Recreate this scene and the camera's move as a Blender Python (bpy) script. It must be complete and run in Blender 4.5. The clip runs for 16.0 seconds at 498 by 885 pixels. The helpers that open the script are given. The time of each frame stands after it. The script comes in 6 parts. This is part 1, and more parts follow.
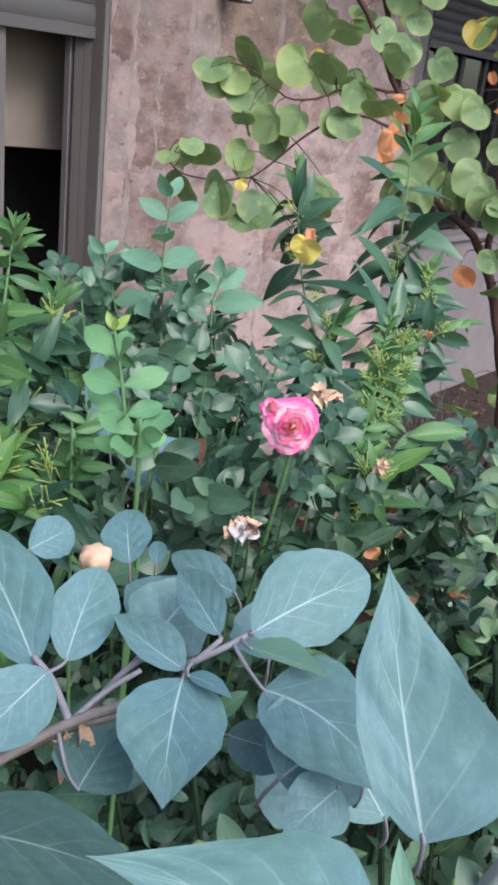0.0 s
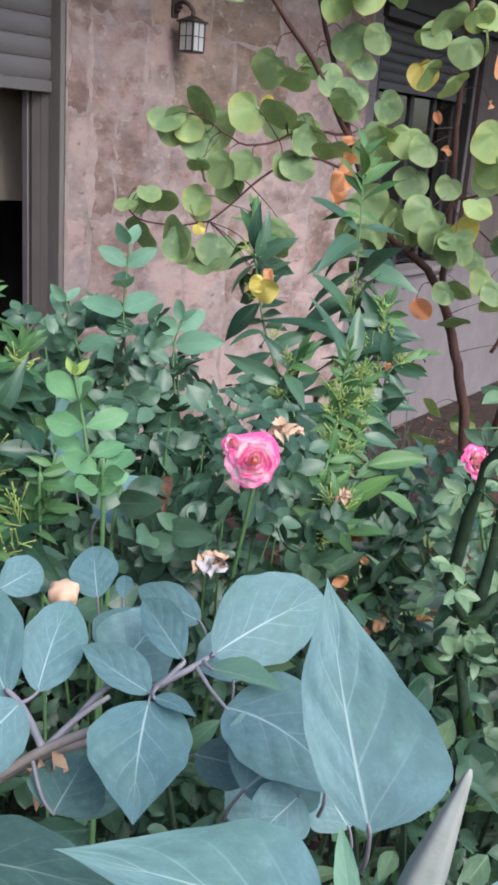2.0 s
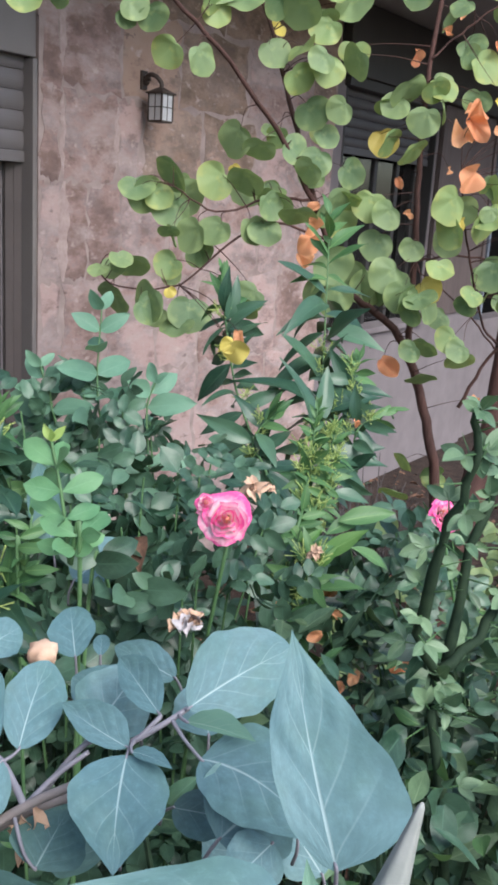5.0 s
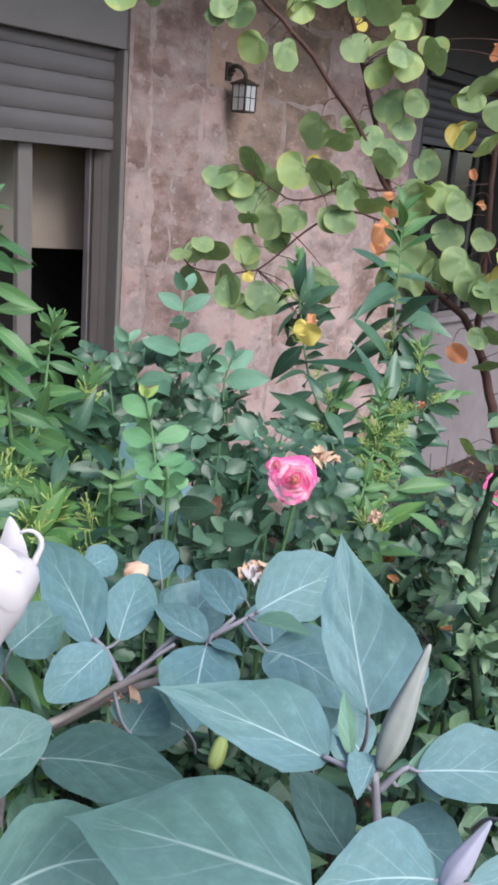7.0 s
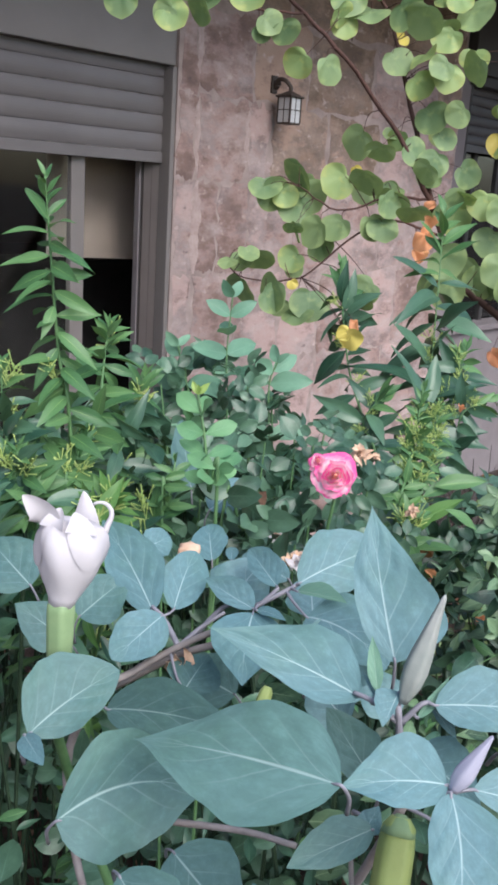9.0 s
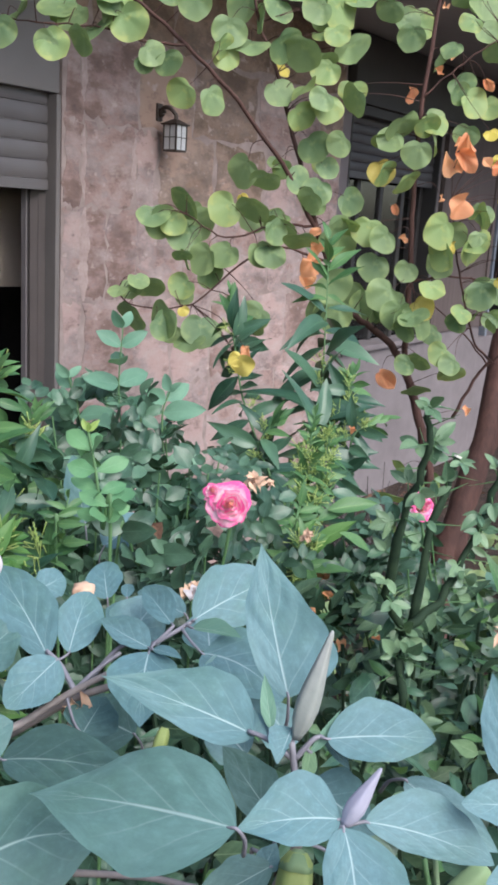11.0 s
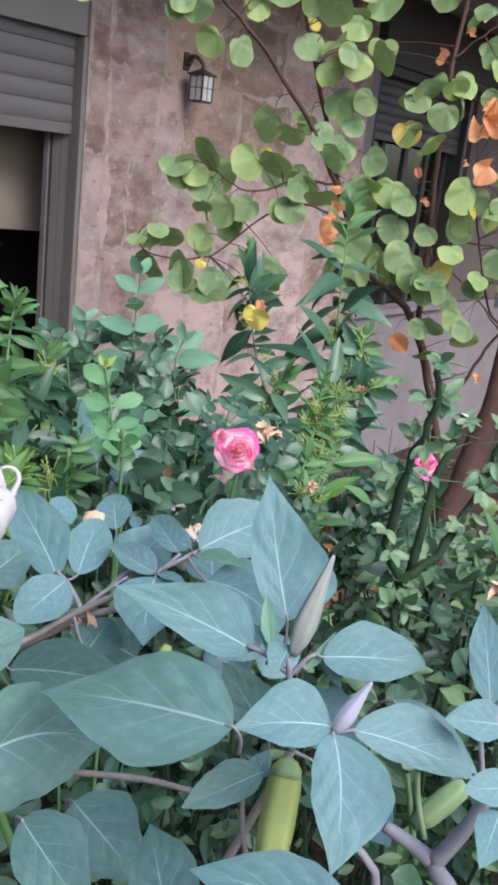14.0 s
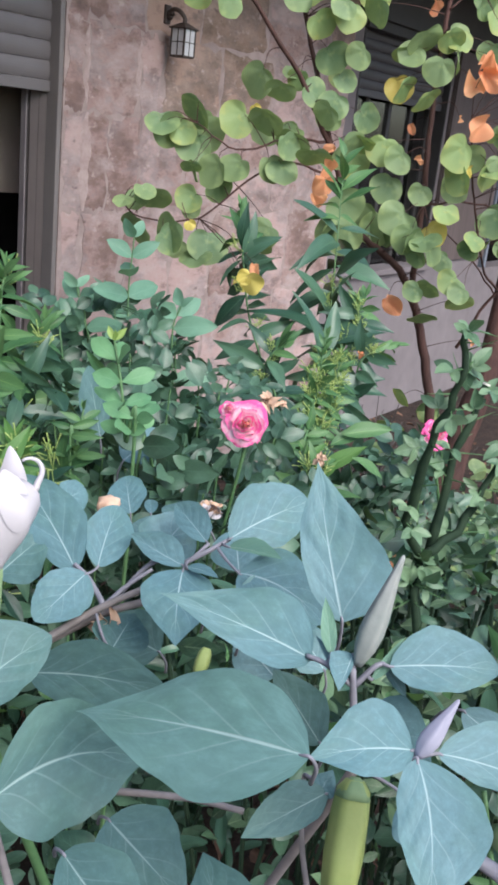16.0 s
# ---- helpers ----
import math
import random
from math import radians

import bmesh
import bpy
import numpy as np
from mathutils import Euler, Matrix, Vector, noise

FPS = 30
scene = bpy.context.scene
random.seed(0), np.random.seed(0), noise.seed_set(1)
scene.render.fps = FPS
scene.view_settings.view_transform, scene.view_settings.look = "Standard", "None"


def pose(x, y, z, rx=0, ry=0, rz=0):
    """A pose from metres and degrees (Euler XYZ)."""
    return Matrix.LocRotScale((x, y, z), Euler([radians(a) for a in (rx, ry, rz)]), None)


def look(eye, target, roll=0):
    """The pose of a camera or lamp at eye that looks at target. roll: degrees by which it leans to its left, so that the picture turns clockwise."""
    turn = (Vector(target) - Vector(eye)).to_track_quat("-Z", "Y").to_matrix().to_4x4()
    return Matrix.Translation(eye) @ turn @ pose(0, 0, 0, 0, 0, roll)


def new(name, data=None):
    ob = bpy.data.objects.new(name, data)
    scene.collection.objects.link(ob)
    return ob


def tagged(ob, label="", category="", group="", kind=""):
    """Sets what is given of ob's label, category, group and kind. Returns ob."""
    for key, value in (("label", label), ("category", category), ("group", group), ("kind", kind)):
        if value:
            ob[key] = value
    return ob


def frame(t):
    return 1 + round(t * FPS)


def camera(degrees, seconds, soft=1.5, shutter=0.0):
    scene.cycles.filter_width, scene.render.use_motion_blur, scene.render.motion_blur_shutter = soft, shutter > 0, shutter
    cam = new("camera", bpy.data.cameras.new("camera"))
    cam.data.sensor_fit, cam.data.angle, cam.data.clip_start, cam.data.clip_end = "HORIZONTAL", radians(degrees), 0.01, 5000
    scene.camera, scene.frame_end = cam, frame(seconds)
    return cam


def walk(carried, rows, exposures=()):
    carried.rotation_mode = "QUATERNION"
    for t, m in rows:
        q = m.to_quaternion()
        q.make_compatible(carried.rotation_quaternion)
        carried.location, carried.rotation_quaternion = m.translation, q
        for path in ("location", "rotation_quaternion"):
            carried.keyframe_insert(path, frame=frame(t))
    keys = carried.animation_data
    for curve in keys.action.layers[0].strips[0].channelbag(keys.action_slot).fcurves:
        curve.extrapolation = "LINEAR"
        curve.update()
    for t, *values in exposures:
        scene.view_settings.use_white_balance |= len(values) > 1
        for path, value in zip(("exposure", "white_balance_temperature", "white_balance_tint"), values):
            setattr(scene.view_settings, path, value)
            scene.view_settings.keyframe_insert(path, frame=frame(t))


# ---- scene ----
# camera: a hand-held phone, backing away from the plants
cam = camera(30.0, 16.0, soft=3.2)
ROWS = [
    (0.0, -0.0002, 0.0000, 1.4500, 69.11, -6.11, -51.10),
    (0.5, 0.0033, -0.0092, 1.4504, 70.23, -4.82, -51.66),
    (1.0, -0.0053, -0.0205, 1.4555, 71.58, -4.42, -52.85),
    (1.5, -0.0145, -0.0333, 1.4615, 72.08, -4.23, -53.69),
    (2.0, -0.0225, -0.0344, 1.4605, 71.70, -4.21, -53.55),
    (2.5, -0.0349, -0.0349, 1.4653, 73.36, -4.13, -53.31),
    (3.0, -0.0397, -0.0316, 1.4667, 73.81, -3.95, -54.01),
    (3.5, -0.0428, -0.0284, 1.4707, 74.47, -4.09, -54.36),
    (4.0, -0.0439, -0.0354, 1.4762, 75.58, -3.68, -54.92),
    (4.2, -0.0432, -0.0413, 1.4789, 75.71, -3.42, -55.34),
    (6.3, -0.1098, -0.0970, 1.4697, 73.26, -3.55, -53.96),
    (6.5, -0.1267, -0.1089, 1.4738, 73.18, -3.99, -52.44),
    (7.0, -0.1654, -0.1451, 1.4823, 74.25, -4.24, -50.65),
    (7.5, -0.1959, -0.1766, 1.4844, 74.35, -3.85, -49.11),
    (8.0, -0.2115, -0.1873, 1.4841, 74.36, -3.34, -47.94),
    (8.2, -0.2172, -0.1881, 1.4834, 74.29, -3.34, -47.49),
    (10.3, -0.2557, -0.2385, 1.5094, 75.94, -4.47, -51.53),
    (10.5, -0.2484, -0.2269, 1.5106, 76.12, -4.35, -52.57),
    (11.0, -0.2378, -0.2153, 1.5082, 76.26, -3.35, -54.52),
    (11.5, -0.2308, -0.2051, 1.5008, 76.05, -3.06, -56.38),
    (12.0, -0.2303, -0.1913, 1.4962, 76.25, -4.14, -57.61),
    (12.5, -0.2249, -0.1807, 1.4891, 75.18, -4.93, -57.78),
    (13.0, -0.2367, -0.1916, 1.4911, 74.32, -5.46, -55.83),
    (13.5, -0.2525, -0.2040, 1.4928, 73.41, -5.93, -53.67),
    (14.0, -0.2663, -0.2324, 1.4926, 73.77, -6.32, -53.25),
    (14.2, -0.2697, -0.2328, 1.4970, 73.87, -7.90, -52.91),
    (14.5, -0.2781, -0.2211, 1.4975, 74.65, -7.92, -51.81),
    (15.0, -0.2671, -0.2022, 1.4951, 74.74, -6.42, -53.43),
    (15.5, -0.2589, -0.1715, 1.4902, 74.27, -5.95, -54.75),
    (16.0, -0.2383, -0.1483, 1.4837, 71.63, -6.00, -54.81),
]
walk(cam, [(t, pose(x, y, z, rx, ry, rz)) for t, x, y, z, rx, ry, rz in ROWS],
     [(0.0, 1.00, 6120, 10), (16.0, 1.00, 6120, 10)])

# light: open shade under a pale evening sky
world = bpy.data.worlds.new("sky")
scene.world = world
world.use_nodes = True
nt = world.node_tree
sky = nt.nodes.new("ShaderNodeTexSky")
sky.sky_type, sky.sun_disc = "NISHITA", False
sky.sun_elevation, sky.sun_rotation = radians(45), radians(198)
sky.air_density, sky.dust_density = 1.0, 2.5
nt.links.new(sky.outputs[0], nt.nodes["Background"].inputs[0])
nt.nodes["Background"].inputs[1].default_value = 0.13
sun_data = bpy.data.lights.new("sun", "SUN")
sun_data.energy, sun_data.angle, sun_data.color = 1.9, radians(45), (1.0, 0.95, 0.88)
sun = new("sun", sun_data)
sun.matrix_world = look((-1.6, -5.0, 5.2), (0, 0, 0))


# ---- materials ----
def shader(name, rough=0.6, spec=0.4, metal=0.0):
    m = bpy.data.materials.new(name)
    m.use_nodes = True
    b = m.node_tree.nodes["Principled BSDF"]
    b.inputs["Roughness"].default_value = rough
    b.inputs["Specular IOR Level"].default_value = spec
    b.inputs["Metallic"].default_value = metal
    return m, m.node_tree, b


def node(nt, kind, **values):
    n = nt.nodes.new(kind)
    for k, v in values.items():
        if k in n.inputs:
            n.inputs[k].default_value = v
    return n


def noise_tex(nt, scale, detail=4.0, rough=0.55, coord="Object", stretch=None):
    tc = nt.nodes.new("ShaderNodeTexCoord")
    n = node(nt, "ShaderNodeTexNoise", Scale=scale, Detail=detail, Roughness=rough)
    if stretch:
        mp = nt.nodes.new("ShaderNodeMapping")
        mp.inputs["Scale"].default_value = stretch
        nt.links.new(tc.outputs[coord], mp.inputs["Vector"])
        nt.links.new(mp.outputs[0], n.inputs["Vector"])
    else:
        nt.links.new(tc.outputs[coord], n.inputs["Vector"])
    return n.outputs["Fac"]


def ramp(nt, fac, stops):
    r = nt.nodes.new("ShaderNodeValToRGB")
    while len(r.color_ramp.elements) < len(stops):
        r.color_ramp.elements.new(0.5)
    for e, (p, c) in zip(r.color_ramp.elements, stops):
        e.position, e.color = p, (*c, 1) if len(c) == 3 else c
    nt.links.new(fac, r.inputs[0])
    return r.outputs[0]


def mix(nt, fac, a, b, mode="MIX"):
    m = nt.nodes.new("ShaderNodeMix")
    m.data_type, m.blend_type = "RGBA", mode
    for sock, v in ((m.inputs[0], fac), (m.inputs[6], a), (m.inputs[7], b)):
        if hasattr(v, "is_linked"):
            nt.links.new(v, sock)
        elif isinstance(v, tuple):
            sock.default_value = (*v, 1)
        else:
            sock.default_value = v
    return m.outputs[2]


def calc(nt, op, a, b=0.0):
    m = nt.nodes.new("ShaderNodeMath")
    m.operation = op
    for sock, v in ((m.inputs[0], a), (m.inputs[1], b)):
        if hasattr(v, "is_linked"):
            nt.links.new(v, sock)
        else:
            sock.default_value = v
    return m.outputs[0]


def bump(nt, b, height, strength=0.3, distance=0.01):
    n = node(nt, "ShaderNodeBump", Strength=strength, Distance=distance)
    nt.links.new(height, n.inputs["Height"])
    nt.links.new(n.outputs[0], b.inputs["Normal"])


def plain(name, dark, light, scale=20.0, rough=0.6, metal=0.0, relief=0.2, depth=0.003, stretch=None, spec=0.4):
    m, nt, b = shader(name, rough, spec, metal)
    big = noise_tex(nt, scale * 0.25, 3, stretch=stretch)
    fine = noise_tex(nt, scale, 6, 0.65, stretch=stretch)
    f = calc(nt, "ADD", calc(nt, "MULTIPLY", big, 0.6), calc(nt, "MULTIPLY", fine, 0.4))
    nt.links.new(ramp(nt, f, [(0.32, dark), (0.68, light)]), b.inputs["Base Color"])
    if relief:
        bump(nt, b, fine, relief, depth)
    return m


def stone_material(name, tones, dust, dark):
    """Weathered soft stone: tone by block, cloudy stains, rubbed pale patches and lime runs."""
    m, nt, b = shader(name, 0.9, 0.2)
    oi = nt.nodes.new("ShaderNodeObjectInfo")
    big = noise_tex(nt, 4.6, 7, 0.66, stretch=(0.6, 1.0, 1.0))
    mid = noise_tex(nt, 8.5, 8, 0.66, stretch=(0.6, 1.0, 1.0))
    spots = noise_tex(nt, 19.0, 5, 0.6, stretch=(0.6, 1.0, 1.0))
    fine = noise_tex(nt, 70.0, 6, 0.7, stretch=(0.6, 1.0, 1.0))
    streak = noise_tex(nt, 9.0, 6, 0.66, stretch=(0.6, 1.0, 1.0))
    f = calc(nt, "ADD", big, calc(nt, "MULTIPLY", calc(nt, "SUBTRACT", oi.outputs["Random"], 0.5), 0.24))
    c = ramp(nt, f, [(0.37, tones[0]), (0.45, tones[1]), (0.53, tones[2]), (0.61, tones[3])])
    c = mix(nt, ramp(nt, mid, [(0.49, (0, 0, 0)), (0.68, (0.75, 0.75, 0.75))]), c, dust)
    c = mix(nt, ramp(nt, mid, [(0.36, (0.6, 0.6, 0.6)), (0.46, (0, 0, 0))]), c, dark)
    c = mix(nt, ramp(nt, streak, [(0.59, (0, 0, 0)), (0.68, (0.45, 0.45, 0.45))]), c, (0.56, 0.46, 0.445))
    c = mix(nt, ramp(nt, spots, [(0.30, (0.75, 0.75, 0.75)), (0.37, (0, 0, 0))]), c, (0.13, 0.095, 0.09))
    c = mix(nt, ramp(nt, spots, [(0.60, (0, 0, 0)), (0.69, (0.65, 0.65, 0.65))]), c, (0.56, 0.45, 0.42))
    c = mix(nt, calc(nt, "MULTIPLY", fine, 0.25), c, (0.18, 0.14, 0.13))
    nt.links.new(c, b.inputs["Base Color"])
    h = calc(nt, "ADD", calc(nt, "MULTIPLY", mid, 0.7), calc(nt, "MULTIPLY", fine, 0.4))
    bump(nt, b, h, 0.6, 0.012)
    return m


STONE = stone_material("pink_stone", ((0.225, 0.150, 0.132), (0.355, 0.245, 0.225), (0.31, 0.250, 0.245), (0.47, 0.338, 0.318)), (0.49, 0.40, 0.385), (0.14, 0.10, 0.092))
# Browner stone of the upper courses, also darkened for the shade of the eaves.
SHADED_OCHRE_STONE = stone_material("eave_shaded_brown_stone", ((0.175, 0.125, 0.095), (0.28, 0.195, 0.150), (0.215, 0.165, 0.14), (0.40, 0.275, 0.22)), (0.42, 0.315, 0.26), (0.125, 0.09, 0.075))
LIME = plain("pale_lime", (0.34, 0.25, 0.235), (0.47, 0.375, 0.355), 60, 0.95, relief=0.5, depth=0.004)
MORTAR = plain("mortar", (0.24, 0.185, 0.172), (0.42, 0.335, 0.315), 18, 0.95, relief=0.5, depth=0.006)
PLASTER = plain("grey_plaster", (0.155, 0.135, 0.142), (0.212, 0.187, 0.195), 8, 0.9, relief=0.2)
PAINTED = plain("taupe_paint", (0.165, 0.145, 0.14), (0.20, 0.18, 0.172), 6, 0.45, relief=0.05)
SLAT = plain("grey_slat_paint", (0.132, 0.120, 0.122), (0.158, 0.145, 0.147), 5, 0.42, relief=0.04)
# Darker copy of the slat paint, holding the shade under the eaves.
SHADED_SLAT = plain("eave_shaded_slat_paint", (0.062, 0.058, 0.062), (0.085, 0.080, 0.084), 5, 0.45, relief=0.04)
# Taupe darkened by the shade of the recess, for the jamb.
SHADED_JAMB = plain("recess_shaded_taupe", (0.085, 0.070, 0.068), (0.115, 0.095, 0.092), 6, 0.5, relief=0.05)
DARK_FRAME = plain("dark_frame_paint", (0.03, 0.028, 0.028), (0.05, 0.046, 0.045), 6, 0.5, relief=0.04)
SOIL = plain("soil_litter", (0.014, 0.009, 0.007), (0.062, 0.039, 0.030), 45, 0.95, relief=0.9, depth=0.02)
IRON = plain("dark_iron", (0.045, 0.035, 0.03), (0.09, 0.07, 0.06), 40, 0.55, 0.4, relief=0.2)
SOFFIT = plain("soffit_plaster", (0.30, 0.295, 0.29), (0.36, 0.355, 0.35), 5, 0.9, relief=0.1)
# Room colour lowered to carry the lack of light inside.
DIM_ROOM = plain("dimmed_room_paint", (0.13, 0.125, 0.115), (0.17, 0.16, 0.145), 4, 0.9, relief=0.05)
# Near-black colour stands for the darkness inside the rooms and porch.
BLACKISH = plain("unlit_black", (0.012, 0.011, 0.011), (0.025, 0.022, 0.022), 12, 0.9, relief=0.1)
BARK = plain("redbud_bark", (0.036, 0.017, 0.014), (0.086, 0.040, 0.032), 45, 0.85, relief=0.7, depth=0.008, stretch=(1, 1, 0.3))


def glass_material():
    m, nt, b = shader("window_glass", 0.03, 0.5)
    b.inputs["Base Color"].default_value = (0.9, 0.95, 0.94, 1)
    b.inputs["Transmission Weight"].default_value = 1.0
    b.inputs["IOR"].default_value = 1.45
    return m


GLASS = glass_material()

# ---- building blocks ----
def empty(name, at, label, category, group="", kind=""):
    ob = new(name)
    ob.location = at
    ob.empty_display_size = 0.05
    bpy.context.view_layer.update()
    return tagged(ob, label, category, group, kind)


def mesh_of(name, bm, material, smooth=False):
    me = bpy.data.meshes.new(name)
    bm.to_mesh(me)
    bm.free()
    for m in material if isinstance(material, (list, tuple)) else [material]:
        me.materials.append(m)
    if smooth:
        for p in me.polygons:
            p.use_smooth = True
    return me


def child(name, me, parent, m=None, label=""):
    """Links a mesh as a part; m is its pose in the world."""
    ob = new(name, me)
    base = parent.matrix_basis if parent.parent is None else parent.parent.matrix_basis @ parent.matrix_basis
    ob.parent = parent
    ob.matrix_basis = base.inverted() @ (m if m is not None else Matrix.Identity(4))
    return tagged(ob, label) if label else ob


def part(name, bm, material, parent, label="", smooth=False):
    return child(name, mesh_of(name, bm, material, smooth), parent, None, label)


def box(bm, x0, x1, y0, y1, z0, z1, bevel=0.0):
    r = bmesh.ops.create_cube(bm, size=1.0)
    for v in r["verts"]:
        v.co = Vector((x0 + (v.co.x + 0.5) * (x1 - x0), y0 + (v.co.y + 0.5) * (y1 - y0), z0 + (v.co.z + 0.5) * (z1 - z0)))
    if bevel:
        bmesh.ops.bevel(bm, geom=list({e for v in r["verts"] for e in v.link_edges}), offset=bevel, segments=2, affect="EDGES", profile=0.5)
    return bm


def boxed(*args):
    return box(bmesh.new(), *args)


def tube(points, radii, sides=7, bm=None, cap=True):
    """A tapered tube along points."""
    bm = bm or bmesh.new()
    pts = [Vector(p) for p in points]
    rings, side = [], None
    for i, p in enumerate(pts):
        d = (pts[min(i + 1, len(pts) - 1)] - pts[max(i - 1, 0)]).normalized()
        side = d.orthogonal().normalized() if side is None else (side - d * side.dot(d)).normalized()
        up = d.cross(side)
        r = radii[i] if isinstance(radii, (list, tuple)) else radii
        rings.append([bm.verts.new(p + r * (math.cos(a) * side + math.sin(a) * up)) for a in (2 * math.pi * k / sides for k in range(sides))])
    for a, b in zip(rings, rings[1:]):
        for k in range(sides):
            bm.faces.new((a[k], a[(k + 1) % sides], b[(k + 1) % sides], b[k]))
    if cap:
        bm.faces.new(rings[0][::-1])
        bm.faces.new(rings[-1])
    return bm


def bend(points, steps=4, wobble=0.0, rng=random):
    """A smooth line through points."""
    p = [Vector(q) for q in points]
    p = [2 * p[0] - p[1]] + p + [2 * p[-1] - p[-2]]
    out = []
    for a, b, c, d in zip(p, p[1:], p[2:], p[3:]):
        for k in range(steps):
            t = k / steps
            q = 0.5 * (2 * b + (c - a) * t + (2 * a - 5 * b + 4 * c - d) * t * t + (3 * b - a - 3 * c + d) * t ** 3)
            out.append(q + Vector([rng.uniform(-wobble, wobble) for _ in range(3)]) if wobble else q)
    return out + [p[-2]]


def frame_of(at, along, facing):
    """A pose at a point whose y runs along and whose z faces as near to facing as it can."""
    y = Vector(along).normalized()
    z = Vector(facing)
    z = (z - y * z.dot(y)).normalized()
    x = y.cross(z)
    return Matrix.Translation(at) @ Matrix((x, y, z)).transposed().to_4x4()


# ---- the house ----
GROUND = -0.52
WALL = 2.90
W1, W2 = (0.9, 2.71), (5.22, 6.62)          # window openings along the wall


def build_ground():
    bm = bmesh.new()
    n = 90
    grid = []
    for i in range(n + 1):
        for j in range(n + 1):
            u, v = i / n * 2 - 1, j / n * 2 - 1
            x, y = 2 + math.copysign(abs(u) ** 3.2, u) * 120, 1 + math.copysign(abs(v) ** 3.2, v) * 120
            far = max(0, 1 - (abs(u) + abs(v)))
            z = GROUND + 0.05 * noise.noise((x * 1.7, y * 1.7, 0)) * far + 0.02 * noise.noise((x * 8, y * 8, 3)) * far
            grid.append(bm.verts.new((x, y, z)))
    for i in range(n):
        for j in range(n):
            a = i * (n + 1) + j
            bm.faces.new((grid[a], grid[a + n + 1], grid[a + n + 2], grid[a + 1]))
    ob = new("ground", mesh_of("ground", bm, SOIL, True))
    tagged(ob, "brown garden soil with fallen dry leaves", "ground", kind="structure")


def build_walls():
    bm = bmesh.new()
    t = 0.25
    # stone part between and round the first window, plaster part round the second
    box(bm, -6, W1[0], WALL, WALL + t, GROUND - 0.3, 3.2)
    box(bm, W1[0], W1[1], WALL, WALL + t, 2.32, 3.2)
    box(bm, W1[0], W1[1], WALL, WALL + t, GROUND - 0.3, 0.35)
    box(bm, W1[1], 5.10, WALL, WALL + t, GROUND - 0.3, 3.2)
    wall = new("wall_north", mesh_of("wall_north", bm, MORTAR))
    tagged(wall, "old pinkish-grey stone house wall with worn mortar", "wall", kind="structure")
    bm = bmesh.new()
    box(bm, 5.10, W2[0], WALL + 0.01, WALL + t, GROUND - 0.3, 3.2)
    box(bm, W2[0], W2[1], WALL + 0.01, WALL + t, 2.30, 3.2)
    box(bm, 7.80, 12.0, WALL + 0.05, WALL + t, GROUND - 0.3, 0.55)
    box(bm, W2[0], W2[1], WALL + 0.01, WALL + t, GROUND - 0.3, 0.62)
    box(bm, W2[1], 7.80, WALL + 0.01, WALL + t, GROUND - 0.3, 3.2)
    plaster = new("wall_east", mesh_of("wall_east", bm, PLASTER))
    tagged(plaster, "smooth grey plaster wall below a shuttered window", "wall", kind="structure")
    return wall


def build_eaves():
    bm = boxed(-6, 12.5, WALL - 1.05, WALL + 0.24, 2.66, 2.86, 0.01)
    box(bm, 4.3, 12.5, WALL - 1.55, WALL - 1.052, 2.66, 2.86, 0.01)
    tagged(new("eaves", mesh_of("eaves", bm, SOFFIT)), "pale plastered underside of the projecting roof", "eaves", kind="structure")
    # Dark panel takes the place of the shaded recess above the second window.
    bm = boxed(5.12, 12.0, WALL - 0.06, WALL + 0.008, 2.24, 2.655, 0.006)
    tagged(new("beam", mesh_of("beam", bm, DARK_FRAME)), "dark panel standing for the shaded recess under the roof", "beam", kind="structure")
    # Black backdrop gives the porch its darkness.
    tagged(new("wall_porch", mesh_of("wall_porch", boxed(7.9, 12.0, 4.6, 4.7, GROUND, 2.66), BLACKISH)), "black backdrop for the dark porch opening", "wall", kind="structure")
    # Added wall, only there to shut out the sky at the right.
    tagged(new("wall_side", mesh_of("wall_side", boxed(12.0, 12.2, 0.5, 4.7, GROUND - 0.1, 2.66), BLACKISH)), "added dark wall closing off the sky past the porch", "wall", kind="structure")


build_ground()
STONE_WALL = build_walls()
build_eaves()
# ---- windows, lamp, porch ----
def slatted_shutter(window, x0, x1, y, z0, z1, pitch, paint):
    """A half-lowered roller shutter of curved slats with a flat bottom bar."""
    bar = 0.048
    n = int((z1 - z0 - bar) / pitch) + 1
    bm = bmesh.new()
    k = 7
    rows = []
    for i in range(k + 1):
        t = i / k
        rows.append((-0.007 * math.sin(math.pi * t) ** 0.8, pitch * 0.965 * t))
    ends = []
    for x in (x0, x1):
        ends.append([bm.verts.new((x, a, b)) for a, b in rows] + [bm.verts.new((x, 0.006, pitch * 0.965)), bm.verts.new((x, 0.006, 0))])
    m = len(ends[0])
    for i in range(m):
        bm.faces.new((ends[0][i], ends[1][i], ends[1][(i + 1) % m], ends[0][(i + 1) % m]))
    bm.faces.new(ends[0][::-1])
    bm.faces.new(ends[1])
    me = mesh_of("slat", bm, paint)
    for i in range(n):
        z = z0 + bar + i * pitch
        if z + pitch * 0.5 < z1 + 0.05:
            child("slat", me, window, Matrix.Translation((0, y, z)))
    part("bottom_bar", boxed(x0, x1, y - 0.012, y + 0.010, z0, z0 + bar - 0.002, 0.003), paint, window)


def pane(name, window, x0, x1, y, z0, z1):
    ob = part(name, boxed(x0, x1, y - 0.003, y + 0.003, z0, z1), GLASS, window)
    ob.visible_shadow = False


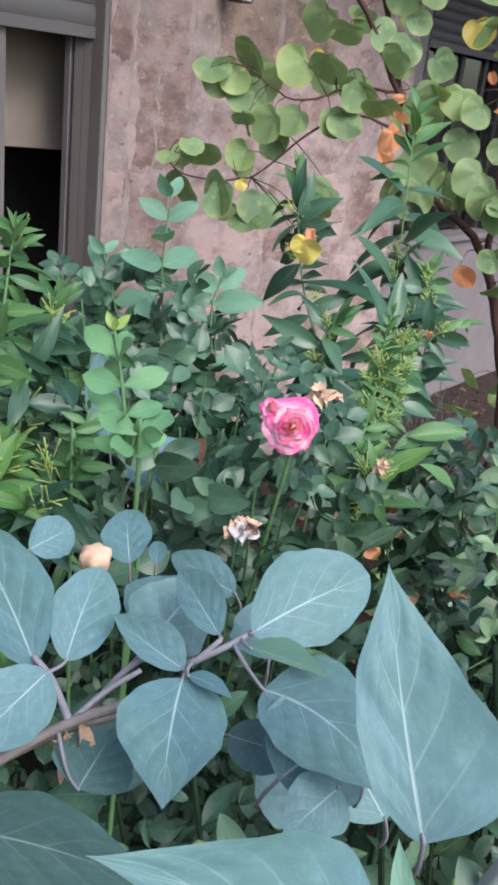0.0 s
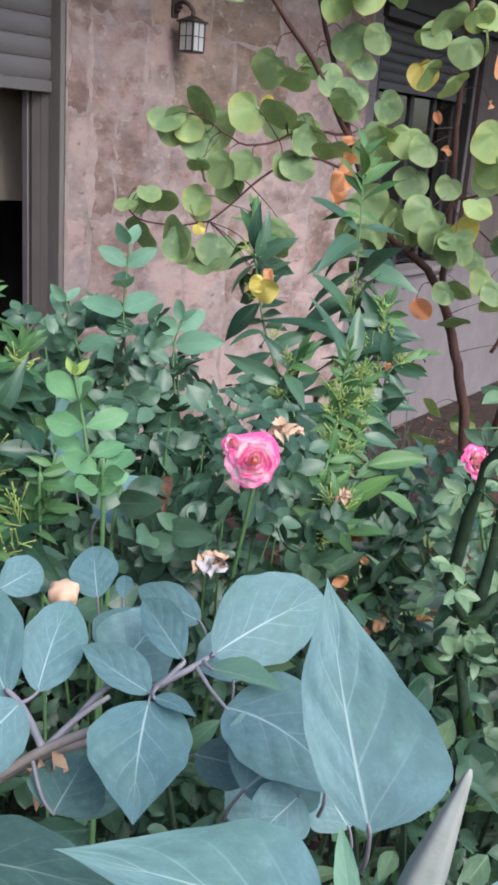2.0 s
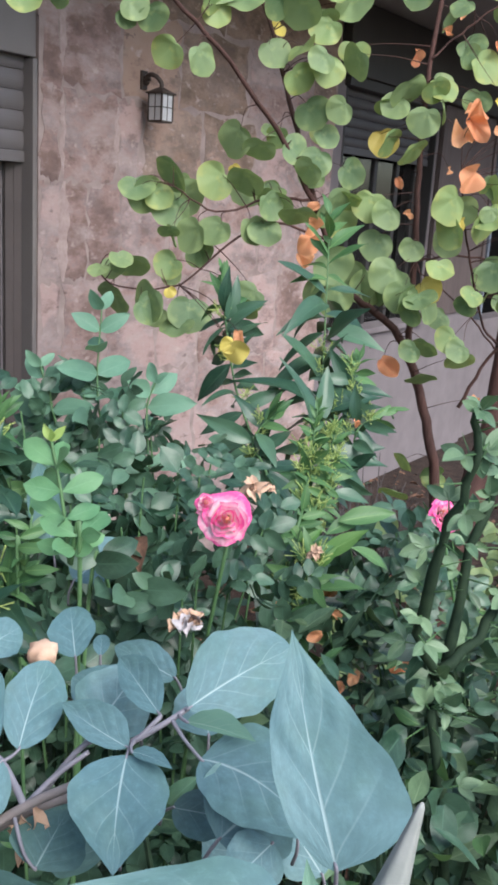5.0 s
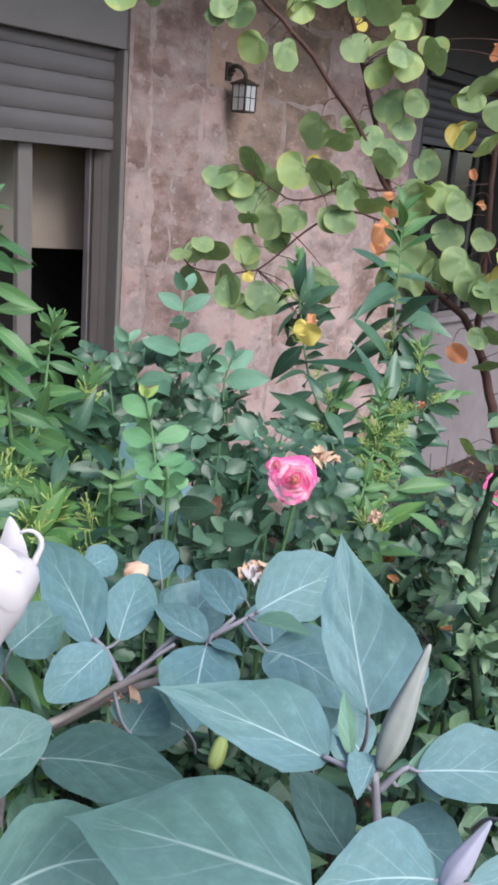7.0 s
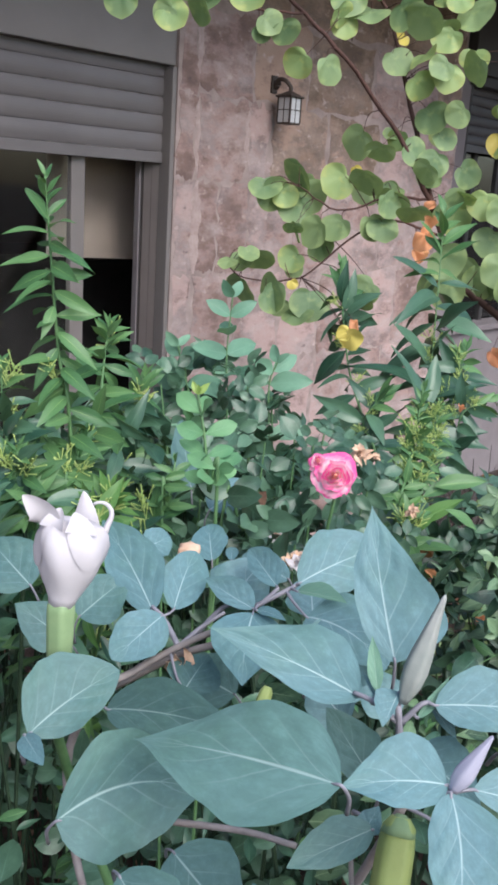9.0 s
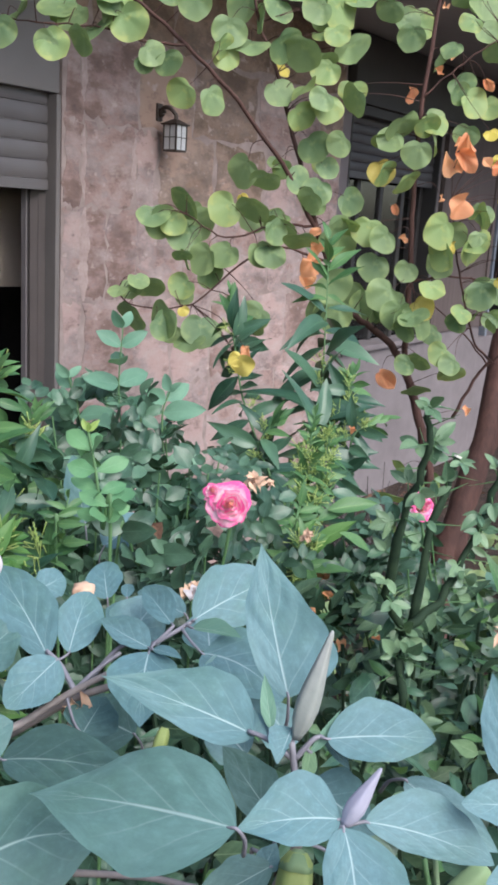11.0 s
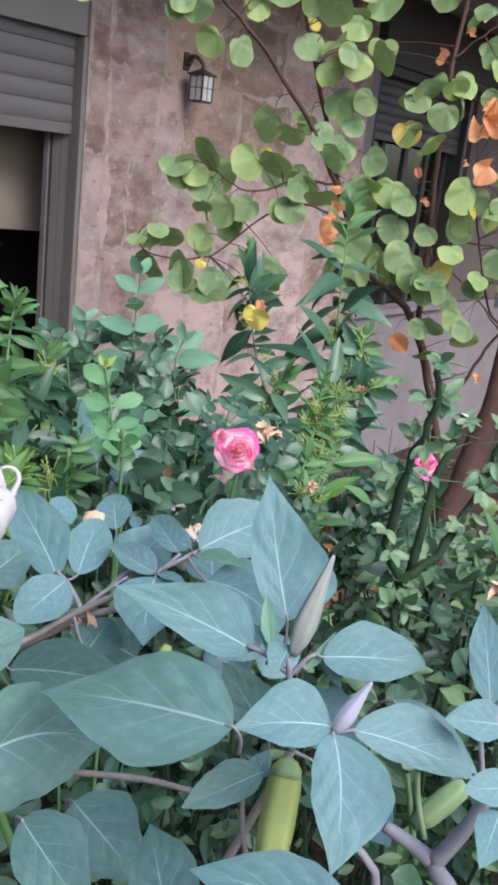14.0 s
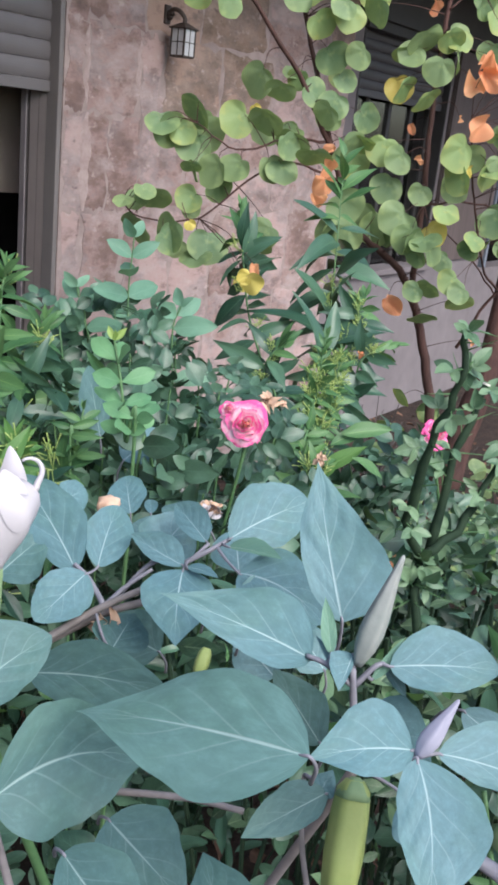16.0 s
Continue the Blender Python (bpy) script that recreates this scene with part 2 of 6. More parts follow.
def build_window_1():
    w = new("window_1")
    tagged(w, "taupe sliding window, roller shutter half lowered, one sash open", "window", kind="structure")
    x0, x1 = W1
    zb, zt, top = 0.35, 2.32, 1.965
    part("shutter_box", boxed(x0, x1 - 0.002, WALL + 0.012, WALL + 0.24, top, zt, 0.004), PAINTED, w)
    part("casing", boxed(x1 - 0.026, x1 - 0.002, WALL + 0.004, WALL + 0.10, zb, top - 0.004, 0.003), PAINTED, w)
    part("casing", boxed(x0 + 0.002, x0 + 0.03, WALL + 0.004, WALL + 0.10, zb, top - 0.004, 0.003), PAINTED, w)
    slatted_shutter(w, x0 + 0.03, x1 - 0.028, WALL + 0.062, 1.562, top - 0.004, 0.077, SLAT)
    # splayed jamb between casing and sash
    bm = bmesh.new()
    plan = ((x1 - 0.030, WALL + 0.066), (x1 - 0.050, WALL + 0.088), (x1 - 0.052, WALL + 0.092), (x1 - 0.074, WALL + 0.116), (x1 - 0.074, WALL + 0.16), (x1 - 0.030, WALL + 0.16))
    low, high = [[bm.verts.new((px, py, z)) for px, py in plan] for z in (zb, 1.64)]
    for k in range(6):
        bm.faces.new((low[k], low[(k + 1) % 6], high[(k + 1) % 6], high[k]))
    bm.faces.new(low[::-1])
    bm.faces.new(high)
    bmesh.ops.recalc_face_normals(bm, faces=bm.faces[:])
    part("jamb", bm, SHADED_JAMB, w)
    part("jamb_seal", boxed(x1 - 0.088, x1 - 0.076, WALL + 0.122, WALL + 0.16, zb, 1.66, 0.002), DARK_FRAME, w)
    part("sash_edge", boxed(x1 - 0.096, x1 - 0.088, WALL + 0.118, WALL + 0.15, zb, 1.66, 0.002), PLASTER, w, "pale edge of the open sash")
    part("head", boxed(x0, x1, WALL + 0.09, WALL + 0.24, 1.62, 1.70), DARK_FRAME, w)
    part("sill", boxed(x0, x1, WALL - 0.03, WALL + 0.24, zb - 0.04, zb, 0.004), PAINTED, w)
    # glazed sash behind the jasmine
    part("sash_stile", boxed(2.215, 2.285, WALL + 0.085, WALL + 0.12, zb, 1.64, 0.004), PAINTED, w)
    part("sash_stile", boxed(1.40, 1.46, WALL + 0.085, WALL + 0.12, zb, 1.64, 0.004), PAINTED, w)
    pane("pane", w, 1.46, 2.215, WALL + 0.10, zb, 1.64)
    pane("pane", w, 0.93, 1.40, WALL + 0.10, zb, 1.64)


def build_window_2():
    w = new("window_2")
    tagged(w, "dark window with a grey roller shutter half lowered", "window", kind="structure")
    x0, x1 = W2
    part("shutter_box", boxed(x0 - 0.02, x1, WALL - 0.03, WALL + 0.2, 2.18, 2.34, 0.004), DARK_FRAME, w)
    slatted_shutter(w, x0 + 0.02, x1 - 0.02, WALL + 0.06, 1.79, 2.18, 0.06, SHADED_SLAT)
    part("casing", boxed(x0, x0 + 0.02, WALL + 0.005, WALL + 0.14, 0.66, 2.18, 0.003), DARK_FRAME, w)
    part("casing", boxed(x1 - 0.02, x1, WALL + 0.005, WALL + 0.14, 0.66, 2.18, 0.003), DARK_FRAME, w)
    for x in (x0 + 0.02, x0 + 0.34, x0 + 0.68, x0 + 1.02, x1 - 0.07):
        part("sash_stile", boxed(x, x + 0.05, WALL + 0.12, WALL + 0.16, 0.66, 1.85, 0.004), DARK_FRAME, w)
    pane("pane", w, x0 + 0.07, x1 - 0.07, WALL + 0.14, 0.68, 1.84)
    part("sill", boxed(x0 - 0.03, x1 + 0.06, WALL - 0.035, WALL + 0.16, 0.622, 0.662, 0.004), PLASTER, w, "pale plaster sill")


def build_rooms():
    bm = bmesh.new()
    y0, y1 = WALL + 0.25, 5.6
    box(bm, 0.3, 4.3, y1, y1 + 0.1, GROUND, 2.6)
    box(bm, 0.2, 0.3, y0, y1, GROUND, 2.6)
    box(bm, 4.3, 4.4, y0, y1, GROUND, 2.6)
    tagged(new("wall_room", mesh_of("wall_room", bm, DIM_ROOM)), "inner walls, their colour dimmed for the unlit room", "wall", kind="structure")
    tagged(new("ceiling", mesh_of("ceiling", boxed(0.2, 4.4, y0, y1 + 0.1, 2.6, 2.7), DIM_ROOM)), "room ceiling, its colour dimmed for the unlit room", "ceiling", kind="structure")
    tagged(new("floor", mesh_of("floor", boxed(0.2, 7.9, y0, y1 + 0.1, GROUND - 0.05, GROUND + 0.3), BLACKISH)), "room floor, black for the unlit room", "floor", kind="structure")
    blind = empty("window_blind", (2.75, 3.27, 1.9), "beige roller blind hanging inside the open window", "blind")
    bm = bmesh.new()
    rows = [[bm.verts.new((x, 3.27 + 0.006 * math.sin(x * 9), z - (0.035 * (x - 2.3) if z < 1.5 else 0))) for x in (2.30, 2.5, 2.7, 2.9, 3.1, 3.3)] for z in (1.13, 1.5, 1.9)]
    for p, q in zip(rows, rows[1:]):
        for j in range(5):
            bm.faces.new((p[j], p[j + 1], q[j + 1], q[j]))
    bmesh.ops.solidify(bm, geom=bm.faces[:], thickness=0.003)
    part("cloth", bm, BLIND, blind)
    part("roller", tube([(2.29, 3.28, 1.92), (3.31, 3.28, 1.92)], 0.022, 10), DIM_ROOM, blind)
    # Black block fills the dark lower half of the room.
    cab = empty("cabinet", (3.3, 4.1, GROUND + 0.3), "black block standing for the dark lower part of the room", "cabinet")
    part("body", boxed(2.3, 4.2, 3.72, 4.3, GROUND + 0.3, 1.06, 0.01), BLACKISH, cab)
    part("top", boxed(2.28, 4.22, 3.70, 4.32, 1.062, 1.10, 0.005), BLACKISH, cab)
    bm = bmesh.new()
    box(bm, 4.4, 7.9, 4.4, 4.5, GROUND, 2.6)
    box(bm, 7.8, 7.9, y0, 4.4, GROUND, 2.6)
    tagged(new("wall_back", mesh_of("wall_back", bm, BLACKISH)), "inner wall behind the second window, black for the unlit room", "wall", kind="structure")
    tagged(new("roof", mesh_of("roof", boxed(-6, 10.5, WALL + 0.02, 6.2, 3.2, 3.4), SOFFIT)), "flat roof slab of the house", "roof", kind="structure")


def build_lamp():
    lamp = empty("wall_lamp", (3.32, WALL, 1.99), "small dark iron wall lantern with grid panes", "lamp")
    x, y = 3.335, WALL - 0.125
    part("wall_plate", boxed(3.295, 3.345, WALL - 0.016, WALL, 1.95, 2.05, 0.004), IRON, lamp)
    pts = [(3.32, WALL - 0.012, 1.985), (3.315, WALL - 0.05, 2.025), (3.32, WALL - 0.095, 2.02), (x, y, 1.985), (x, y, 1.945)]
    part("arm", tube(bend(pts, 6), 0.013, 8), IRON, lamp, smooth=True)
    curl = [(3.318, WALL - 0.03 - 0.022 * math.cos(a) * (1 - a / 12), 1.995 + 0.024 * math.sin(a) * (1 - a / 12)) for a in [k * 0.5 for k in range(13)]]
    part("scroll", tube(curl, 0.012, 8), IRON, lamp, smooth=True)
    bm = bmesh.new()
    box(bm, x - 0.062, x + 0.062, y - 0.062, y + 0.062, 1.925, 1.935, 0.003)
    r = bmesh.ops.create_cone(bm, cap_ends=True, segments=4, radius1=0.078, radius2=0.018, depth=0.026)
    bmesh.ops.rotate(bm, verts=r["verts"], matrix=Matrix.Rotation(math.pi / 4, 3, "Z"))
    bmesh.ops.translate(bm, verts=r["verts"], vec=(x, y, 1.948))
    part("roof", bm, IRON, lamp)
    part("base", boxed(x - 0.050, x + 0.050, y - 0.050, y + 0.050, 1.775, 1.786, 0.003), IRON, lamp)
    for sx in (-1, 1):
        for sy in (-1, 1):
            part("post", boxed(x + sx * 0.047 - 0.0045, x + sx * 0.047 + 0.0045, y + sy * 0.047 - 0.0045, y + sy * 0.047 + 0.0045, 1.786, 1.925), IRON, lamp)
    for s in (-1, 1):
        for axis in (0, 1):
            def side(a0, a1, z0, z1, t):
                if axis:
                    return boxed(x + a0, x + a1, y + s * 0.047 - t, y + s * 0.047 + t, z0, z1)
                return boxed(x + s * 0.047 - t, x + s * 0.047 + t, y + a0, y + a1, z0, z1)
            part("glazing_bar", side(-0.0025, 0.0025, 1.786, 1.925, 0.003), IRON, lamp)
            part("glazing_bar", side(-0.043, 0.043, 1.853, 1.858, 0.0028), IRON, lamp)
            part("pane", side(-0.043, 0.043, 1.786, 1.925, 0.001), FROSTED, lamp)
    lamp.location, lamp.scale = (3.335, WALL, 1.955), (0.80, 0.80, 0.80)


FROSTED = plain("frosted_lamp_glass", (0.44, 0.44, 0.45), (0.54, 0.54, 0.55), 30, 0.3, relief=0.1)
BLIND = plain("beige_blind_cloth", (0.62, 0.52, 0.44), (0.70, 0.60, 0.52), 8, 0.9, relief=0.1)
build_window_1()
build_window_2()
build_rooms()
build_lamp()


def build_porch_things():
    # Brown panel added over the plaster to darken it like a porch opening.
    door = empty("porch_panel", (7.2, WALL, 0.67), "dark brown panel standing for the porch opening and post", "shutter")
    part("panel", boxed(6.66, 7.80, WALL - 0.012, WALL + 0.006, 0.67, 2.23, 0.004), PANEL_BROWN, door)
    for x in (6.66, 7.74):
        part("stile", boxed(x, x + 0.06, WALL - 0.03, WALL - 0.013, 0.67, 2.23, 0.003), PANEL_BROWN, door)
    screen = empty("louvred_screen", (8.7, WALL, 1.45), "blue-grey louvred screen at the porch end", "screen")
    for k in range(20):
        bm = boxed(8.12, 9.4, -0.035, 0.035, -0.006, 0.006, 0.002)
        bmesh.ops.rotate(bm, verts=bm.verts[:], matrix=Matrix.Rotation(0.6, 3, "X"))
        child("slat", mesh_of("slat", bm, BLUE_SLAT), screen, Matrix.Translation((0, WALL + 0.10, 1.5 + 0.05 * k)))
    for x in (8.09, 9.40):
        part("post", boxed(x, x + 0.05, WALL + 0.06, WALL + 0.14, GROUND, 2.52, 0.004), BLUE_SLAT, screen)
    unit = empty("wall_box", (8.5, WALL, 2.52), "pale metal box under the porch roof", "box")
    part("body", boxed(8.10, 8.95, WALL - 0.02, WALL + 0.16, 2.53, 2.655, 0.01), SOFFIT, unit)
    part("lid", boxed(8.09, 8.96, WALL - 0.035, WALL - 0.021, 2.525, 2.57, 0.004), SOFFIT, unit)


PANEL_BROWN = plain("dark_panel_brown", (0.085, 0.064, 0.060), (0.135, 0.105, 0.10), 30, 0.6, relief=0.3, stretch=(1, 1, 0.1))
BLUE_SLAT = plain("blue_grey_slat", (0.13, 0.15, 0.19), (0.20, 0.22, 0.26), 20, 0.6, relief=0.1)
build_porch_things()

# ---- leaves: materials and meshes ----
def leaf_material(name, dark, light, vein, tip=None, rib=0.05, sides=9.0, vein_mix=0.7, rough=0.5, glow=0.25, thick=0.12, spec=0.35, slant=0.55, cast=None, shine=(0.35, 0.5, 0.08)):
    """Leaf with a pale midrib and side veins that follow its own length, and a tint that varies from leaf to leaf."""
    m, nt, b = shader(name, rough, spec)
    uv = nt.nodes.new("ShaderNodeUVMap")
    sep = nt.nodes.new("ShaderNodeSeparateXYZ")
    nt.links.new(uv.outputs[0], sep.inputs[0])
    u = calc(nt, "ABSOLUTE", calc(nt, "SUBTRACT", sep.outputs[0], 0.5))
    v = sep.outputs[1]
    oi = nt.nodes.new("ShaderNodeObjectInfo")
    geo = nt.nodes.new("ShaderNodeNewGeometry")
    rnd = calc(nt, "FRACT", calc(nt, "ADD", oi.outputs["Random"], geo.outputs["Random Per Island"]))
    blotch = noise_tex(nt, 3.0, 4, 0.6, "UV")
    c = mix(nt, calc(nt, "ADD", calc(nt, "MULTIPLY", rnd, 0.75), calc(nt, "MULTIPLY", calc(nt, "SUBTRACT", blotch, 0.4), 0.7)), dark, light)
    if tip:
        edge = calc(nt, "ADD", calc(nt, "POWER", calc(nt, "MULTIPLY", u, 2.0), 3.0), calc(nt, "POWER", v, 6.0))
        c = mix(nt, calc(nt, "MULTIPLY", edge, 0.5), c, tip)
        c = mix(nt, ramp(nt, noise_tex(nt, 2.2, 3, 0.5, "UV"), [(0.50, (0, 0, 0)), (0.66, (0.6, 0.6, 0.6))]), c, tip)
    if cast:
        c = mix(nt, ramp(nt, noise_tex(nt, 14.0, 3), [(0.42, (0, 0, 0)), (0.62, (0.8, 0.8, 0.8))]), c, cast)
    if cast:
        grain = noise_tex(nt, 11.0, 6, 0.68, "UV")
        c = mix(nt, ramp(nt, grain, [(0.40, (0.22, 0.22, 0.22)), (0.55, (0, 0, 0))]), c, tuple(q * 0.6 for q in dark))
        c = mix(nt, ramp(nt, grain, [(0.55, (0, 0, 0)), (0.70, (0.25, 0.25, 0.25))]), c, tuple(min(1.0, q * 1.5) for q in light))
    # midrib narrows to the tip
    width = calc(nt, "MULTIPLY", calc(nt, "SUBTRACT", 1.15, v), rib)
    mid = calc(nt, "MINIMUM", calc(nt, "MAXIMUM", calc(nt, "MULTIPLY", calc(nt, "SUBTRACT", width, u), 1.6 / rib), 0.0), 1.0)
    wave = calc(nt, "FRACT", calc(nt, "MULTIPLY", calc(nt, "SUBTRACT", v, calc(nt, "MULTIPLY", calc(nt, "POWER", u, 0.85), slant)), sides))
    side = calc(nt, "MULTIPLY", calc(nt, "MAXIMUM", calc(nt, "SUBTRACT", 1.0, calc(nt, "MULTIPLY", calc(nt, "ABSOLUTE", calc(nt, "SUBTRACT", wave, thick)), 1.0 / thick)), 0.0), calc(nt, "LESS_THAN", u, 0.42))
    fade = calc(nt, "MULTIPLY", calc(nt, "SUBTRACT", 1.0, calc(nt, "MULTIPLY", u, 2.3)), vein_mix * 0.42)
    lines = calc(nt, "MAXIMUM", calc(nt, "MULTIPLY", mid, vein_mix), calc(nt, "MULTIPLY", side, fade))
    c = mix(nt, lines, c, vein)
    nt.links.new(c, b.inputs["Base Color"])
    bump(nt, b, calc(nt, "SUBTRACT", noise_tex(nt, 12.0, 3, 0.6, "UV"), calc(nt, "MULTIPLY", lines, 1.0)), 0.20, 0.0015)
    if glow:
        tr = nt.nodes.new("ShaderNodeBsdfTranslucent")
        mx = nt.nodes.new("ShaderNodeMixShader")
        mx.inputs[0].default_value = glow
        nt.links.new(mix(nt, 0.35, c, shine), tr.inputs[0])
        nt.links.new(b.outputs[0], mx.inputs[1])
        nt.links.new(tr.outputs[0], mx.inputs[2])
        nt.links.new(mx.outputs[0], nt.nodes["Material Output"].inputs[0])
    return m


DATURA = leaf_material("datura_leaf", (0.088, 0.176, 0.198), (0.130, 0.232, 0.256), (0.38, 0.50, 0.51), rib=0.020, sides=4.5, thick=0.055, vein_mix=0.72, rough=0.6, glow=0.06, slant=0.75, cast=(0.090, 0.180, 0.165))
# Darker, greener copy for low and inner leaves: their shade is in the colour.
SHADED_DATURA = leaf_material("shaded_datura_leaf", (0.058, 0.124, 0.124), (0.094, 0.178, 0.174), (0.28, 0.39, 0.38), rib=0.020, sides=4.5, thick=0.055, vein_mix=0.72, rough=0.6, glow=0.06, slant=0.75, cast=(0.078, 0.158, 0.135))
BROAD_DATURA = leaf_material("broad_datura_leaf", (0.094, 0.190, 0.182), (0.138, 0.252, 0.236), (0.36, 0.48, 0.46), rib=0.020, sides=4.5, thick=0.055, vein_mix=0.72, rough=0.6, glow=0.06, slant=0.75, cast=(0.100, 0.200, 0.170))
YOUNG_DATURA = leaf_material("young_datura_leaf", (0.12, 0.24, 0.19), (0.18, 0.32, 0.20), (0.36, 0.48, 0.40), rib=0.02, sides=5.0, thick=0.06, rough=0.6, glow=0.1, slant=0.75)
REDBUD = leaf_material("redbud_leaf", (0.100, 0.176, 0.088), (0.230, 0.312, 0.145), (0.27, 0.37, 0.20), tip=(0.30, 0.38, 0.15), rib=0.015, sides=5, thick=0.07, vein_mix=0.30, glow=0.25, rough=0.55)
TURNING = leaf_material("turning_leaf", (0.17, 0.27, 0.11), (0.29, 0.39, 0.16), (0.34, 0.44, 0.22), tip=(0.40, 0.42, 0.13), rib=0.015, sides=5, thick=0.07, vein_mix=0.3, glow=0.28, rough=0.55)
YELLOW = leaf_material("yellowing_leaf", (0.50, 0.42, 0.06), (0.66, 0.54, 0.16), (0.5, 0.42, 0.15), rib=0.02, sides=6, vein_mix=0.3, glow=0.25, shine=(0.8, 0.65, 0.15))
TIP_LEAF = leaf_material("yellow_shoot_tip", (0.26, 0.40, 0.10), (0.42, 0.54, 0.17), (0.6, 0.65, 0.3), rib=0.03, sides=6, vein_mix=0.3, glow=0.3)
ORANGE = leaf_material("orange_dry_leaf", (0.82, 0.30, 0.15), (0.88, 0.54, 0.30), (0.6, 0.25, 0.1), rib=0.02, sides=6, vein_mix=0.3, glow=0.45, shine=(0.95, 0.5, 0.2), rough=0.7)
ROSE_LEAF = leaf_material("rose_leaflet", (0.012, 0.040, 0.024), (0.100, 0.190, 0.120), (0.11, 0.21, 0.14), rib=0.04, sides=7, vein_mix=0.45, glow=0.08, rough=0.38, spec=0.5)
PALE_LEAF = leaf_material("pale_young_leaf", (0.105, 0.225, 0.155), (0.215, 0.385, 0.265), (0.20, 0.36, 0.26), rib=0.04, sides=7, vein_mix=0.45, glow=0.25)
SPOON_LEAF = leaf_material("rounded_light_leaf", (0.095, 0.23, 0.115), (0.17, 0.35, 0.16), (0.24, 0.42, 0.25), rib=0.04, sides=6, vein_mix=0.45, glow=0.2)
CESTRUM = leaf_material("cestrum_leaf", (0.018, 0.058, 0.040), (0.092, 0.185, 0.110), (0.12, 0.22, 0.13), rib=0.05, sides=8, vein_mix=0.5, glow=0.12, rough=0.34, spec=0.5)
BRIGHT_LEAF = leaf_material("fresh_green_leaf", (0.060, 0.17, 0.045), (0.135, 0.265, 0.075), (0.34, 0.50, 0.18), rib=0.05, sides=8, vein_mix=0.5, glow=0.25, rough=0.42)
LIME_LEAF = leaf_material("bright_cestrum_leaf", (0.036, 0.108, 0.044), (0.120, 0.240, 0.092), (0.27, 0.45, 0.15), rib=0.05, sides=8, vein_mix=0.5, glow=0.2, rough=0.42)
CITRUS = leaf_material("thorn_bush_leaf", (0.014, 0.040, 0.024), (0.160, 0.255, 0.135), (0.28, 0.38, 0.22), rib=0.05, sides=6, vein_mix=0.4, glow=0.10, rough=0.35)
TRIFOLIATE = leaf_material("trifoliate_leaf", (0.070, 0.145, 0.085), (0.205, 0.305, 0.17), (0.32, 0.42, 0.28), rib=0.05, sides=6, vein_mix=0.4, glow=0.12, rough=0.4)
GRASS = leaf_material("strap_leaf", (0.06, 0.15, 0.05), (0.12, 0.25, 0.09), (0.13, 0.27, 0.12), rib=0.05, sides=2, vein_mix=0.3, glow=0.2)
DRY = plain("dry_brown_leaf", (0.085, 0.048, 0.034), (0.23, 0.125, 0.078), 40, 0.85, relief=0.5)
STEM_PURPLE = plain("datura_stem", (0.16, 0.16, 0.19), (0.27, 0.26, 0.30), 60, 0.6, relief=0.2)
STEM_BROWN = plain("datura_woody_stem", (0.17, 0.15, 0.148), (0.30, 0.265, 0.26), 60, 0.7, relief=0.3)
STEM_GREEN = plain("green_stem", (0.055, 0.13, 0.05), (0.11, 0.21, 0.085), 60, 0.55, relief=0.2)
STEM_DARK = plain("dark_green_stem", (0.009, 0.022, 0.013), (0.034, 0.060, 0.032), 50, 0.8, relief=0.5, spec=0.2)
CUT_WOOD = plain("cut_wood", (0.60, 0.58, 0.50), (0.75, 0.72, 0.64), 90, 0.8, relief=0.2)
YELLOW_BLOOM = plain("greenish_yellow_bloom", (0.22, 0.33, 0.085), (0.44, 0.52, 0.18), 120, 0.55, relief=0.1)
BUD_SKIN = plain("bud_skin", (0.22, 0.245, 0.225), (0.33, 0.34, 0.325), 60, 0.6, relief=0.25)
BUD_PURPLE = plain("purple_bud_skin", (0.25, 0.25, 0.33), (0.35, 0.34, 0.41), 60, 0.6, relief=0.25)
WHITE_PETAL = plain("white_petal", (0.43, 0.405, 0.43), (0.54, 0.51, 0.535), 25, 0.55, relief=0.1)
CALYX = plain("pale_green_calyx", (0.15, 0.24, 0.115), (0.27, 0.36, 0.19), 35, 0.6, relief=0.15)
FADED = plain("withered_petal", (0.46, 0.29, 0.20), (0.74, 0.54, 0.40), 60, 0.8, relief=0.4)
POD = plain("yellow_green_calyx", (0.22, 0.29, 0.085), (0.40, 0.45, 0.16), 30, 0.55, relief=0.15)


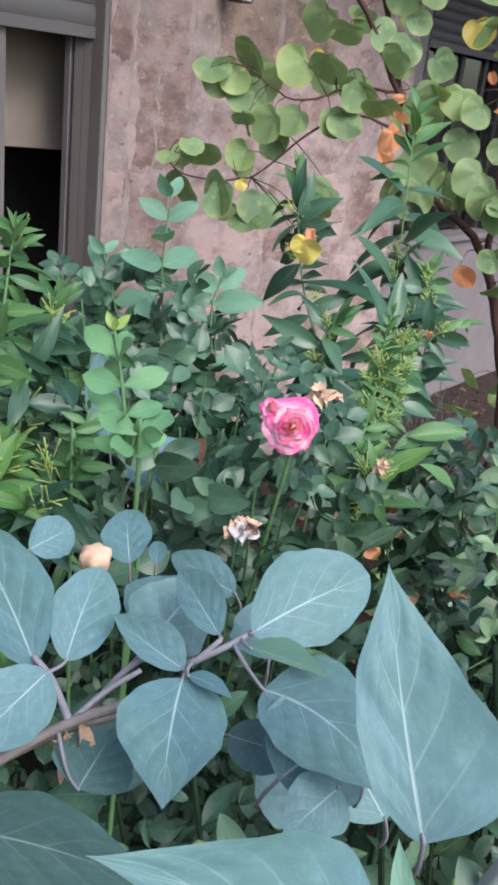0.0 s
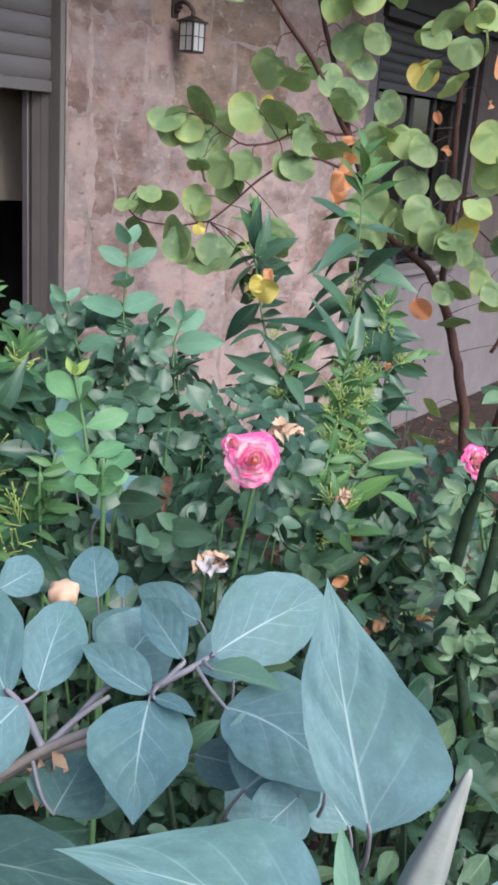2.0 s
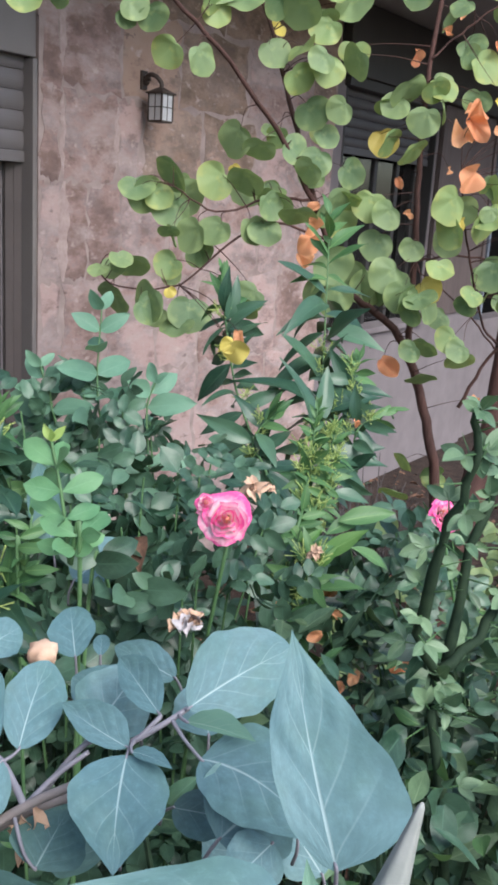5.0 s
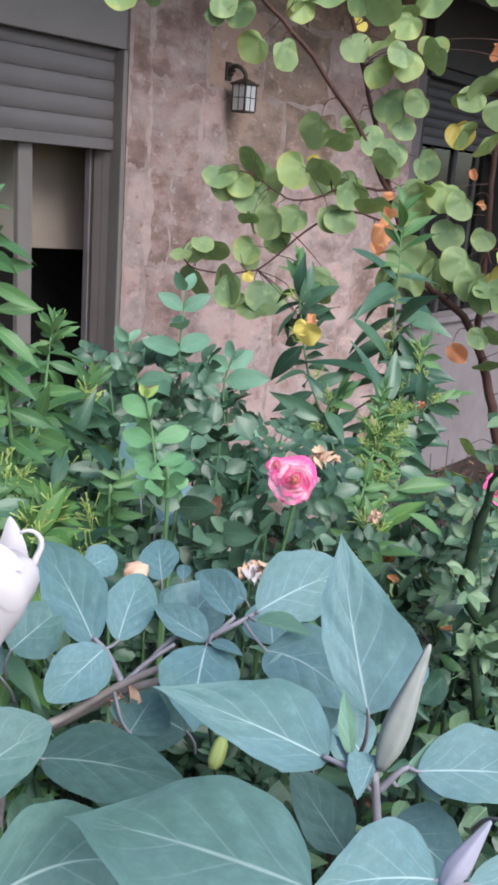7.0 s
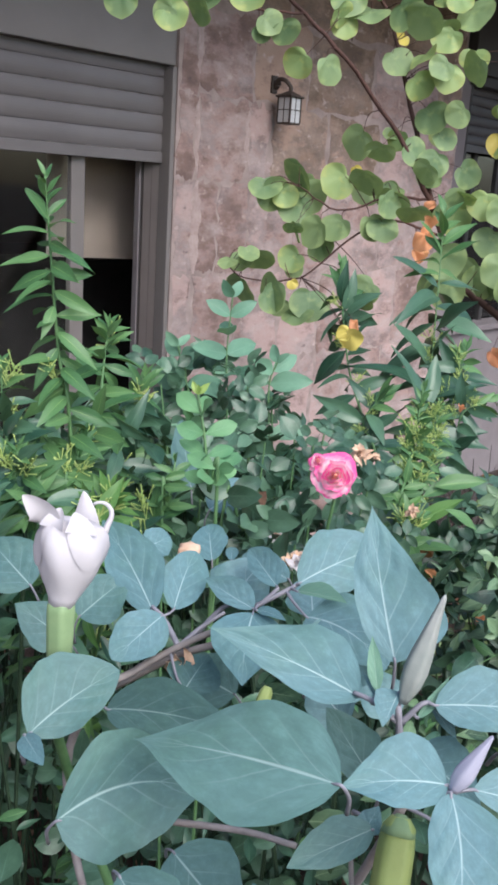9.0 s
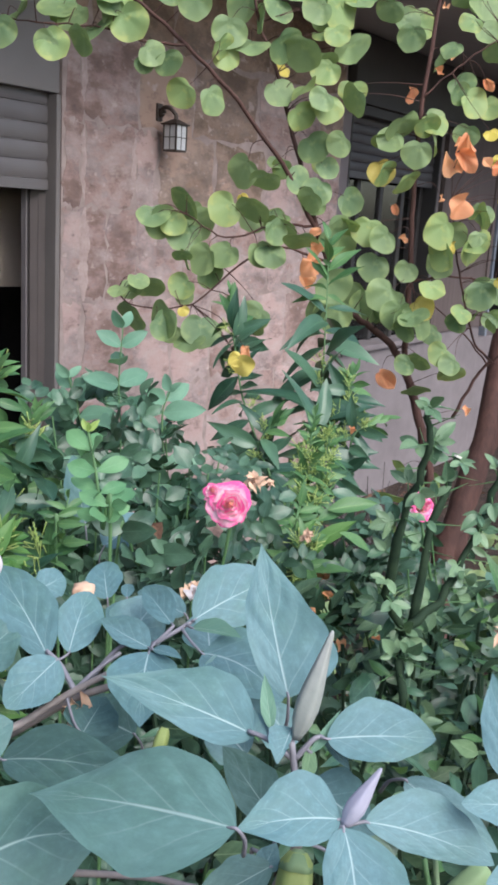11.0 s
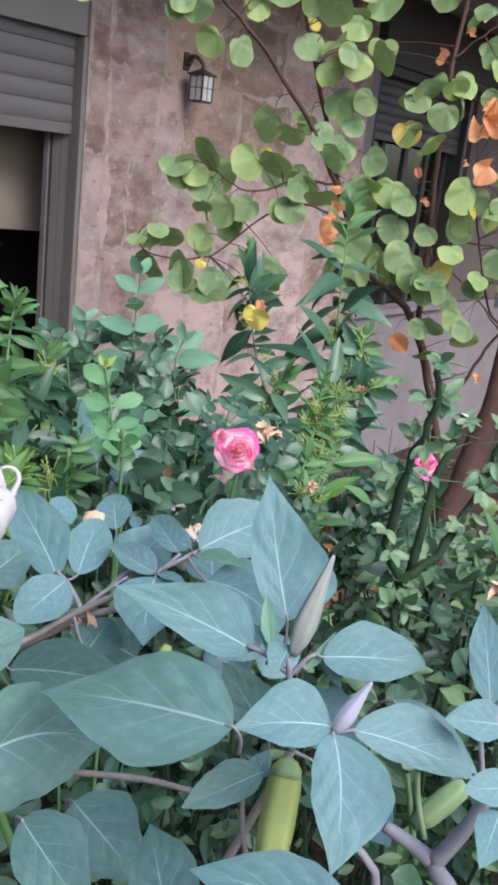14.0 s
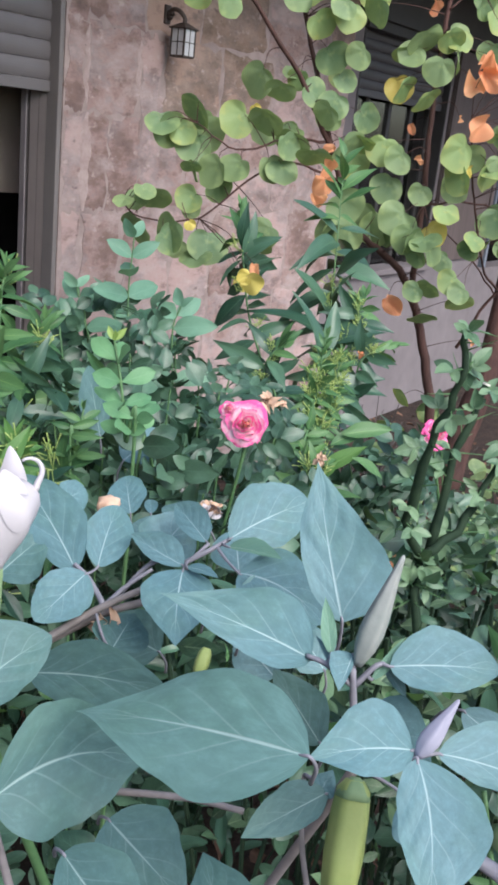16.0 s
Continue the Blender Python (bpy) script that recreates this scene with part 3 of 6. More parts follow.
def petal_material():
    m, nt, b = shader("pink_rose_petal", 0.6, 0.2)
    uv = nt.nodes.new("ShaderNodeUVMap")
    sep = nt.nodes.new("ShaderNodeSeparateXYZ")
    nt.links.new(uv.outputs[0], sep.inputs[0])
    oi = nt.nodes.new("ShaderNodeObjectInfo")
    f = calc(nt, "ADD", sep.outputs[1], calc(nt, "MULTIPLY", calc(nt, "SUBTRACT", noise_tex(nt, 60, 4, 0.6), 0.5), 0.9))
    f = calc(nt, "ADD", f, calc(nt, "MULTIPLY", calc(nt, "SUBTRACT", oi.outputs["Random"], 0.5), 0.35))
    c = ramp(nt, f, [(0.06, (0.95, 0.50, 0.30)), (0.30, (0.95, 0.66, 0.62)), (0.52, (0.95, 0.76, 0.80)), (0.74, (0.94, 0.50, 0.64)), (0.98, (0.88, 0.13, 0.40))])
    nt.links.new(c, b.inputs["Base Color"])
    tr = nt.nodes.new("ShaderNodeBsdfTranslucent")
    mx = nt.nodes.new("ShaderNodeMixShader")
    mx.inputs[0].default_value = 0.32
    nt.links.new(c, tr.inputs[0])
    nt.links.new(b.outputs[0], mx.inputs[1])
    nt.links.new(tr.outputs[0], mx.inputs[2])
    nt.links.new(mx.outputs[0], nt.nodes["Material Output"].inputs[0])
    return m


PETAL = petal_material()


def leaf_mesh(name, length, width, outline, material, rows=8, cols=2, fold=0.18, arch=0.15, wave=0.0, notch=0.0, rng=random, skew=0.0, twist=0.0, ragged=0.0):
    """A leaf from its base at the origin along y, facing z. outline(v) gives the half width, 0 to 1."""
    bm = bmesh.new()
    uv = bm.loops.layers.uv.new("UVMap")
    ph = rng.uniform(0, 6.28)
    grid, where = [], {}
    for i in range(rows + 1):
        v = i / rows
        line = []
        for j in range(-cols, cols + 1):
            s = j / cols
            w = outline(v) * width * 0.5 * (1 + skew * s)
            x = s * w * (1 + ragged * (math.sin(v * 13 + ph * (2 if s > 0 else 3)) + 0.6 * math.sin(v * 29 + ph * (3 if s > 0 else 1))))
            y = v * length - notch * length * (abs(s) ** 2) * (1 - v) ** 4
            z = fold * abs(x) - arch * length * v * v + wave * width * abs(s) ** 2 * math.sin(ph + v * 9 + 2.0 * s)
            z += twist * x * v
            q = bm.verts.new((x, y, z))
            where[q] = (0.5 + 0.5 * s, v)
            line.append(q)
        grid.append(line)
    for a, b in zip(grid, grid[1:]):
        for k in range(2 * cols):
            f = bm.faces.new((a[k], a[k + 1], b[k + 1], b[k]))
            for loop in f.loops:
                loop[uv].uv = where[loop.vert]
    bmesh.ops.remove_doubles(bm, verts=bm.verts[:], dist=length * 1e-4)
    return mesh_of(name, bm, material, True)


def ovate(v):
    """Broad near the base, pointed tip."""
    return max(0.0, math.sin(math.pi * min(1, v) ** 0.60) * (1.12 - 0.36 * v))


def lance(v):
    return max(0.0, math.sin(math.pi * v ** 0.85) ** 1.05)


def oval(v):
    return max(0.0, math.sin(math.pi * v ** 0.86) ** 0.74)


def spoon(v):
    return max(0.0, math.sin(math.pi * v ** 1.35) ** 0.75)


def heart(v):
    return max(0.0, 1 - (1.85 * v - 0.85) ** 2) ** 0.5


def strap(v):
    return min(1, v * 12) * (1 - v) ** 0.5


RNG = random.Random(11)
KINDS = {}
for kind, outline, ratio, mat, rows, notch, fold, arch in (
        ("tip", lance, 0.40, TIP_LEAF, 6, 0.0, 0.4, 0.1), ("rose", oval, 0.62, ROSE_LEAF, 8, 0.0, 0.22, 0.14), ("pale", oval, 0.52, PALE_LEAF, 8, 0.0, 0.2, 0.12), ("cestrum", lance, 0.31, CESTRUM, 8, 0.0, 0.3, 0.46),
        ("lime", lance, 0.32, LIME_LEAF, 7, 0.0, 0.3, 0.34), ("citrus", lance, 0.40, CITRUS, 5, 0.0, 0.3, 0.16), ("dry", ovate, 0.6, DRY, 5, 0.0, 0.6, 0.3), ("trifoliate", oval, 0.50, TRIFOLIATE, 7, 0.0, 0.35, 0.2), ("strap", strap, 0.06, GRASS, 7, 0.0, 0.4, 0.35), ("spoon", spoon, 0.54, SPOON_LEAF, 9, 0.0, 0.2, 0.12)):
    KINDS[kind] = [leaf_mesh(kind + "_leaf", 1.0, ratio * RNG.uniform(0.9, 1.1), outline, mat, rows, 2, fold * RNG.uniform(0.5, 1.4), arch * RNG.uniform(0.1, 1.9), 0.14 if kind in ("orange", "yellow", "dry") else 0.05, notch, RNG, 0.08 * RNG.uniform(-1, 1), RNG.uniform(-0.9, 0.9) if kind == "orange" else RNG.uniform(-0.35, 0.35)) for _ in range(8)]



def round_leaf(name, material, rng, crumple, narrow=1.0):
    """A round heart-shaped leaf: deep notch at the stalk, two lobes, a small tip, veins fanning out from the stalk."""
    bm = bmesh.new()
    uv = bm.loops.layers.uv.new("UVMap")
    sides, rings = 26, (0.35, 0.7, 0.9, 1.0)
    wide, ph, cup, skew = rng.uniform(0.53, 0.60), rng.uniform(0, 6.28), rng.uniform(-0.05, 0.22), rng.uniform(-0.05, 0.05)
    where = {}
    stalk = bm.verts.new((0, 0.17, 0))
    where[stalk] = (0.5, 0.1)
    loops = []
    for t in rings:
        line = []
        for k in range(sides):
            a = 2 * math.pi * k / sides - math.pi
            back = math.pi - abs(a)
            x = wide * math.sin(a) + skew * math.cos(2 * a)
            y = 0.47 + 0.49 * math.cos(a) + 0.11 * math.exp(-(back / 0.26) ** 2) + 0.045 * math.exp(-(a / 0.22) ** 2)
            px, py = x * t, 0.17 + (y - 0.17) * t
            z = cup * (px * px + (py - 0.5) ** 2) + crumple * t * t * math.sin(3 * a + ph) + 0.02 * t * math.sin(5 * a + 2 * ph) + (0.07 + 1.1 * (1 - narrow)) * abs(px)
            q = bm.verts.new((px * narrow, py, z))
            where[q] = (0.5 + 0.5 * t * math.sin(a), 0.1 + 0.9 * max(0.0, py))
            line.append(q)
        loops.append(line)
    for k in range(sides):
        n = (k + 1) % sides
        faces = [(stalk, loops[0][k], loops[0][n])] + [(p[k], q[k], q[n], p[n]) for p, q in zip(loops, loops[1:])]
        for quad in faces:
            f = bm.faces.new(quad[::-1])
            for loop in f.loops:
                loop[uv].uv = where[loop.vert]
    return mesh_of(name, bm, material, True)


for kind, mat, crumple in (("redbud", REDBUD, 0.03), ("turning", TURNING, 0.04), ("yellow", YELLOW, 0.09), ("orange", ORANGE, 0.22)):
    KINDS[kind] = [round_leaf(kind + "_leaf", mat, RNG, crumple * RNG.uniform(0.4, 1.8), RNG.uniform(0.45, 0.85) if kind == "orange" else 1.0) for _ in range(10)]
KINDS["bright"] = [leaf_mesh("bright_leaf", 1.0, 0.32, lance, BRIGHT_LEAF, 7, 2, 0.3, a, 0.05, 0.0, random.Random(5), 0.03, 0.1) for a in (0.1, 0.3, 0.5)]


def put_leaf(kind, parent, at, along, facing, size, rng, name="leaf"):
    me = rng.choice(KINDS[kind])
    m = frame_of(at, along, facing) @ Matrix.Scale(size, 4)
    return child(name, me, parent, m)


class Heap:
    """Many leaves too small or too many to tell apart, joined into one part."""

    def __init__(self):
        self.v, self.f, self.uv, self.mats, self.mi = [], [], [], [], []

    def add(self, kind, at, along, facing, size, rng):
        me = rng.choice(KINDS[kind])
        m = frame_of(at, along, facing) @ Matrix.Scale(size, 4)
        mat = me.materials[0]
        if mat not in self.mats:
            self.mats.append(mat)
        k, base = self.mats.index(mat), len(self.v)
        self.v += [tuple(m @ q.co) for q in me.vertices]
        layer = me.uv_layers[0].data
        for p in me.polygons:
            self.f.append([base + i for i in p.vertices])
            self.uv += [layer[i].uv[:] for i in p.loop_indices]
            self.mi.append(k)

    def done(self, name, parent, label=""):
        me = bpy.data.meshes.new(name)
        me.from_pydata(self.v, [], self.f)
        layer = me.uv_layers.new(name="UVMap")
        layer.data.foreach_set("uv", [c for q in self.uv for c in q])
        me.polygons.foreach_set("material_index", self.mi)
        me.polygons.foreach_set("use_smooth", [True] * len(self.f))
        for m in self.mats:
            me.materials.append(m)
        ob = child(name, me, parent, None, label)
        return tagged(ob, kind="stuff")


def jitter(rng, a):
    return Vector((rng.uniform(-a, a), rng.uniform(-a, a), rng.uniform(-a, a)))


OUT = Vector((-0.62, -0.42, 0.66))           # the open, lit side of the bed: away from the house and up


# ---- redbud tree ----
tree = empty("redbud_tree", (2.70, 0.95, GROUND), "redbud tree with round green leaves turning yellow and orange", "tree")
R_TREE = random.Random(5)
BOUGHS = []


def branch(name, radius, tip, *points):
    pts = bend(points, 5, 0.004, R_TREE)
    n = len(pts) - 1
    BOUGHS.extend(pts)
    return part(name, tube(pts, [radius + (tip - radius) * i / n for i in range(n + 1)], 9 if radius > 0.02 else 6), BARK, tree, smooth=True)


def twig(*leaves):
    """Leaves on a twig: (x, y, z, size, kind)."""
    more = [(x + R_TREE.uniform(-0.05, 0.05), y + R_TREE.uniform(-0.02, 0.06), z + R_TREE.uniform(-0.04, 0.04), size * R_TREE.uniform(0.7, 0.95), kind) for x, y, z, size, kind in leaves if kind == "redbud" and R_TREE.random() < 0.4]
    for x, y, z, size, kind in (*leaves, *more):
        face = Vector((-0.80, -0.48, 0.30)) + jitter(R_TREE, 0.42)
        along = Vector((R_TREE.uniform(-0.9, 0.9), R_TREE.uniform(-0.7, 0.7), -0.6))
        if kind == "redbud" and R_TREE.random() < (0.4 if x > 2.45 else 0.15):
            kind = "turning"
        name = {"redbud": "leaf", "turning": "leaf", "yellow": "yellow_leaf", "orange": "dry_leaf"}[kind]
        m = frame_of((0, 0, 0), along, face)
        base = Vector((x, y, z)) - m.col[1].xyz * size * 0.5
        put_leaf(kind, tree, base, along, face, size, R_TREE, name)
        stalk = base + m.col[1].xyz * size * 0.17
        hold = min(BOUGHS, key=lambda q: (q - base).length)
        knee = stalk.lerp(hold, 0.5) + jitter(R_TREE, 0.015) + Vector((0, 0, 0.015))
        part("petiole", tube(bend([stalk, knee, hold], 3), [0.0009, 0.0009, 0.001, 0.0012, 0.0014, 0.0017, 0.002], 4), BARK, tree)


branch("trunk", 0.0550, 0.0300, (2.787, 0.997, 0.054), (2.895, 1.035, 0.282), (3.021, 1.037, 0.500), (3.215, 1.047, 0.758), (3.408, 1.099, 1.095), (3.519, 1.097, 1.454), (3.554, 1.108, 1.784))
branch("trunk", 0.0450, 0.0260, (2.907, 1.017, 0.284), (3.114, 1.031, 0.596), (3.310, 1.021, 0.819), (3.443, 1.011, 1.037), (3.615, 0.998, 1.375), (3.776, 0.952, 1.811))
branch("limb", 0.0200, 0.0110, (2.856, 1.104, 0.250), (2.877, 1.107, 0.534), (2.851, 1.162, 0.787), (2.835, 1.217, 0.948), (2.798, 1.268, 1.068), (2.709, 1.344, 1.157), (2.667, 1.429, 1.210))
branch("branch", 0.0120, 0.0060, (2.835, 1.244, 1.007), (2.844, 1.254, 1.189), (2.843, 1.267, 1.428), (2.849, 1.284, 1.698), (2.867, 1.288, 1.980), (2.896, 1.274, 2.254), (2.904, 1.261, 2.464))
branch("branch", 0.0110, 0.0050, (2.667, 1.429, 1.210), (2.618, 1.486, 1.393), (2.568, 1.510, 1.486), (2.453, 1.578, 1.682), (2.314, 1.676, 1.862), (2.165, 1.774, 2.012), (2.052, 1.901, 2.137), (1.943, 1.998, 2.208))
branch("branch", 0.0100, 0.0040, (2.593, 1.486, 1.431), (2.572, 1.544, 1.580), (2.534, 1.594, 1.780), (2.491, 1.649, 1.973), (2.441, 1.695, 2.124), (2.405, 1.727, 2.289))
branch("twig", 0.0050, 0.0020, (2.629, 1.455, 1.356), (2.493, 1.582, 1.405), (2.353, 1.668, 1.342), (2.203, 1.737, 1.208), (2.094, 1.890, 1.197), (2.059, 1.961, 1.247))
branch("twig", 0.0050, 0.0020, (2.568, 1.510, 1.486), (2.441, 1.600, 1.478), (2.305, 1.686, 1.433), (2.240, 1.807, 1.499))
branch("twig", 0.0050, 0.0030, (3.137, 1.033, 1.029), (3.017, 1.056, 1.099), (2.924, 1.087, 1.283), (2.888, 1.125, 1.457), (2.859, 1.140, 1.608))
branch("twig", 0.0050, 0.0020, (2.824, 1.245, 1.312), (2.947, 1.168, 1.336), (3.075, 1.067, 1.321), (3.152, 0.942, 1.290))
branch("twig", 0.0070, 0.0030, (3.109, 1.153, 0.794), (3.153, 1.078, 0.977), (3.212, 0.962, 1.117), (3.312, 0.857, 1.208))
branch("twig", 0.0040, 0.0020, (2.859, 1.284, 1.942), (2.928, 1.219, 2.023), (2.997, 1.154, 2.104), (3.062, 1.086, 2.167))
branch("twig", 0.0040, 0.0020, (2.165, 1.774, 2.012), (2.055, 1.840, 2.005), (1.943, 1.922, 2.029), (1.847, 2.064, 2.036), (1.771, 2.178, 2.044))
branch("twig", 0.0050, 0.0020, (3.294, 1.035, 0.795), (3.260, 0.915, 0.844), (3.239, 0.786, 0.914))
branch("twig", 0.0040, 0.0020, (3.215, 1.071, 1.001), (3.083, 1.165, 1.148), (2.926, 1.296, 1.283))
twig((1.837, 2.178, 2.057, 0.120, "redbud"), (1.923, 2.097, 2.088, 0.120, "redbud"), (1.806, 1.982, 1.961, 0.096, "redbud"), (1.922, 2.021, 2.057, 0.099, "redbud"), (1.928, 1.936, 2.014, 0.100, "redbud"), (1.996, 1.852, 2.047, 0.111, "redbud"), (1.722, 2.120, 1.993, 0.096, "redbud"), (1.806, 2.068, 2.106, 0.109, "redbud"), (1.941, 1.900, 2.121, 0.097, "redbud"))
twig((2.022, 1.786, 1.963, 0.078, "redbud"), (2.067, 1.761, 1.943, 0.079, "redbud"), (2.120, 1.710, 2.116, 0.098, "redbud"), (2.176, 1.798, 1.871, 0.093, "redbud"), (2.176, 1.668, 1.845, 0.094, "redbud"), (2.098, 1.966, 2.134, 0.089, "redbud"), (2.125, 1.817, 2.169, 0.100, "redbud"))
twig((2.322, 1.732, 2.073, 0.109, "redbud"), (2.383, 1.685, 2.038, 0.113, "redbud"), (2.321, 1.735, 1.994, 0.084, "redbud"), (2.487, 1.662, 2.169, 0.107, "redbud"), (2.449, 1.527, 2.023, 0.125, "redbud"), (2.474, 1.621, 1.906, 0.097, "redbud"), (2.418, 1.668, 2.127, 0.091, "redbud"), (2.443, 1.769, 2.181, 0.122, "redbud"), (2.520, 1.647, 1.986, 0.050, "yellow"), (2.549, 1.642, 2.237, 0.115, "redbud"))
twig((2.482, 1.527, 1.916, 0.096, "redbud"), (2.554, 1.501, 1.978, 0.097, "redbud"), (2.516, 1.456, 1.857, 0.096, "redbud"), (2.676, 1.451, 1.907, 0.110, "redbud"), (2.641, 1.451, 2.059, 0.112, "redbud"), (2.586, 1.483, 2.095, 0.082, "redbud"), (2.641, 1.510, 2.181, 0.130, "redbud"), (2.542, 1.544, 2.171, 0.095, "redbud"), (2.465, 1.521, 1.831, 0.096, "redbud"), (2.739, 1.471, 2.254, 0.110, "redbud"))
twig((2.559, 1.521, 1.742, 0.102, "redbud"), (2.594, 1.454, 1.757, 0.080, "redbud"), (2.503, 1.543, 1.631, 0.094, "redbud"), (2.528, 1.483, 1.595, 0.097, "redbud"), (2.611, 1.496, 1.677, 0.082, "redbud"), (2.510, 1.615, 1.667, 0.074, "redbud"), (2.374, 1.681, 1.647, 0.116, "redbud"), (2.394, 1.602, 1.623, 0.093, "redbud"))
twig((2.458, 1.574, 1.472, 0.105, "redbud"), (2.420, 1.465, 1.435, 0.105, "redbud"), (2.498, 1.616, 1.488, 0.097, "redbud"), (2.581, 1.527, 1.581, 0.089, "redbud"), (2.411, 1.572, 1.377, 0.102, "redbud"), (2.615, 1.456, 1.462, 0.127, "redbud"), (2.453, 1.433, 1.405, 0.078, "orange"), (2.552, 1.508, 1.318, 0.075, "orange"), (2.565, 1.495, 1.459, 0.050, "orange"))
twig((2.271, 1.835, 1.536, 0.124, "redbud"), (2.205, 1.887, 1.468, 0.109, "redbud"), (2.261, 1.838, 1.427, 0.113, "redbud"), (2.359, 1.851, 1.463, 0.113, "redbud"), (2.350, 1.738, 1.521, 0.110, "redbud"), (2.395, 1.642, 1.530, 0.109, "redbud"), (2.422, 1.710, 1.562, 0.037, "yellow"), (2.376, 1.905, 1.499, 0.099, "redbud"))
twig((2.229, 1.718, 1.354, 0.108, "redbud"), (2.299, 1.685, 1.369, 0.101, "redbud"), (2.310, 1.742, 1.298, 0.089, "redbud"), (2.228, 1.809, 1.260, 0.088, "redbud"), (2.235, 1.795, 1.352, 0.073, "redbud"))
twig((2.144, 1.874, 1.256, 0.098, "redbud"), (2.019, 1.903, 1.241, 0.060, "redbud"), (2.138, 1.941, 1.147, 0.118, "redbud"), (2.090, 1.761, 1.162, 0.120, "redbud"), (2.172, 1.746, 1.186, 0.036, "yellow"), (2.069, 1.858, 1.275, 0.071, "redbud"), (2.163, 1.664, 1.128, 0.117, "redbud"), (2.267, 1.546, 1.154, 0.107, "redbud"), (2.238, 1.552, 1.030, 0.070, "yellow"), (2.184, 1.813, 1.105, 0.081, "redbud"))
twig((2.735, 1.292, 1.827, 0.117, "redbud"), (2.838, 1.215, 1.792, 0.111, "redbud"), (2.923, 1.266, 1.860, 0.091, "redbud"), (2.736, 1.228, 1.737, 0.098, "redbud"), (2.712, 1.322, 1.780, 0.088, "redbud"), (2.710, 1.331, 1.673, 0.092, "redbud"), (2.819, 1.368, 1.702, 0.041, "yellow"), (2.750, 1.263, 1.647, 0.100, "redbud"))
twig((2.711, 1.450, 1.574, 0.099, "redbud"), (2.724, 1.384, 1.474, 0.106, "redbud"), (2.720, 1.324, 1.452, 0.090, "redbud"), (2.698, 1.468, 1.433, 0.123, "redbud"), (2.740, 1.358, 1.353, 0.107, "redbud"), (2.572, 1.412, 1.286, 0.117, "redbud"), (2.704, 1.394, 1.234, 0.124, "redbud"), (2.571, 1.406, 1.187, 0.127, "redbud"), (2.645, 1.266, 1.266, 0.111, "redbud"), (2.714, 1.375, 1.213, 0.116, "redbud"))
twig((2.741, 1.254, 1.223, 0.098, "redbud"), (2.653, 1.139, 1.200, 0.097, "redbud"), (2.746, 1.155, 1.229, 0.086, "yellow"), (2.759, 1.241, 1.348, 0.079, "redbud"), (2.656, 1.211, 1.204, 0.103, "redbud"), (2.729, 1.119, 1.296, 0.088, "redbud"))
twig((2.738, 1.125, 1.493, 0.120, "redbud"), (2.868, 1.046, 1.443, 0.123, "redbud"), (2.774, 1.117, 1.409, 0.100, "redbud"), (2.955, 1.055, 1.551, 0.091, "redbud"), (2.805, 1.097, 1.439, 0.045, "yellow"), (2.806, 1.093, 1.576, 0.100, "orange"), (2.850, 1.147, 1.701, 0.112, "orange"), (2.867, 1.107, 1.786, 0.100, "orange"), (2.920, 1.014, 1.709, 0.058, "orange"))
twig((2.897, 1.357, 1.952, 0.060, "orange"), (2.942, 1.275, 2.031, 0.038, "orange"), (2.893, 1.212, 2.090, 0.073, "redbud"), (2.998, 1.251, 2.090, 0.042, "orange"), (2.966, 1.367, 2.193, 0.107, "redbud"), (2.882, 1.382, 2.187, 0.097, "redbud"), (2.805, 1.415, 2.214, 0.088, "redbud"), (3.027, 1.315, 2.256, 0.036, "orange"), (3.036, 1.124, 1.999, 0.053, "orange"))
twig((3.011, 1.160, 1.931, 0.106, "redbud"), (3.122, 1.144, 1.926, 0.093, "redbud"), (3.058, 1.156, 2.170, 0.094, "redbud"), (3.150, 1.212, 2.274, 0.124, "redbud"), (3.209, 1.178, 2.131, 0.098, "redbud"), (3.120, 1.272, 2.318, 0.116, "redbud"))
twig((3.019, 1.062, 1.279, 0.110, "redbud"), (2.991, 1.001, 1.189, 0.070, "redbud"), (3.015, 0.997, 1.289, 0.093, "redbud"), (2.831, 1.064, 1.008, 0.095, "redbud"), (2.731, 1.145, 1.050, 0.090, "redbud"), (2.794, 1.174, 0.939, 0.101, "redbud"), (2.776, 1.284, 0.959, 0.088, "orange"), (2.874, 1.359, 1.558, 0.043, "orange"), (2.834, 1.298, 1.456, 0.039, "orange"), (2.949, 1.222, 1.606, 0.030, "orange"), (2.925, 1.079, 1.557, 0.045, "redbud"))
twig((3.084, 0.891, 1.313, 0.108, "redbud"), (2.902, 1.012, 1.281, 0.106, "redbud"), (3.006, 0.998, 1.198, 0.070, "redbud"), (3.100, 1.081, 1.743, 0.053, "yellow"), (2.976, 1.071, 1.557, 0.084, "redbud"), (3.096, 1.051, 1.618, 0.045, "yellow"), (3.066, 0.939, 1.505, 0.053, "yellow"), (3.166, 0.915, 1.601, 0.059, "yellow"), (2.925, 0.961, 1.327, 0.040, "yellow"), (3.076, 0.844, 1.175, 0.070, "redbud"))
twig((2.948, 0.799, 0.853, 0.115, "redbud"), (3.063, 0.756, 0.805, 0.094, "redbud"), (3.006, 0.876, 0.884, 0.037, "orange"), (2.882, 1.010, 0.875, 0.040, "orange"), (2.970, 0.791, 0.955, 0.036, "orange"), (3.118, 1.028, 1.482, 0.037, "orange"), (3.141, 1.079, 1.976, 0.042, "orange"), (3.186, 1.048, 1.945, 0.101, "redbud"), (3.158, 0.965, 1.810, 0.092, "redbud"))
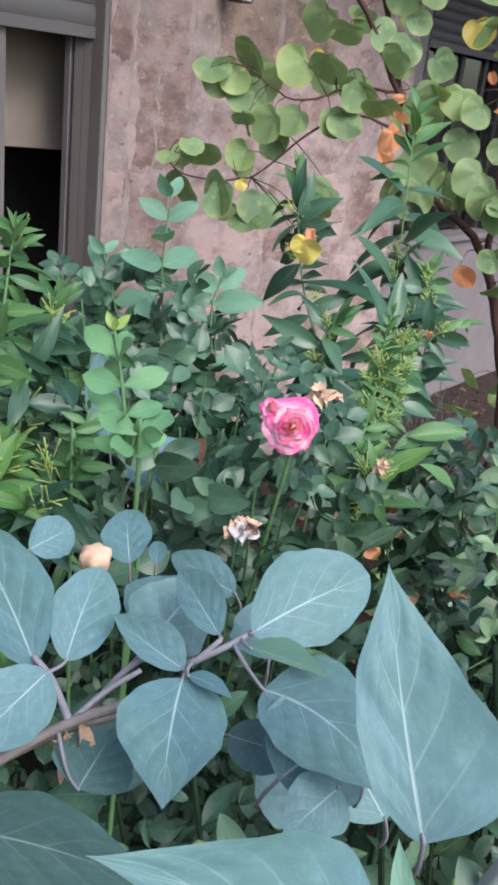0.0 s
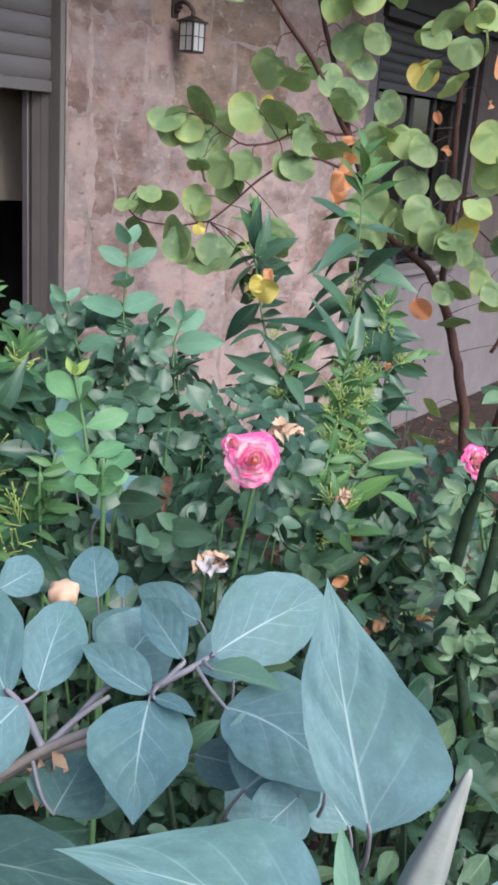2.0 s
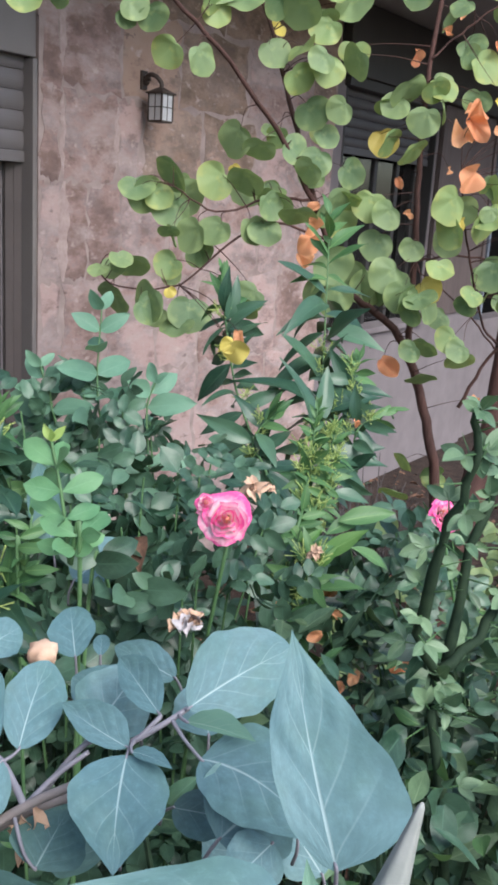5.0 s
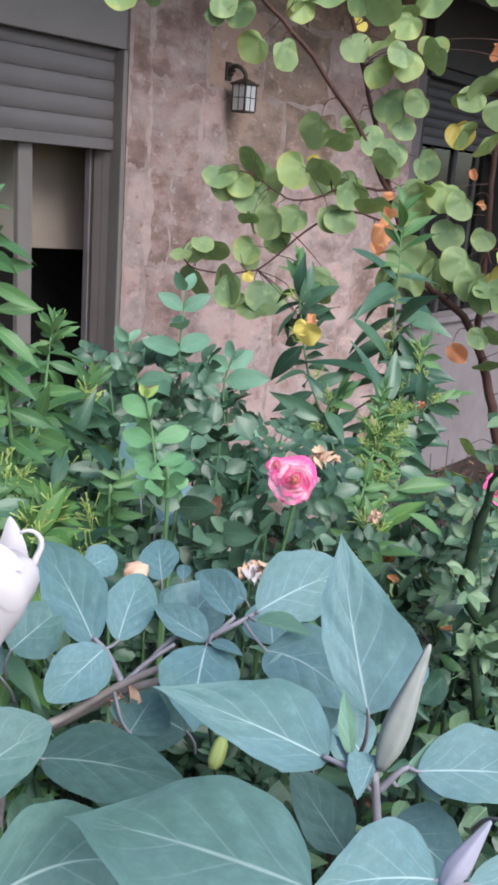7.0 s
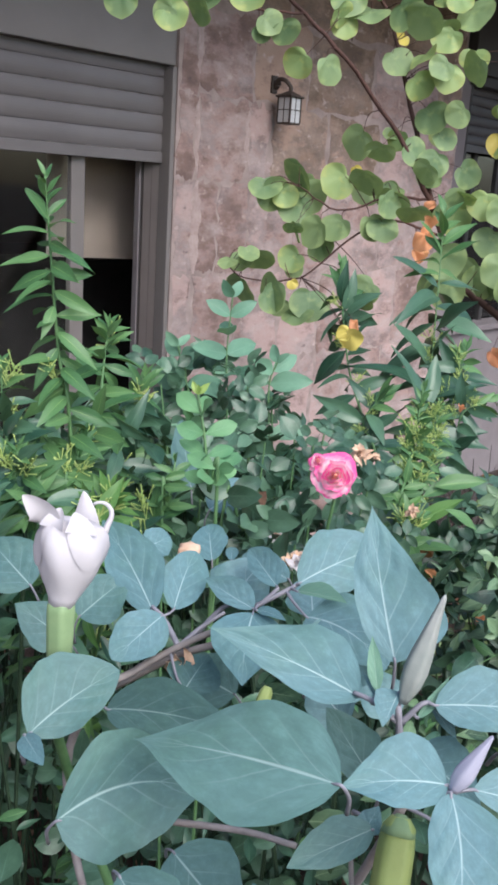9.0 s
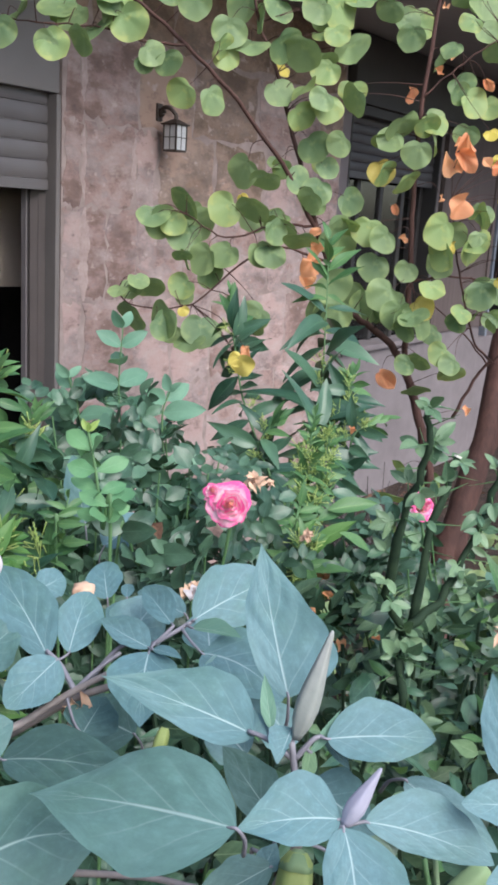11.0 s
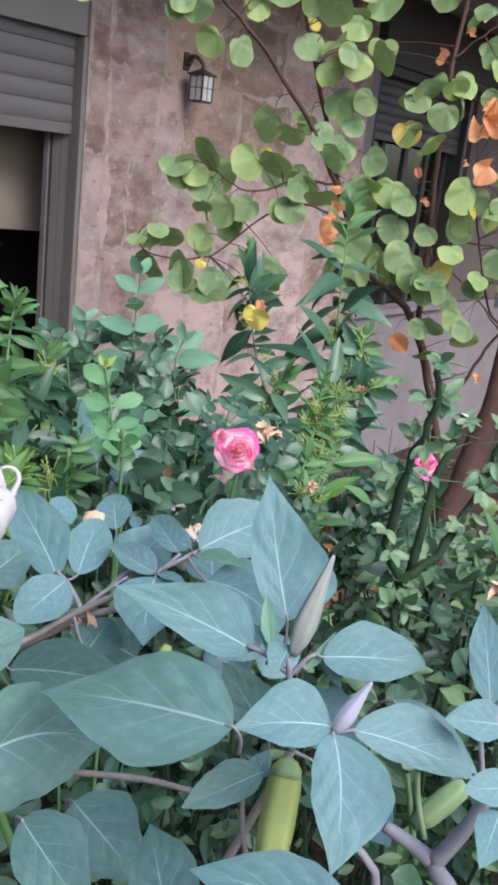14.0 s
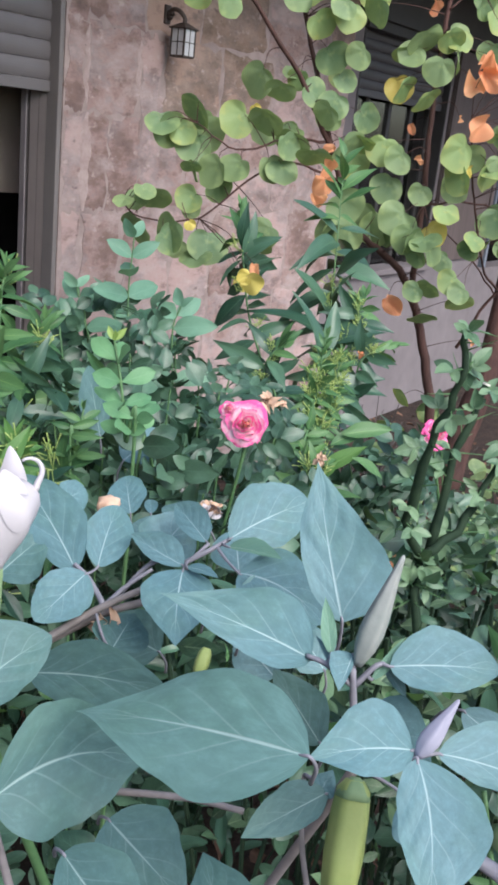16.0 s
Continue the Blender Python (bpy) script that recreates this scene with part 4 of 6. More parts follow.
twig((3.219, 0.973, 2.119, 0.122, "redbud"), (3.219, 0.854, 2.008, 0.128, "redbud"), (3.266, 0.865, 1.748, 0.109, "redbud"), (3.195, 0.747, 1.517, 0.115, "redbud"), (3.159, 0.744, 1.320, 0.108, "redbud"), (3.278, 0.963, 2.204, 0.115, "redbud"), (3.428, 0.887, 2.232, 0.134, "redbud"))
twig((2.864, 1.355, 2.131, 0.096, "redbud"), (2.965, 1.287, 2.077, 0.090, "redbud"), (3.021, 1.215, 1.994, 0.099, "redbud"), (2.731, 1.353, 1.788, 0.088, "redbud"), (2.814, 1.210, 1.838, 0.095, "redbud"), (2.944, 1.148, 1.818, 0.082, "redbud"), (2.974, 1.075, 1.731, 0.047, "orange"), (2.859, 1.101, 1.729, 0.095, "orange"), (2.892, 1.143, 1.785, 0.046, "orange"), (2.945, 1.056, 1.821, 0.056, "yellow"), (3.078, 1.002, 1.687, 0.084, "redbud"), (3.020, 0.927, 1.592, 0.052, "yellow"), (2.856, 1.116, 1.477, 0.090, "redbud"), (2.833, 1.019, 1.447, 0.081, "redbud"), (2.878, 1.175, 1.375, 0.099, "redbud"), (3.033, 0.865, 1.426, 0.098, "redbud"), (2.883, 0.908, 1.383, 0.081, "redbud"), (2.752, 1.155, 1.165, 0.090, "redbud"), (2.742, 1.012, 1.223, 0.073, "redbud"), (2.776, 1.089, 1.075, 0.083, "redbud"))
twig((2.432, 1.428, 1.350, 0.072, "orange"), (2.500, 1.490, 1.300, 0.065, "orange"), (1.949, 1.324, 1.122, 0.045, "orange"), (1.910, 1.305, 1.090, 0.062, "yellow"), (1.908, 1.333, 1.104, 0.045, "yellow"), (2.972, 1.481, 1.689, 0.100, "yellow"))
twig((2.822, 1.243, 0.516, 0.090, "redbud"), (2.927, 1.150, 0.587, 0.083, "redbud"), (2.986, 1.286, 0.587, 0.086, "redbud"), (2.778, 1.243, 0.413, 0.090, "redbud"))

part("trunk_foot", tube(bend([(2.640, 0.960, GROUND - 0.05), (2.700, 0.972, -0.22), (2.795, 1.000, 0.07)], 6), [0.078 - 0.022 * i / 12 for i in range(13)], 10), BARK, tree, smooth=True)

# ---- datura in the foreground ----
datura = empty("datura_plant", (0.34, 0.30, GROUND), "bushy datura with large blue-green leaves and pale veins", "plant")
R_DAT = random.Random(3)
STALKS, NODES = [], []


def half_leaf(v, peak, point):
    """Half width of one side of a leaf, 0 to 1: rounded at the base, broadest at peak, drawn out or blunt at the tip."""
    if v < peak:
        return math.sin(math.pi / 2 * v / peak) ** 0.6
    return max(0.0, math.cos(math.pi / 2 * (v - peak) / (1 - peak))) ** point


def datura_leaf(base, tip, left, right, face, material=None, peak=(0.4, 0.4), point=1.0, curve=0.0, arch=0.10):
    """A large soft leaf with uneven halves, a bowed midrib and its blade lifted between the side veins."""
    base, tip = Vector(base), Vector(tip)
    length, wide = (tip - base).length, left + right
    fold, ph, twist = R_DAT.uniform(0.04, 0.20), R_DAT.uniform(0, 6.28), R_DAT.uniform(-0.2, 0.2)
    bm = bmesh.new()
    uv = bm.loops.layers.uv.new("UVMap")
    grid, where = [], {}
    rows, cols = 30, 6
    for i in range(rows + 1):
        v = i / rows
        line = []
        for j in range(-cols, cols + 1):
            s = j / cols
            a = abs(s)
            half = right * half_leaf(v, peak[1], point) if j > 0 else left * half_leaf(v, peak[0], point)
            x = s * half * (1 + 0.03 * a * math.sin(v * 13 + ph * (2 if j > 0 else 3)) + 0.018 * a * math.sin(v * 29 + ph))
            z = fold * abs(x) - arch * length * v * v + twist * x * v
            z += 0.045 * wide * a * a * math.sin(ph + v * 8 + 2.0 * s) * math.sin(math.pi * v)
            z -= 0.016 * wide * a * (1 - a) * 4 * math.cos(2 * math.pi * 4.5 * (v - 0.75 * (a / 2) ** 0.85)) * math.sin(math.pi * v)
            q = bm.verts.new((x - curve * 4 * v * (1 - v), v * length, z))
            where[q] = (0.5 + 0.5 * s, v)
            line.append(q)
        grid.append(line)
    for a, b in zip(grid, grid[1:]):
        for k in range(2 * cols):
            f = bm.faces.new((a[k], a[k + 1], b[k + 1], b[k]))
            for loop in f.loops:
                loop[uv].uv = where[loop.vert]
    bmesh.ops.remove_doubles(bm, verts=bm.verts[:], dist=length * 1e-4)
    m = frame_of(base, tip - base, face)
    ob = child("leaf", mesh_of("leaf", bm, material or DATURA, True), datura, m @ Matrix.Rotation(math.atan(arch), 4, "X"))
    STALKS.append((base, tip))
    return ob


def petioles():
    """Each leaf's stalk, from its blade to the stem that bears it."""
    for base, tip in STALKS:
        hold = min(NODES, key=lambda q: (q - base).length)
        away = (base - tip).normalized()
        if (hold - base).length > 0.045:
            hold = base + away * 0.010 + Vector((0.018, 0.016, -0.034))
        knee = base.lerp(hold, 0.4) + away * 0.10 * (hold - base).length
        pts = bend([base + (tip - base) * 0.04, base, knee, hold], 4)
        part("petiole", tube(pts, [0.0008 + 0.0008 * i / (len(pts) - 1) for i in range(len(pts))], 6), STEM_PURPLE, datura, smooth=True)


def datura_stem(material, r0, r1, *points):
    pts = bend(points, 5)
    NODES.extend(q for q in pts if q.z > 0.85)
    n = len(pts) - 1
    part("stem", tube(pts, [r0 + (r1 - r0) * i / n for i in range(n + 1)], 8), material, datura, smooth=True)


def turned(at, along, profile, material, name, parent, ribs=0, depth=0.0, sides=16, curve=0.0, label=""):
    """A body of revolution along a way: profile rows of (distance, radius)."""
    bm = bmesh.new()
    rings = []
    for d, r in profile:
        rings.append([bm.verts.new((r * (1 + depth * math.cos(ribs * a)) * math.cos(a) + curve * d * d, d, r * (1 + depth * math.cos(ribs * a)) * math.sin(a))) for a in (2 * math.pi * k / sides for k in range(sides))])
    for a, b in zip(rings, rings[1:]):
        for k in range(sides):
            bm.faces.new((a[k], b[k], b[(k + 1) % sides], a[(k + 1) % sides]))
    bm.faces.new(rings[0])
    bm.faces.new(rings[-1][::-1])
    return child(name, mesh_of(name, bm, material, True), parent, frame_of(at, along, (0.3, -0.6, 0.7)), label)


def trumpet(at, along, facing):
    """A white flower about to open: a swollen body with a spiral fold, pointed lobes curling off its rim, on a long green calyx."""
    m = frame_of(at, along, facing)
    L = 0.068
    shape = ((0.0, 0.0098), (0.10, 0.0115), (0.22, 0.0155), (0.36, 0.0205), (0.50, 0.0250), (0.64, 0.0275), (0.78, 0.0280), (0.90, 0.0255), (0.98, 0.0205), (1.02, 0.0150), (1.00, 0.0085), (0.92, 0.0040))
    def skin(t, ang, proud=0.0):
        k = max(0, min(len(shape) - 2, sum(1 for h, _ in shape[:10] if h <= t) - 1))
        (h0, r0), (h1, r1) = shape[k], shape[k + 1]
        r = r0 + (r1 - r0) * (t - h0) / (h1 - h0)
        r *= 1 + 0.055 * math.cos(5 * (ang - 1.3 * t)) * min(1.0, t * 2)
        return Vector(((r + proud) * math.cos(ang), t * L, (r + proud) * math.sin(ang)))
    bm = bmesh.new()
    rings, sides = [], 40
    for t, r in shape:
        ring = []
        for k in range(sides):
            ang = 2 * math.pi * k / sides
            q = r * (1 + 0.055 * math.cos(5 * (ang - 1.3 * t)) * min(1.0, t * 2))
            ring.append(bm.verts.new((q * math.cos(ang), t * L, q * math.sin(ang))))
        rings.append(ring)
    for a, b in zip(rings, rings[1:]):
        for k in range(sides):
            bm.faces.new((a[k], b[k], b[(k + 1) % sides], a[(k + 1) % sides]))
    bm.faces.new(rings[0])
    bm.faces.new(rings[-1][::-1])
    body = child("flower", mesh_of("flower", bm, WHITE_PETAL, True), datura, m, "half-open white trumpet flower with furled lobes")
    # the outer petal, wrapped over the front, with a rolled and curving edge
    for a0, turn, low in ((0.35, 1.5, 0.52), (2.3, 1.3, 0.44), (4.3, 1.5, 0.55)):
        bm = bmesh.new()
        rows = []
        for i in range(11):
            u = i / 10
            edge = low + 0.42 * (1 - math.sin(math.pi * min(1, 0.12 + u * 0.9))) 
            rows.append([bm.verts.new(skin(edge + (0.96 - edge) * j / 6, a0 + turn * u, 0.0007 + 0.0010 * u)) for j in range(7)])
        for p, q in zip(rows, rows[1:]):
            for j in range(6):
                bm.faces.new((p[j], p[j + 1], q[j + 1], q[j]))
        child("petal_fold", mesh_of("petal_fold", bm, WHITE_PETAL, True), body, m)
    # lobes: angle on the rim, length, how far they lean out, sideways sweep, hook, base width, roll
    for ang, length, lean, sweep, hook, wide, roll in ((2.75, 0.032, 0.95, 0.10, 0.2, 0.0150, 1.35), (4.95, 0.027, 0.10, -0.45, 0.2, 0.0115, 0.0), (6.20, 0.036, 0.50, 0.05, -3.9, 0.0027, 0.0), (1.35, 0.018, -0.7, 0.5, 0.0, 0.0120, 0.0), (2.25, 0.018, -0.6, 0.5, 0.0, 0.0120, 0.0)):
        out, tan = Vector((math.cos(ang), 0, math.sin(ang))), Vector((-math.sin(ang), 0, math.cos(ang)))
        p = Vector((0.0235 * math.cos(ang), 0.93 * L, 0.0235 * math.sin(ang)))
        bm = bmesh.new()
        rows, line, n = [], [], 14
        for i in range(n + 1):
            t = i / n
            bendy = lean * min(1.0, t * 2.2) + hook * max(0.0, t - 0.30)
            way = (Vector((0, 1, 0)) * math.cos(bendy) + out * math.sin(bendy) + tan * sweep * t).normalized()
            if i:
                p = p + way * length / n
            line.append(p.copy())
            w = wide * (1 - t) ** 0.7 + 0.0005
            up = way.cross(tan)
            across, up = tan * math.cos(roll * (0.4 + 0.6 * t ** 0.5)) + up * math.sin(roll * (0.4 + 0.6 * t ** 0.5)), up * math.cos(roll * (0.4 + 0.6 * t ** 0.5)) - tan * math.sin(roll * (0.4 + 0.6 * t ** 0.5))
            rows.append([bm.verts.new(p + across * w * s + up * 0.32 * w * s * s) for s in (-1, -0.5, 0, 0.5, 1)])
        for a, b in zip(rows, rows[1:]):
            for j in range(4):
                bm.faces.new((a[j], a[j + 1], b[j + 1], b[j]))
        if hook < 0:
            bm.free()
            bm = tube(line, [wide * (1 - 0.6 * i / n) for i in range(n + 1)], 8)
        child("lobe", mesh_of("lobe", bm, WHITE_PETAL, True), body, m)
    back = Vector((0.08, 0.06, 1.0)).normalized()
    turned(Vector(at) - back * 0.048, back, [(0.0, 0.0060), (0.006, 0.0098), (0.026, 0.0104), (0.044, 0.0108), (0.050, 0.0104), (0.051, 0.0094)], CALYX, "calyx", body, 5, 0.07, 24)


def bud(base, tip, radius, material, label):
    """A five-ribbed pointed bud on a short narrow neck."""
    base, tip = Vector(base), Vector(tip)
    L = (tip - base).length
    rows = ((0, 0.38), (0.06, 0.55), (0.16, 0.86), (0.30, 1.0), (0.45, 0.90), (0.60, 0.70), (0.75, 0.49), (0.88, 0.32), (0.97, 0.20), (1.0, 0.07))
    return turned(base, tip - base, [(L * d, radius * r) for d, r in rows], material, "bud", datura, 5, 0.06, 30, 0.35, label)


datura_leaf((0.141, 0.039, 1.173), (0.135, 0.204, 1.125), 0.0390, 0.0375, (-0.64, 0.16, 0.75), BROAD_DATURA, peak=(0.33, 0.33), point=1.45, curve=-0.0029)
datura_leaf((0.197, 0.003, 1.165), (0.141, 0.041, 1.171), 0.0157, 0.0267, (-0.35, -0.63, 0.69), peak=(0.42, 0.30), point=1.25, curve=-0.0027)
datura_leaf((0.208, -0.007, 1.162), (0.257, -0.072, 1.135), 0.0250, 0.0122, (-0.49, -0.61, 0.62), peak=(0.42, 0.42), point=0.80, curve=0.0036)
datura_leaf((0.193, -0.001, 1.164), (0.139, -0.040, 1.114), 0.0318, 0.0183, (-0.53, -0.28, 0.80), peak=(0.42, 0.40), point=1.20, curve=0.0054)
datura_leaf((0.264, 0.053, 1.167), (0.315, -0.004, 1.166), 0.0250, 0.0178, (-0.56, -0.52, 0.64), peak=(0.42, 0.42), point=0.72, curve=0.0016)
datura_leaf((0.290, -0.064, 1.171), (0.334, -0.031, 1.218), 0.0126, 0.0153, (-0.64, -0.20, 0.74), peak=(0.42, 0.42), point=1.10)
datura_leaf((0.276, -0.081, 1.170), (0.240, -0.053, 1.178), 0.0121, 0.0142, (-0.40, -0.68, 0.62), peak=(0.42, 0.42), point=0.80)
datura_leaf((0.236, -0.104, 1.156), (0.209, -0.083, 1.158), 0.0103, 0.0115, (-0.42, -0.60, 0.68), peak=(0.42, 0.42), point=0.80)
datura_leaf((0.229, -0.101, 1.141), (0.190, -0.107, 1.128), 0.0120, 0.0120, (-0.55, -0.38, 0.74), peak=(0.33, 0.33), point=0.95)
datura_leaf((0.318, 0.017, 1.124), (0.334, -0.051, 1.088), 0.0159, 0.0159, (-0.77, -0.42, 0.48), point=0.90)
datura_leaf((0.094, 0.235, 1.064), (0.197, 0.193, 1.057), 0.0414, 0.0473, (-0.32, -0.85, 0.42), SHADED_DATURA, peak=(0.40, 0.38), point=1.15, curve=0.0170)
datura_leaf((0.103, 0.179, 1.050), (0.095, 0.105, 1.024), 0.0297, 0.0217, (-0.75, -0.14, 0.65), SHADED_DATURA, peak=(0.42, 0.42), point=0.80)
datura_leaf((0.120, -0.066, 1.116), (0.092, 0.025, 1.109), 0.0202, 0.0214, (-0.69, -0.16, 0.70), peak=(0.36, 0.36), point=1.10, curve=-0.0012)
datura_leaf((0.125, 0.059, 1.021), (0.168, 0.118, 1.043), 0.0210, 0.0267, (-0.46, -0.01, 0.89), SHADED_DATURA)
datura_leaf((0.222, 0.063, 1.088), (0.163, 0.088, 1.076), 0.0121, 0.0166, (-0.38, -0.54, 0.75), SHADED_DATURA, point=0.90)
datura_leaf((0.218, 0.068, 1.084), (0.227, 0.064, 1.102), 0.0085, 0.0085, (-0.55, -0.38, 0.74), peak=(0.33, 0.33), point=0.95)
datura_leaf((0.254, 0.075, 1.171), (0.230, 0.070, 1.157), 0.0027, 0.0137, (-0.39, -0.37, 0.84), peak=(0.40, 0.32), point=0.90)
datura_leaf((0.248, 0.088, 1.168), (0.260, 0.104, 1.199), 0.0054, 0.0051, (-0.71, -0.47, 0.53), YOUNG_DATURA, point=1.10)
datura_leaf((0.260, 0.062, 1.155), (0.278, 0.052, 1.183), 0.0024, 0.0051, (-0.84, -0.33, 0.43), YOUNG_DATURA, point=1.10)
datura_leaf((0.276, 0.062, 1.158), (0.299, 0.051, 1.127), 0.0057, 0.0034, (-0.38, -0.92, 0.04))
datura_leaf((0.245, 0.100, 1.160), (0.165, 0.169, 1.212), 0.0172, 0.0300, (-0.36, -0.79, 0.49), peak=(0.32, 0.26), point=1.35, curve=-0.0019)
datura_leaf((0.308, 0.112, 1.157), (0.342, 0.168, 1.257), 0.0209, 0.0434, (-0.79, -0.38, 0.48), peak=(0.45, 0.18), point=1.30, curve=0.0016)
datura_leaf((0.279, 0.070, 1.118), (0.282, 0.019, 1.098), 0.0240, 0.0240, (-0.70, -0.50, 0.50), peak=(0.33, 0.33), point=0.95)
datura_leaf((0.363, 0.402, 1.076), (0.420, 0.431, 1.115), 0.0217, 0.0251, (-0.35, -0.44, 0.83), peak=(0.50, 0.50), point=0.62, curve=0.0017)
datura_leaf((0.349, 0.417, 1.072), (0.366, 0.519, 1.136), 0.0253, 0.0326, (-0.67, -0.31, 0.67), peak=(0.42, 0.42), point=0.85, curve=-0.0034)
datura_leaf((0.348, 0.402, 1.075), (0.278, 0.395, 1.054), 0.0258, 0.0247, (-0.18, -0.56, 0.81), peak=(0.45, 0.45), point=0.62)
datura_leaf((0.121, 0.305, 1.086), (0.198, 0.293, 1.116), 0.0380, 0.0223, (-0.35, -0.68, 0.65), SHADED_DATURA, peak=(0.42, 0.45), point=0.68, curve=0.0033)
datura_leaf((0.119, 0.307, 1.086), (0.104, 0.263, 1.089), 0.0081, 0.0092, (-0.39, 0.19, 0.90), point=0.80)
datura_leaf((0.282, 0.529, 1.081), (0.275, 0.598, 1.115), 0.0325, 0.0325, (-0.55, -0.38, 0.74), SHADED_DATURA, peak=(0.33, 0.33), point=0.95)
datura_leaf((0.299, 0.487, 1.029), (0.268, 0.537, 1.063), 0.0260, 0.0260, (-0.55, -0.38, 0.74), SHADED_DATURA, peak=(0.33, 0.33), point=0.95)
datura_leaf((0.424, 0.295, 1.124), (0.507, 0.262, 1.150), 0.0343, 0.0289, (-0.45, -0.64, 0.63), peak=(0.45, 0.50), point=0.58, curve=0.0023)
datura_leaf((0.415, 0.314, 1.117), (0.437, 0.372, 1.132), 0.0120, 0.0183, (-0.60, 0.03, 0.80), peak=(0.50, 0.50), point=0.75)
datura_leaf((0.391, 0.321, 1.098), (0.392, 0.388, 1.107), 0.0100, 0.0192, (-0.65, -0.08, 0.75), point=0.90, curve=0.0015)
datura_leaf((0.383, 0.315, 1.099), (0.320, 0.269, 1.065), 0.0338, 0.0331, (-0.31, -0.25, 0.92), peak=(0.38, 0.38), point=1.10, curve=-0.0022)
datura_leaf((0.402, 0.266, 1.107), (0.390, 0.167, 1.099), 0.0334, 0.0300, (-0.65, 0.01, 0.76), peak=(0.26, 0.42), point=0.85, curve=0.0089)
datura_leaf((0.411, 0.286, 1.123), (0.410, 0.228, 1.132), 0.0121, 0.0032, (-0.75, 0.11, 0.65), YOUNG_DATURA, peak=(0.45, 0.40), curve=0.0014)
datura_leaf((0.383, 0.311, 1.103), (0.382, 0.274, 1.106), 0.0066, 0.0044, (-0.56, 0.09, 0.82), curve=0.0015)
datura_leaf((0.419, 0.301, 1.043), (0.417, 0.240, 1.062), 0.0153, 0.0182, (-0.76, 0.22, 0.62), peak=(0.45, 0.45), point=0.60)
datura_leaf((0.455, 0.371, 1.072), (0.459, 0.443, 1.080), 0.0197, 0.0307, (-0.65, -0.05, 0.75), peak=(0.45, 0.45), point=0.70)
datura_leaf((0.501, 0.330, 1.050), (0.537, 0.365, 1.077), 0.0290, 0.0290, (-0.55, -0.38, 0.74), peak=(0.33, 0.33), point=0.95)
datura_leaf((0.454, 0.554, 1.068), (0.504, 0.557, 1.072), 0.0194, 0.0194, (-0.01, -0.78, 0.62), peak=(0.50, 0.50), point=0.52)
datura_leaf((0.516, 0.496, 1.057), (0.548, 0.535, 1.084), 0.0229, 0.0218, (-0.49, -0.19, 0.85), peak=(0.50, 0.50), point=0.55)
datura_leaf((0.551, 0.405, 1.054), (0.552, 0.480, 1.060), 0.0162, 0.0192, (-0.70, -0.04, 0.71), peak=(0.45, 0.45), point=0.70)
datura_leaf((0.529, 0.477, 1.060), (0.561, 0.505, 1.060), 0.0078, 0.0083, (-0.03, 0.04, 1.00), peak=(0.50, 0.50), point=0.55)
datura_leaf((0.635, 0.617, 1.060), (0.710, 0.612, 1.087), 0.0290, 0.0290, (-0.55, -0.38, 0.74), peak=(0.42, 0.42), point=0.68)
datura_leaf((0.727, 0.745, 1.038), (0.770, 0.817, 1.125), 0.0226, 0.0217, (-0.65, -0.40, 0.65), SHADED_DATURA, peak=(0.45, 0.45), point=0.70)
datura_leaf((0.329, 0.348, 1.023), (0.375, 0.362, 1.038), 0.0285, 0.0285, (-0.55, -0.38, 0.74), SHADED_DATURA, peak=(0.33, 0.33), point=0.95)
datura_leaf((0.397, 0.201, 1.076), (0.352, 0.207, 1.066), 0.0195, 0.0195, (-0.55, -0.38, 0.74), peak=(0.33, 0.33), point=0.95)
datura_leaf((0.438, 0.206, 1.057), (0.469, 0.245, 1.080), 0.0180, 0.0180, (-0.55, -0.38, 0.74), peak=(0.33, 0.33), point=0.95)
datura_leaf((0.286, 0.104, 1.069), (0.264, 0.139, 1.126), 0.0160, 0.0208, (-0.55, -0.79, 0.25), SHADED_DATURA, point=0.90)
datura_leaf((0.258, 0.378, 1.018), (0.300, 0.251, 1.034), 0.0303, 0.0278, (-0.86, -0.22, 0.45), SHADED_DATURA, peak=(0.42, 0.42), point=0.90, curve=0.0059)
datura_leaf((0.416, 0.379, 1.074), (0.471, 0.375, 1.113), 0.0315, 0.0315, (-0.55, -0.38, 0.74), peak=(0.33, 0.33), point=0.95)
datura_leaf((0.298, 0.471, 1.063), (0.354, 0.461, 1.095), 0.0305, 0.0305, (-0.55, -0.38, 0.74), SHADED_DATURA, peak=(0.33, 0.33), point=0.95)
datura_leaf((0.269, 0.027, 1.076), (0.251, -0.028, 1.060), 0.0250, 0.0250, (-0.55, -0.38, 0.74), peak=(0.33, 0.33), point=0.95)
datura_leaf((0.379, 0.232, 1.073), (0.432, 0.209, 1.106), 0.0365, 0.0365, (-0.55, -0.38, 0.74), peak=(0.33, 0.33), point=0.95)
datura_leaf((0.212, 0.238, 0.972), (0.209, 0.155, 0.945), 0.0360, 0.0360, (-0.55, -0.38, 0.74), SHADED_DATURA, peak=(0.33, 0.33), point=0.95)
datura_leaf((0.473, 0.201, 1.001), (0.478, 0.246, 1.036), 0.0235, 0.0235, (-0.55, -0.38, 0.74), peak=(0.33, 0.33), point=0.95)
datura_leaf((0.425, 0.366, 0.971), (0.405, 0.439, 0.987), 0.0345, 0.0345, (-0.55, -0.38, 0.74), SHADED_DATURA, peak=(0.33, 0.33), point=0.95)
datura_leaf((0.474, 0.256, 0.969), (0.458, 0.301, 1.011), 0.0285, 0.0285, (-0.55, -0.38, 0.74), peak=(0.33, 0.33), point=0.95)
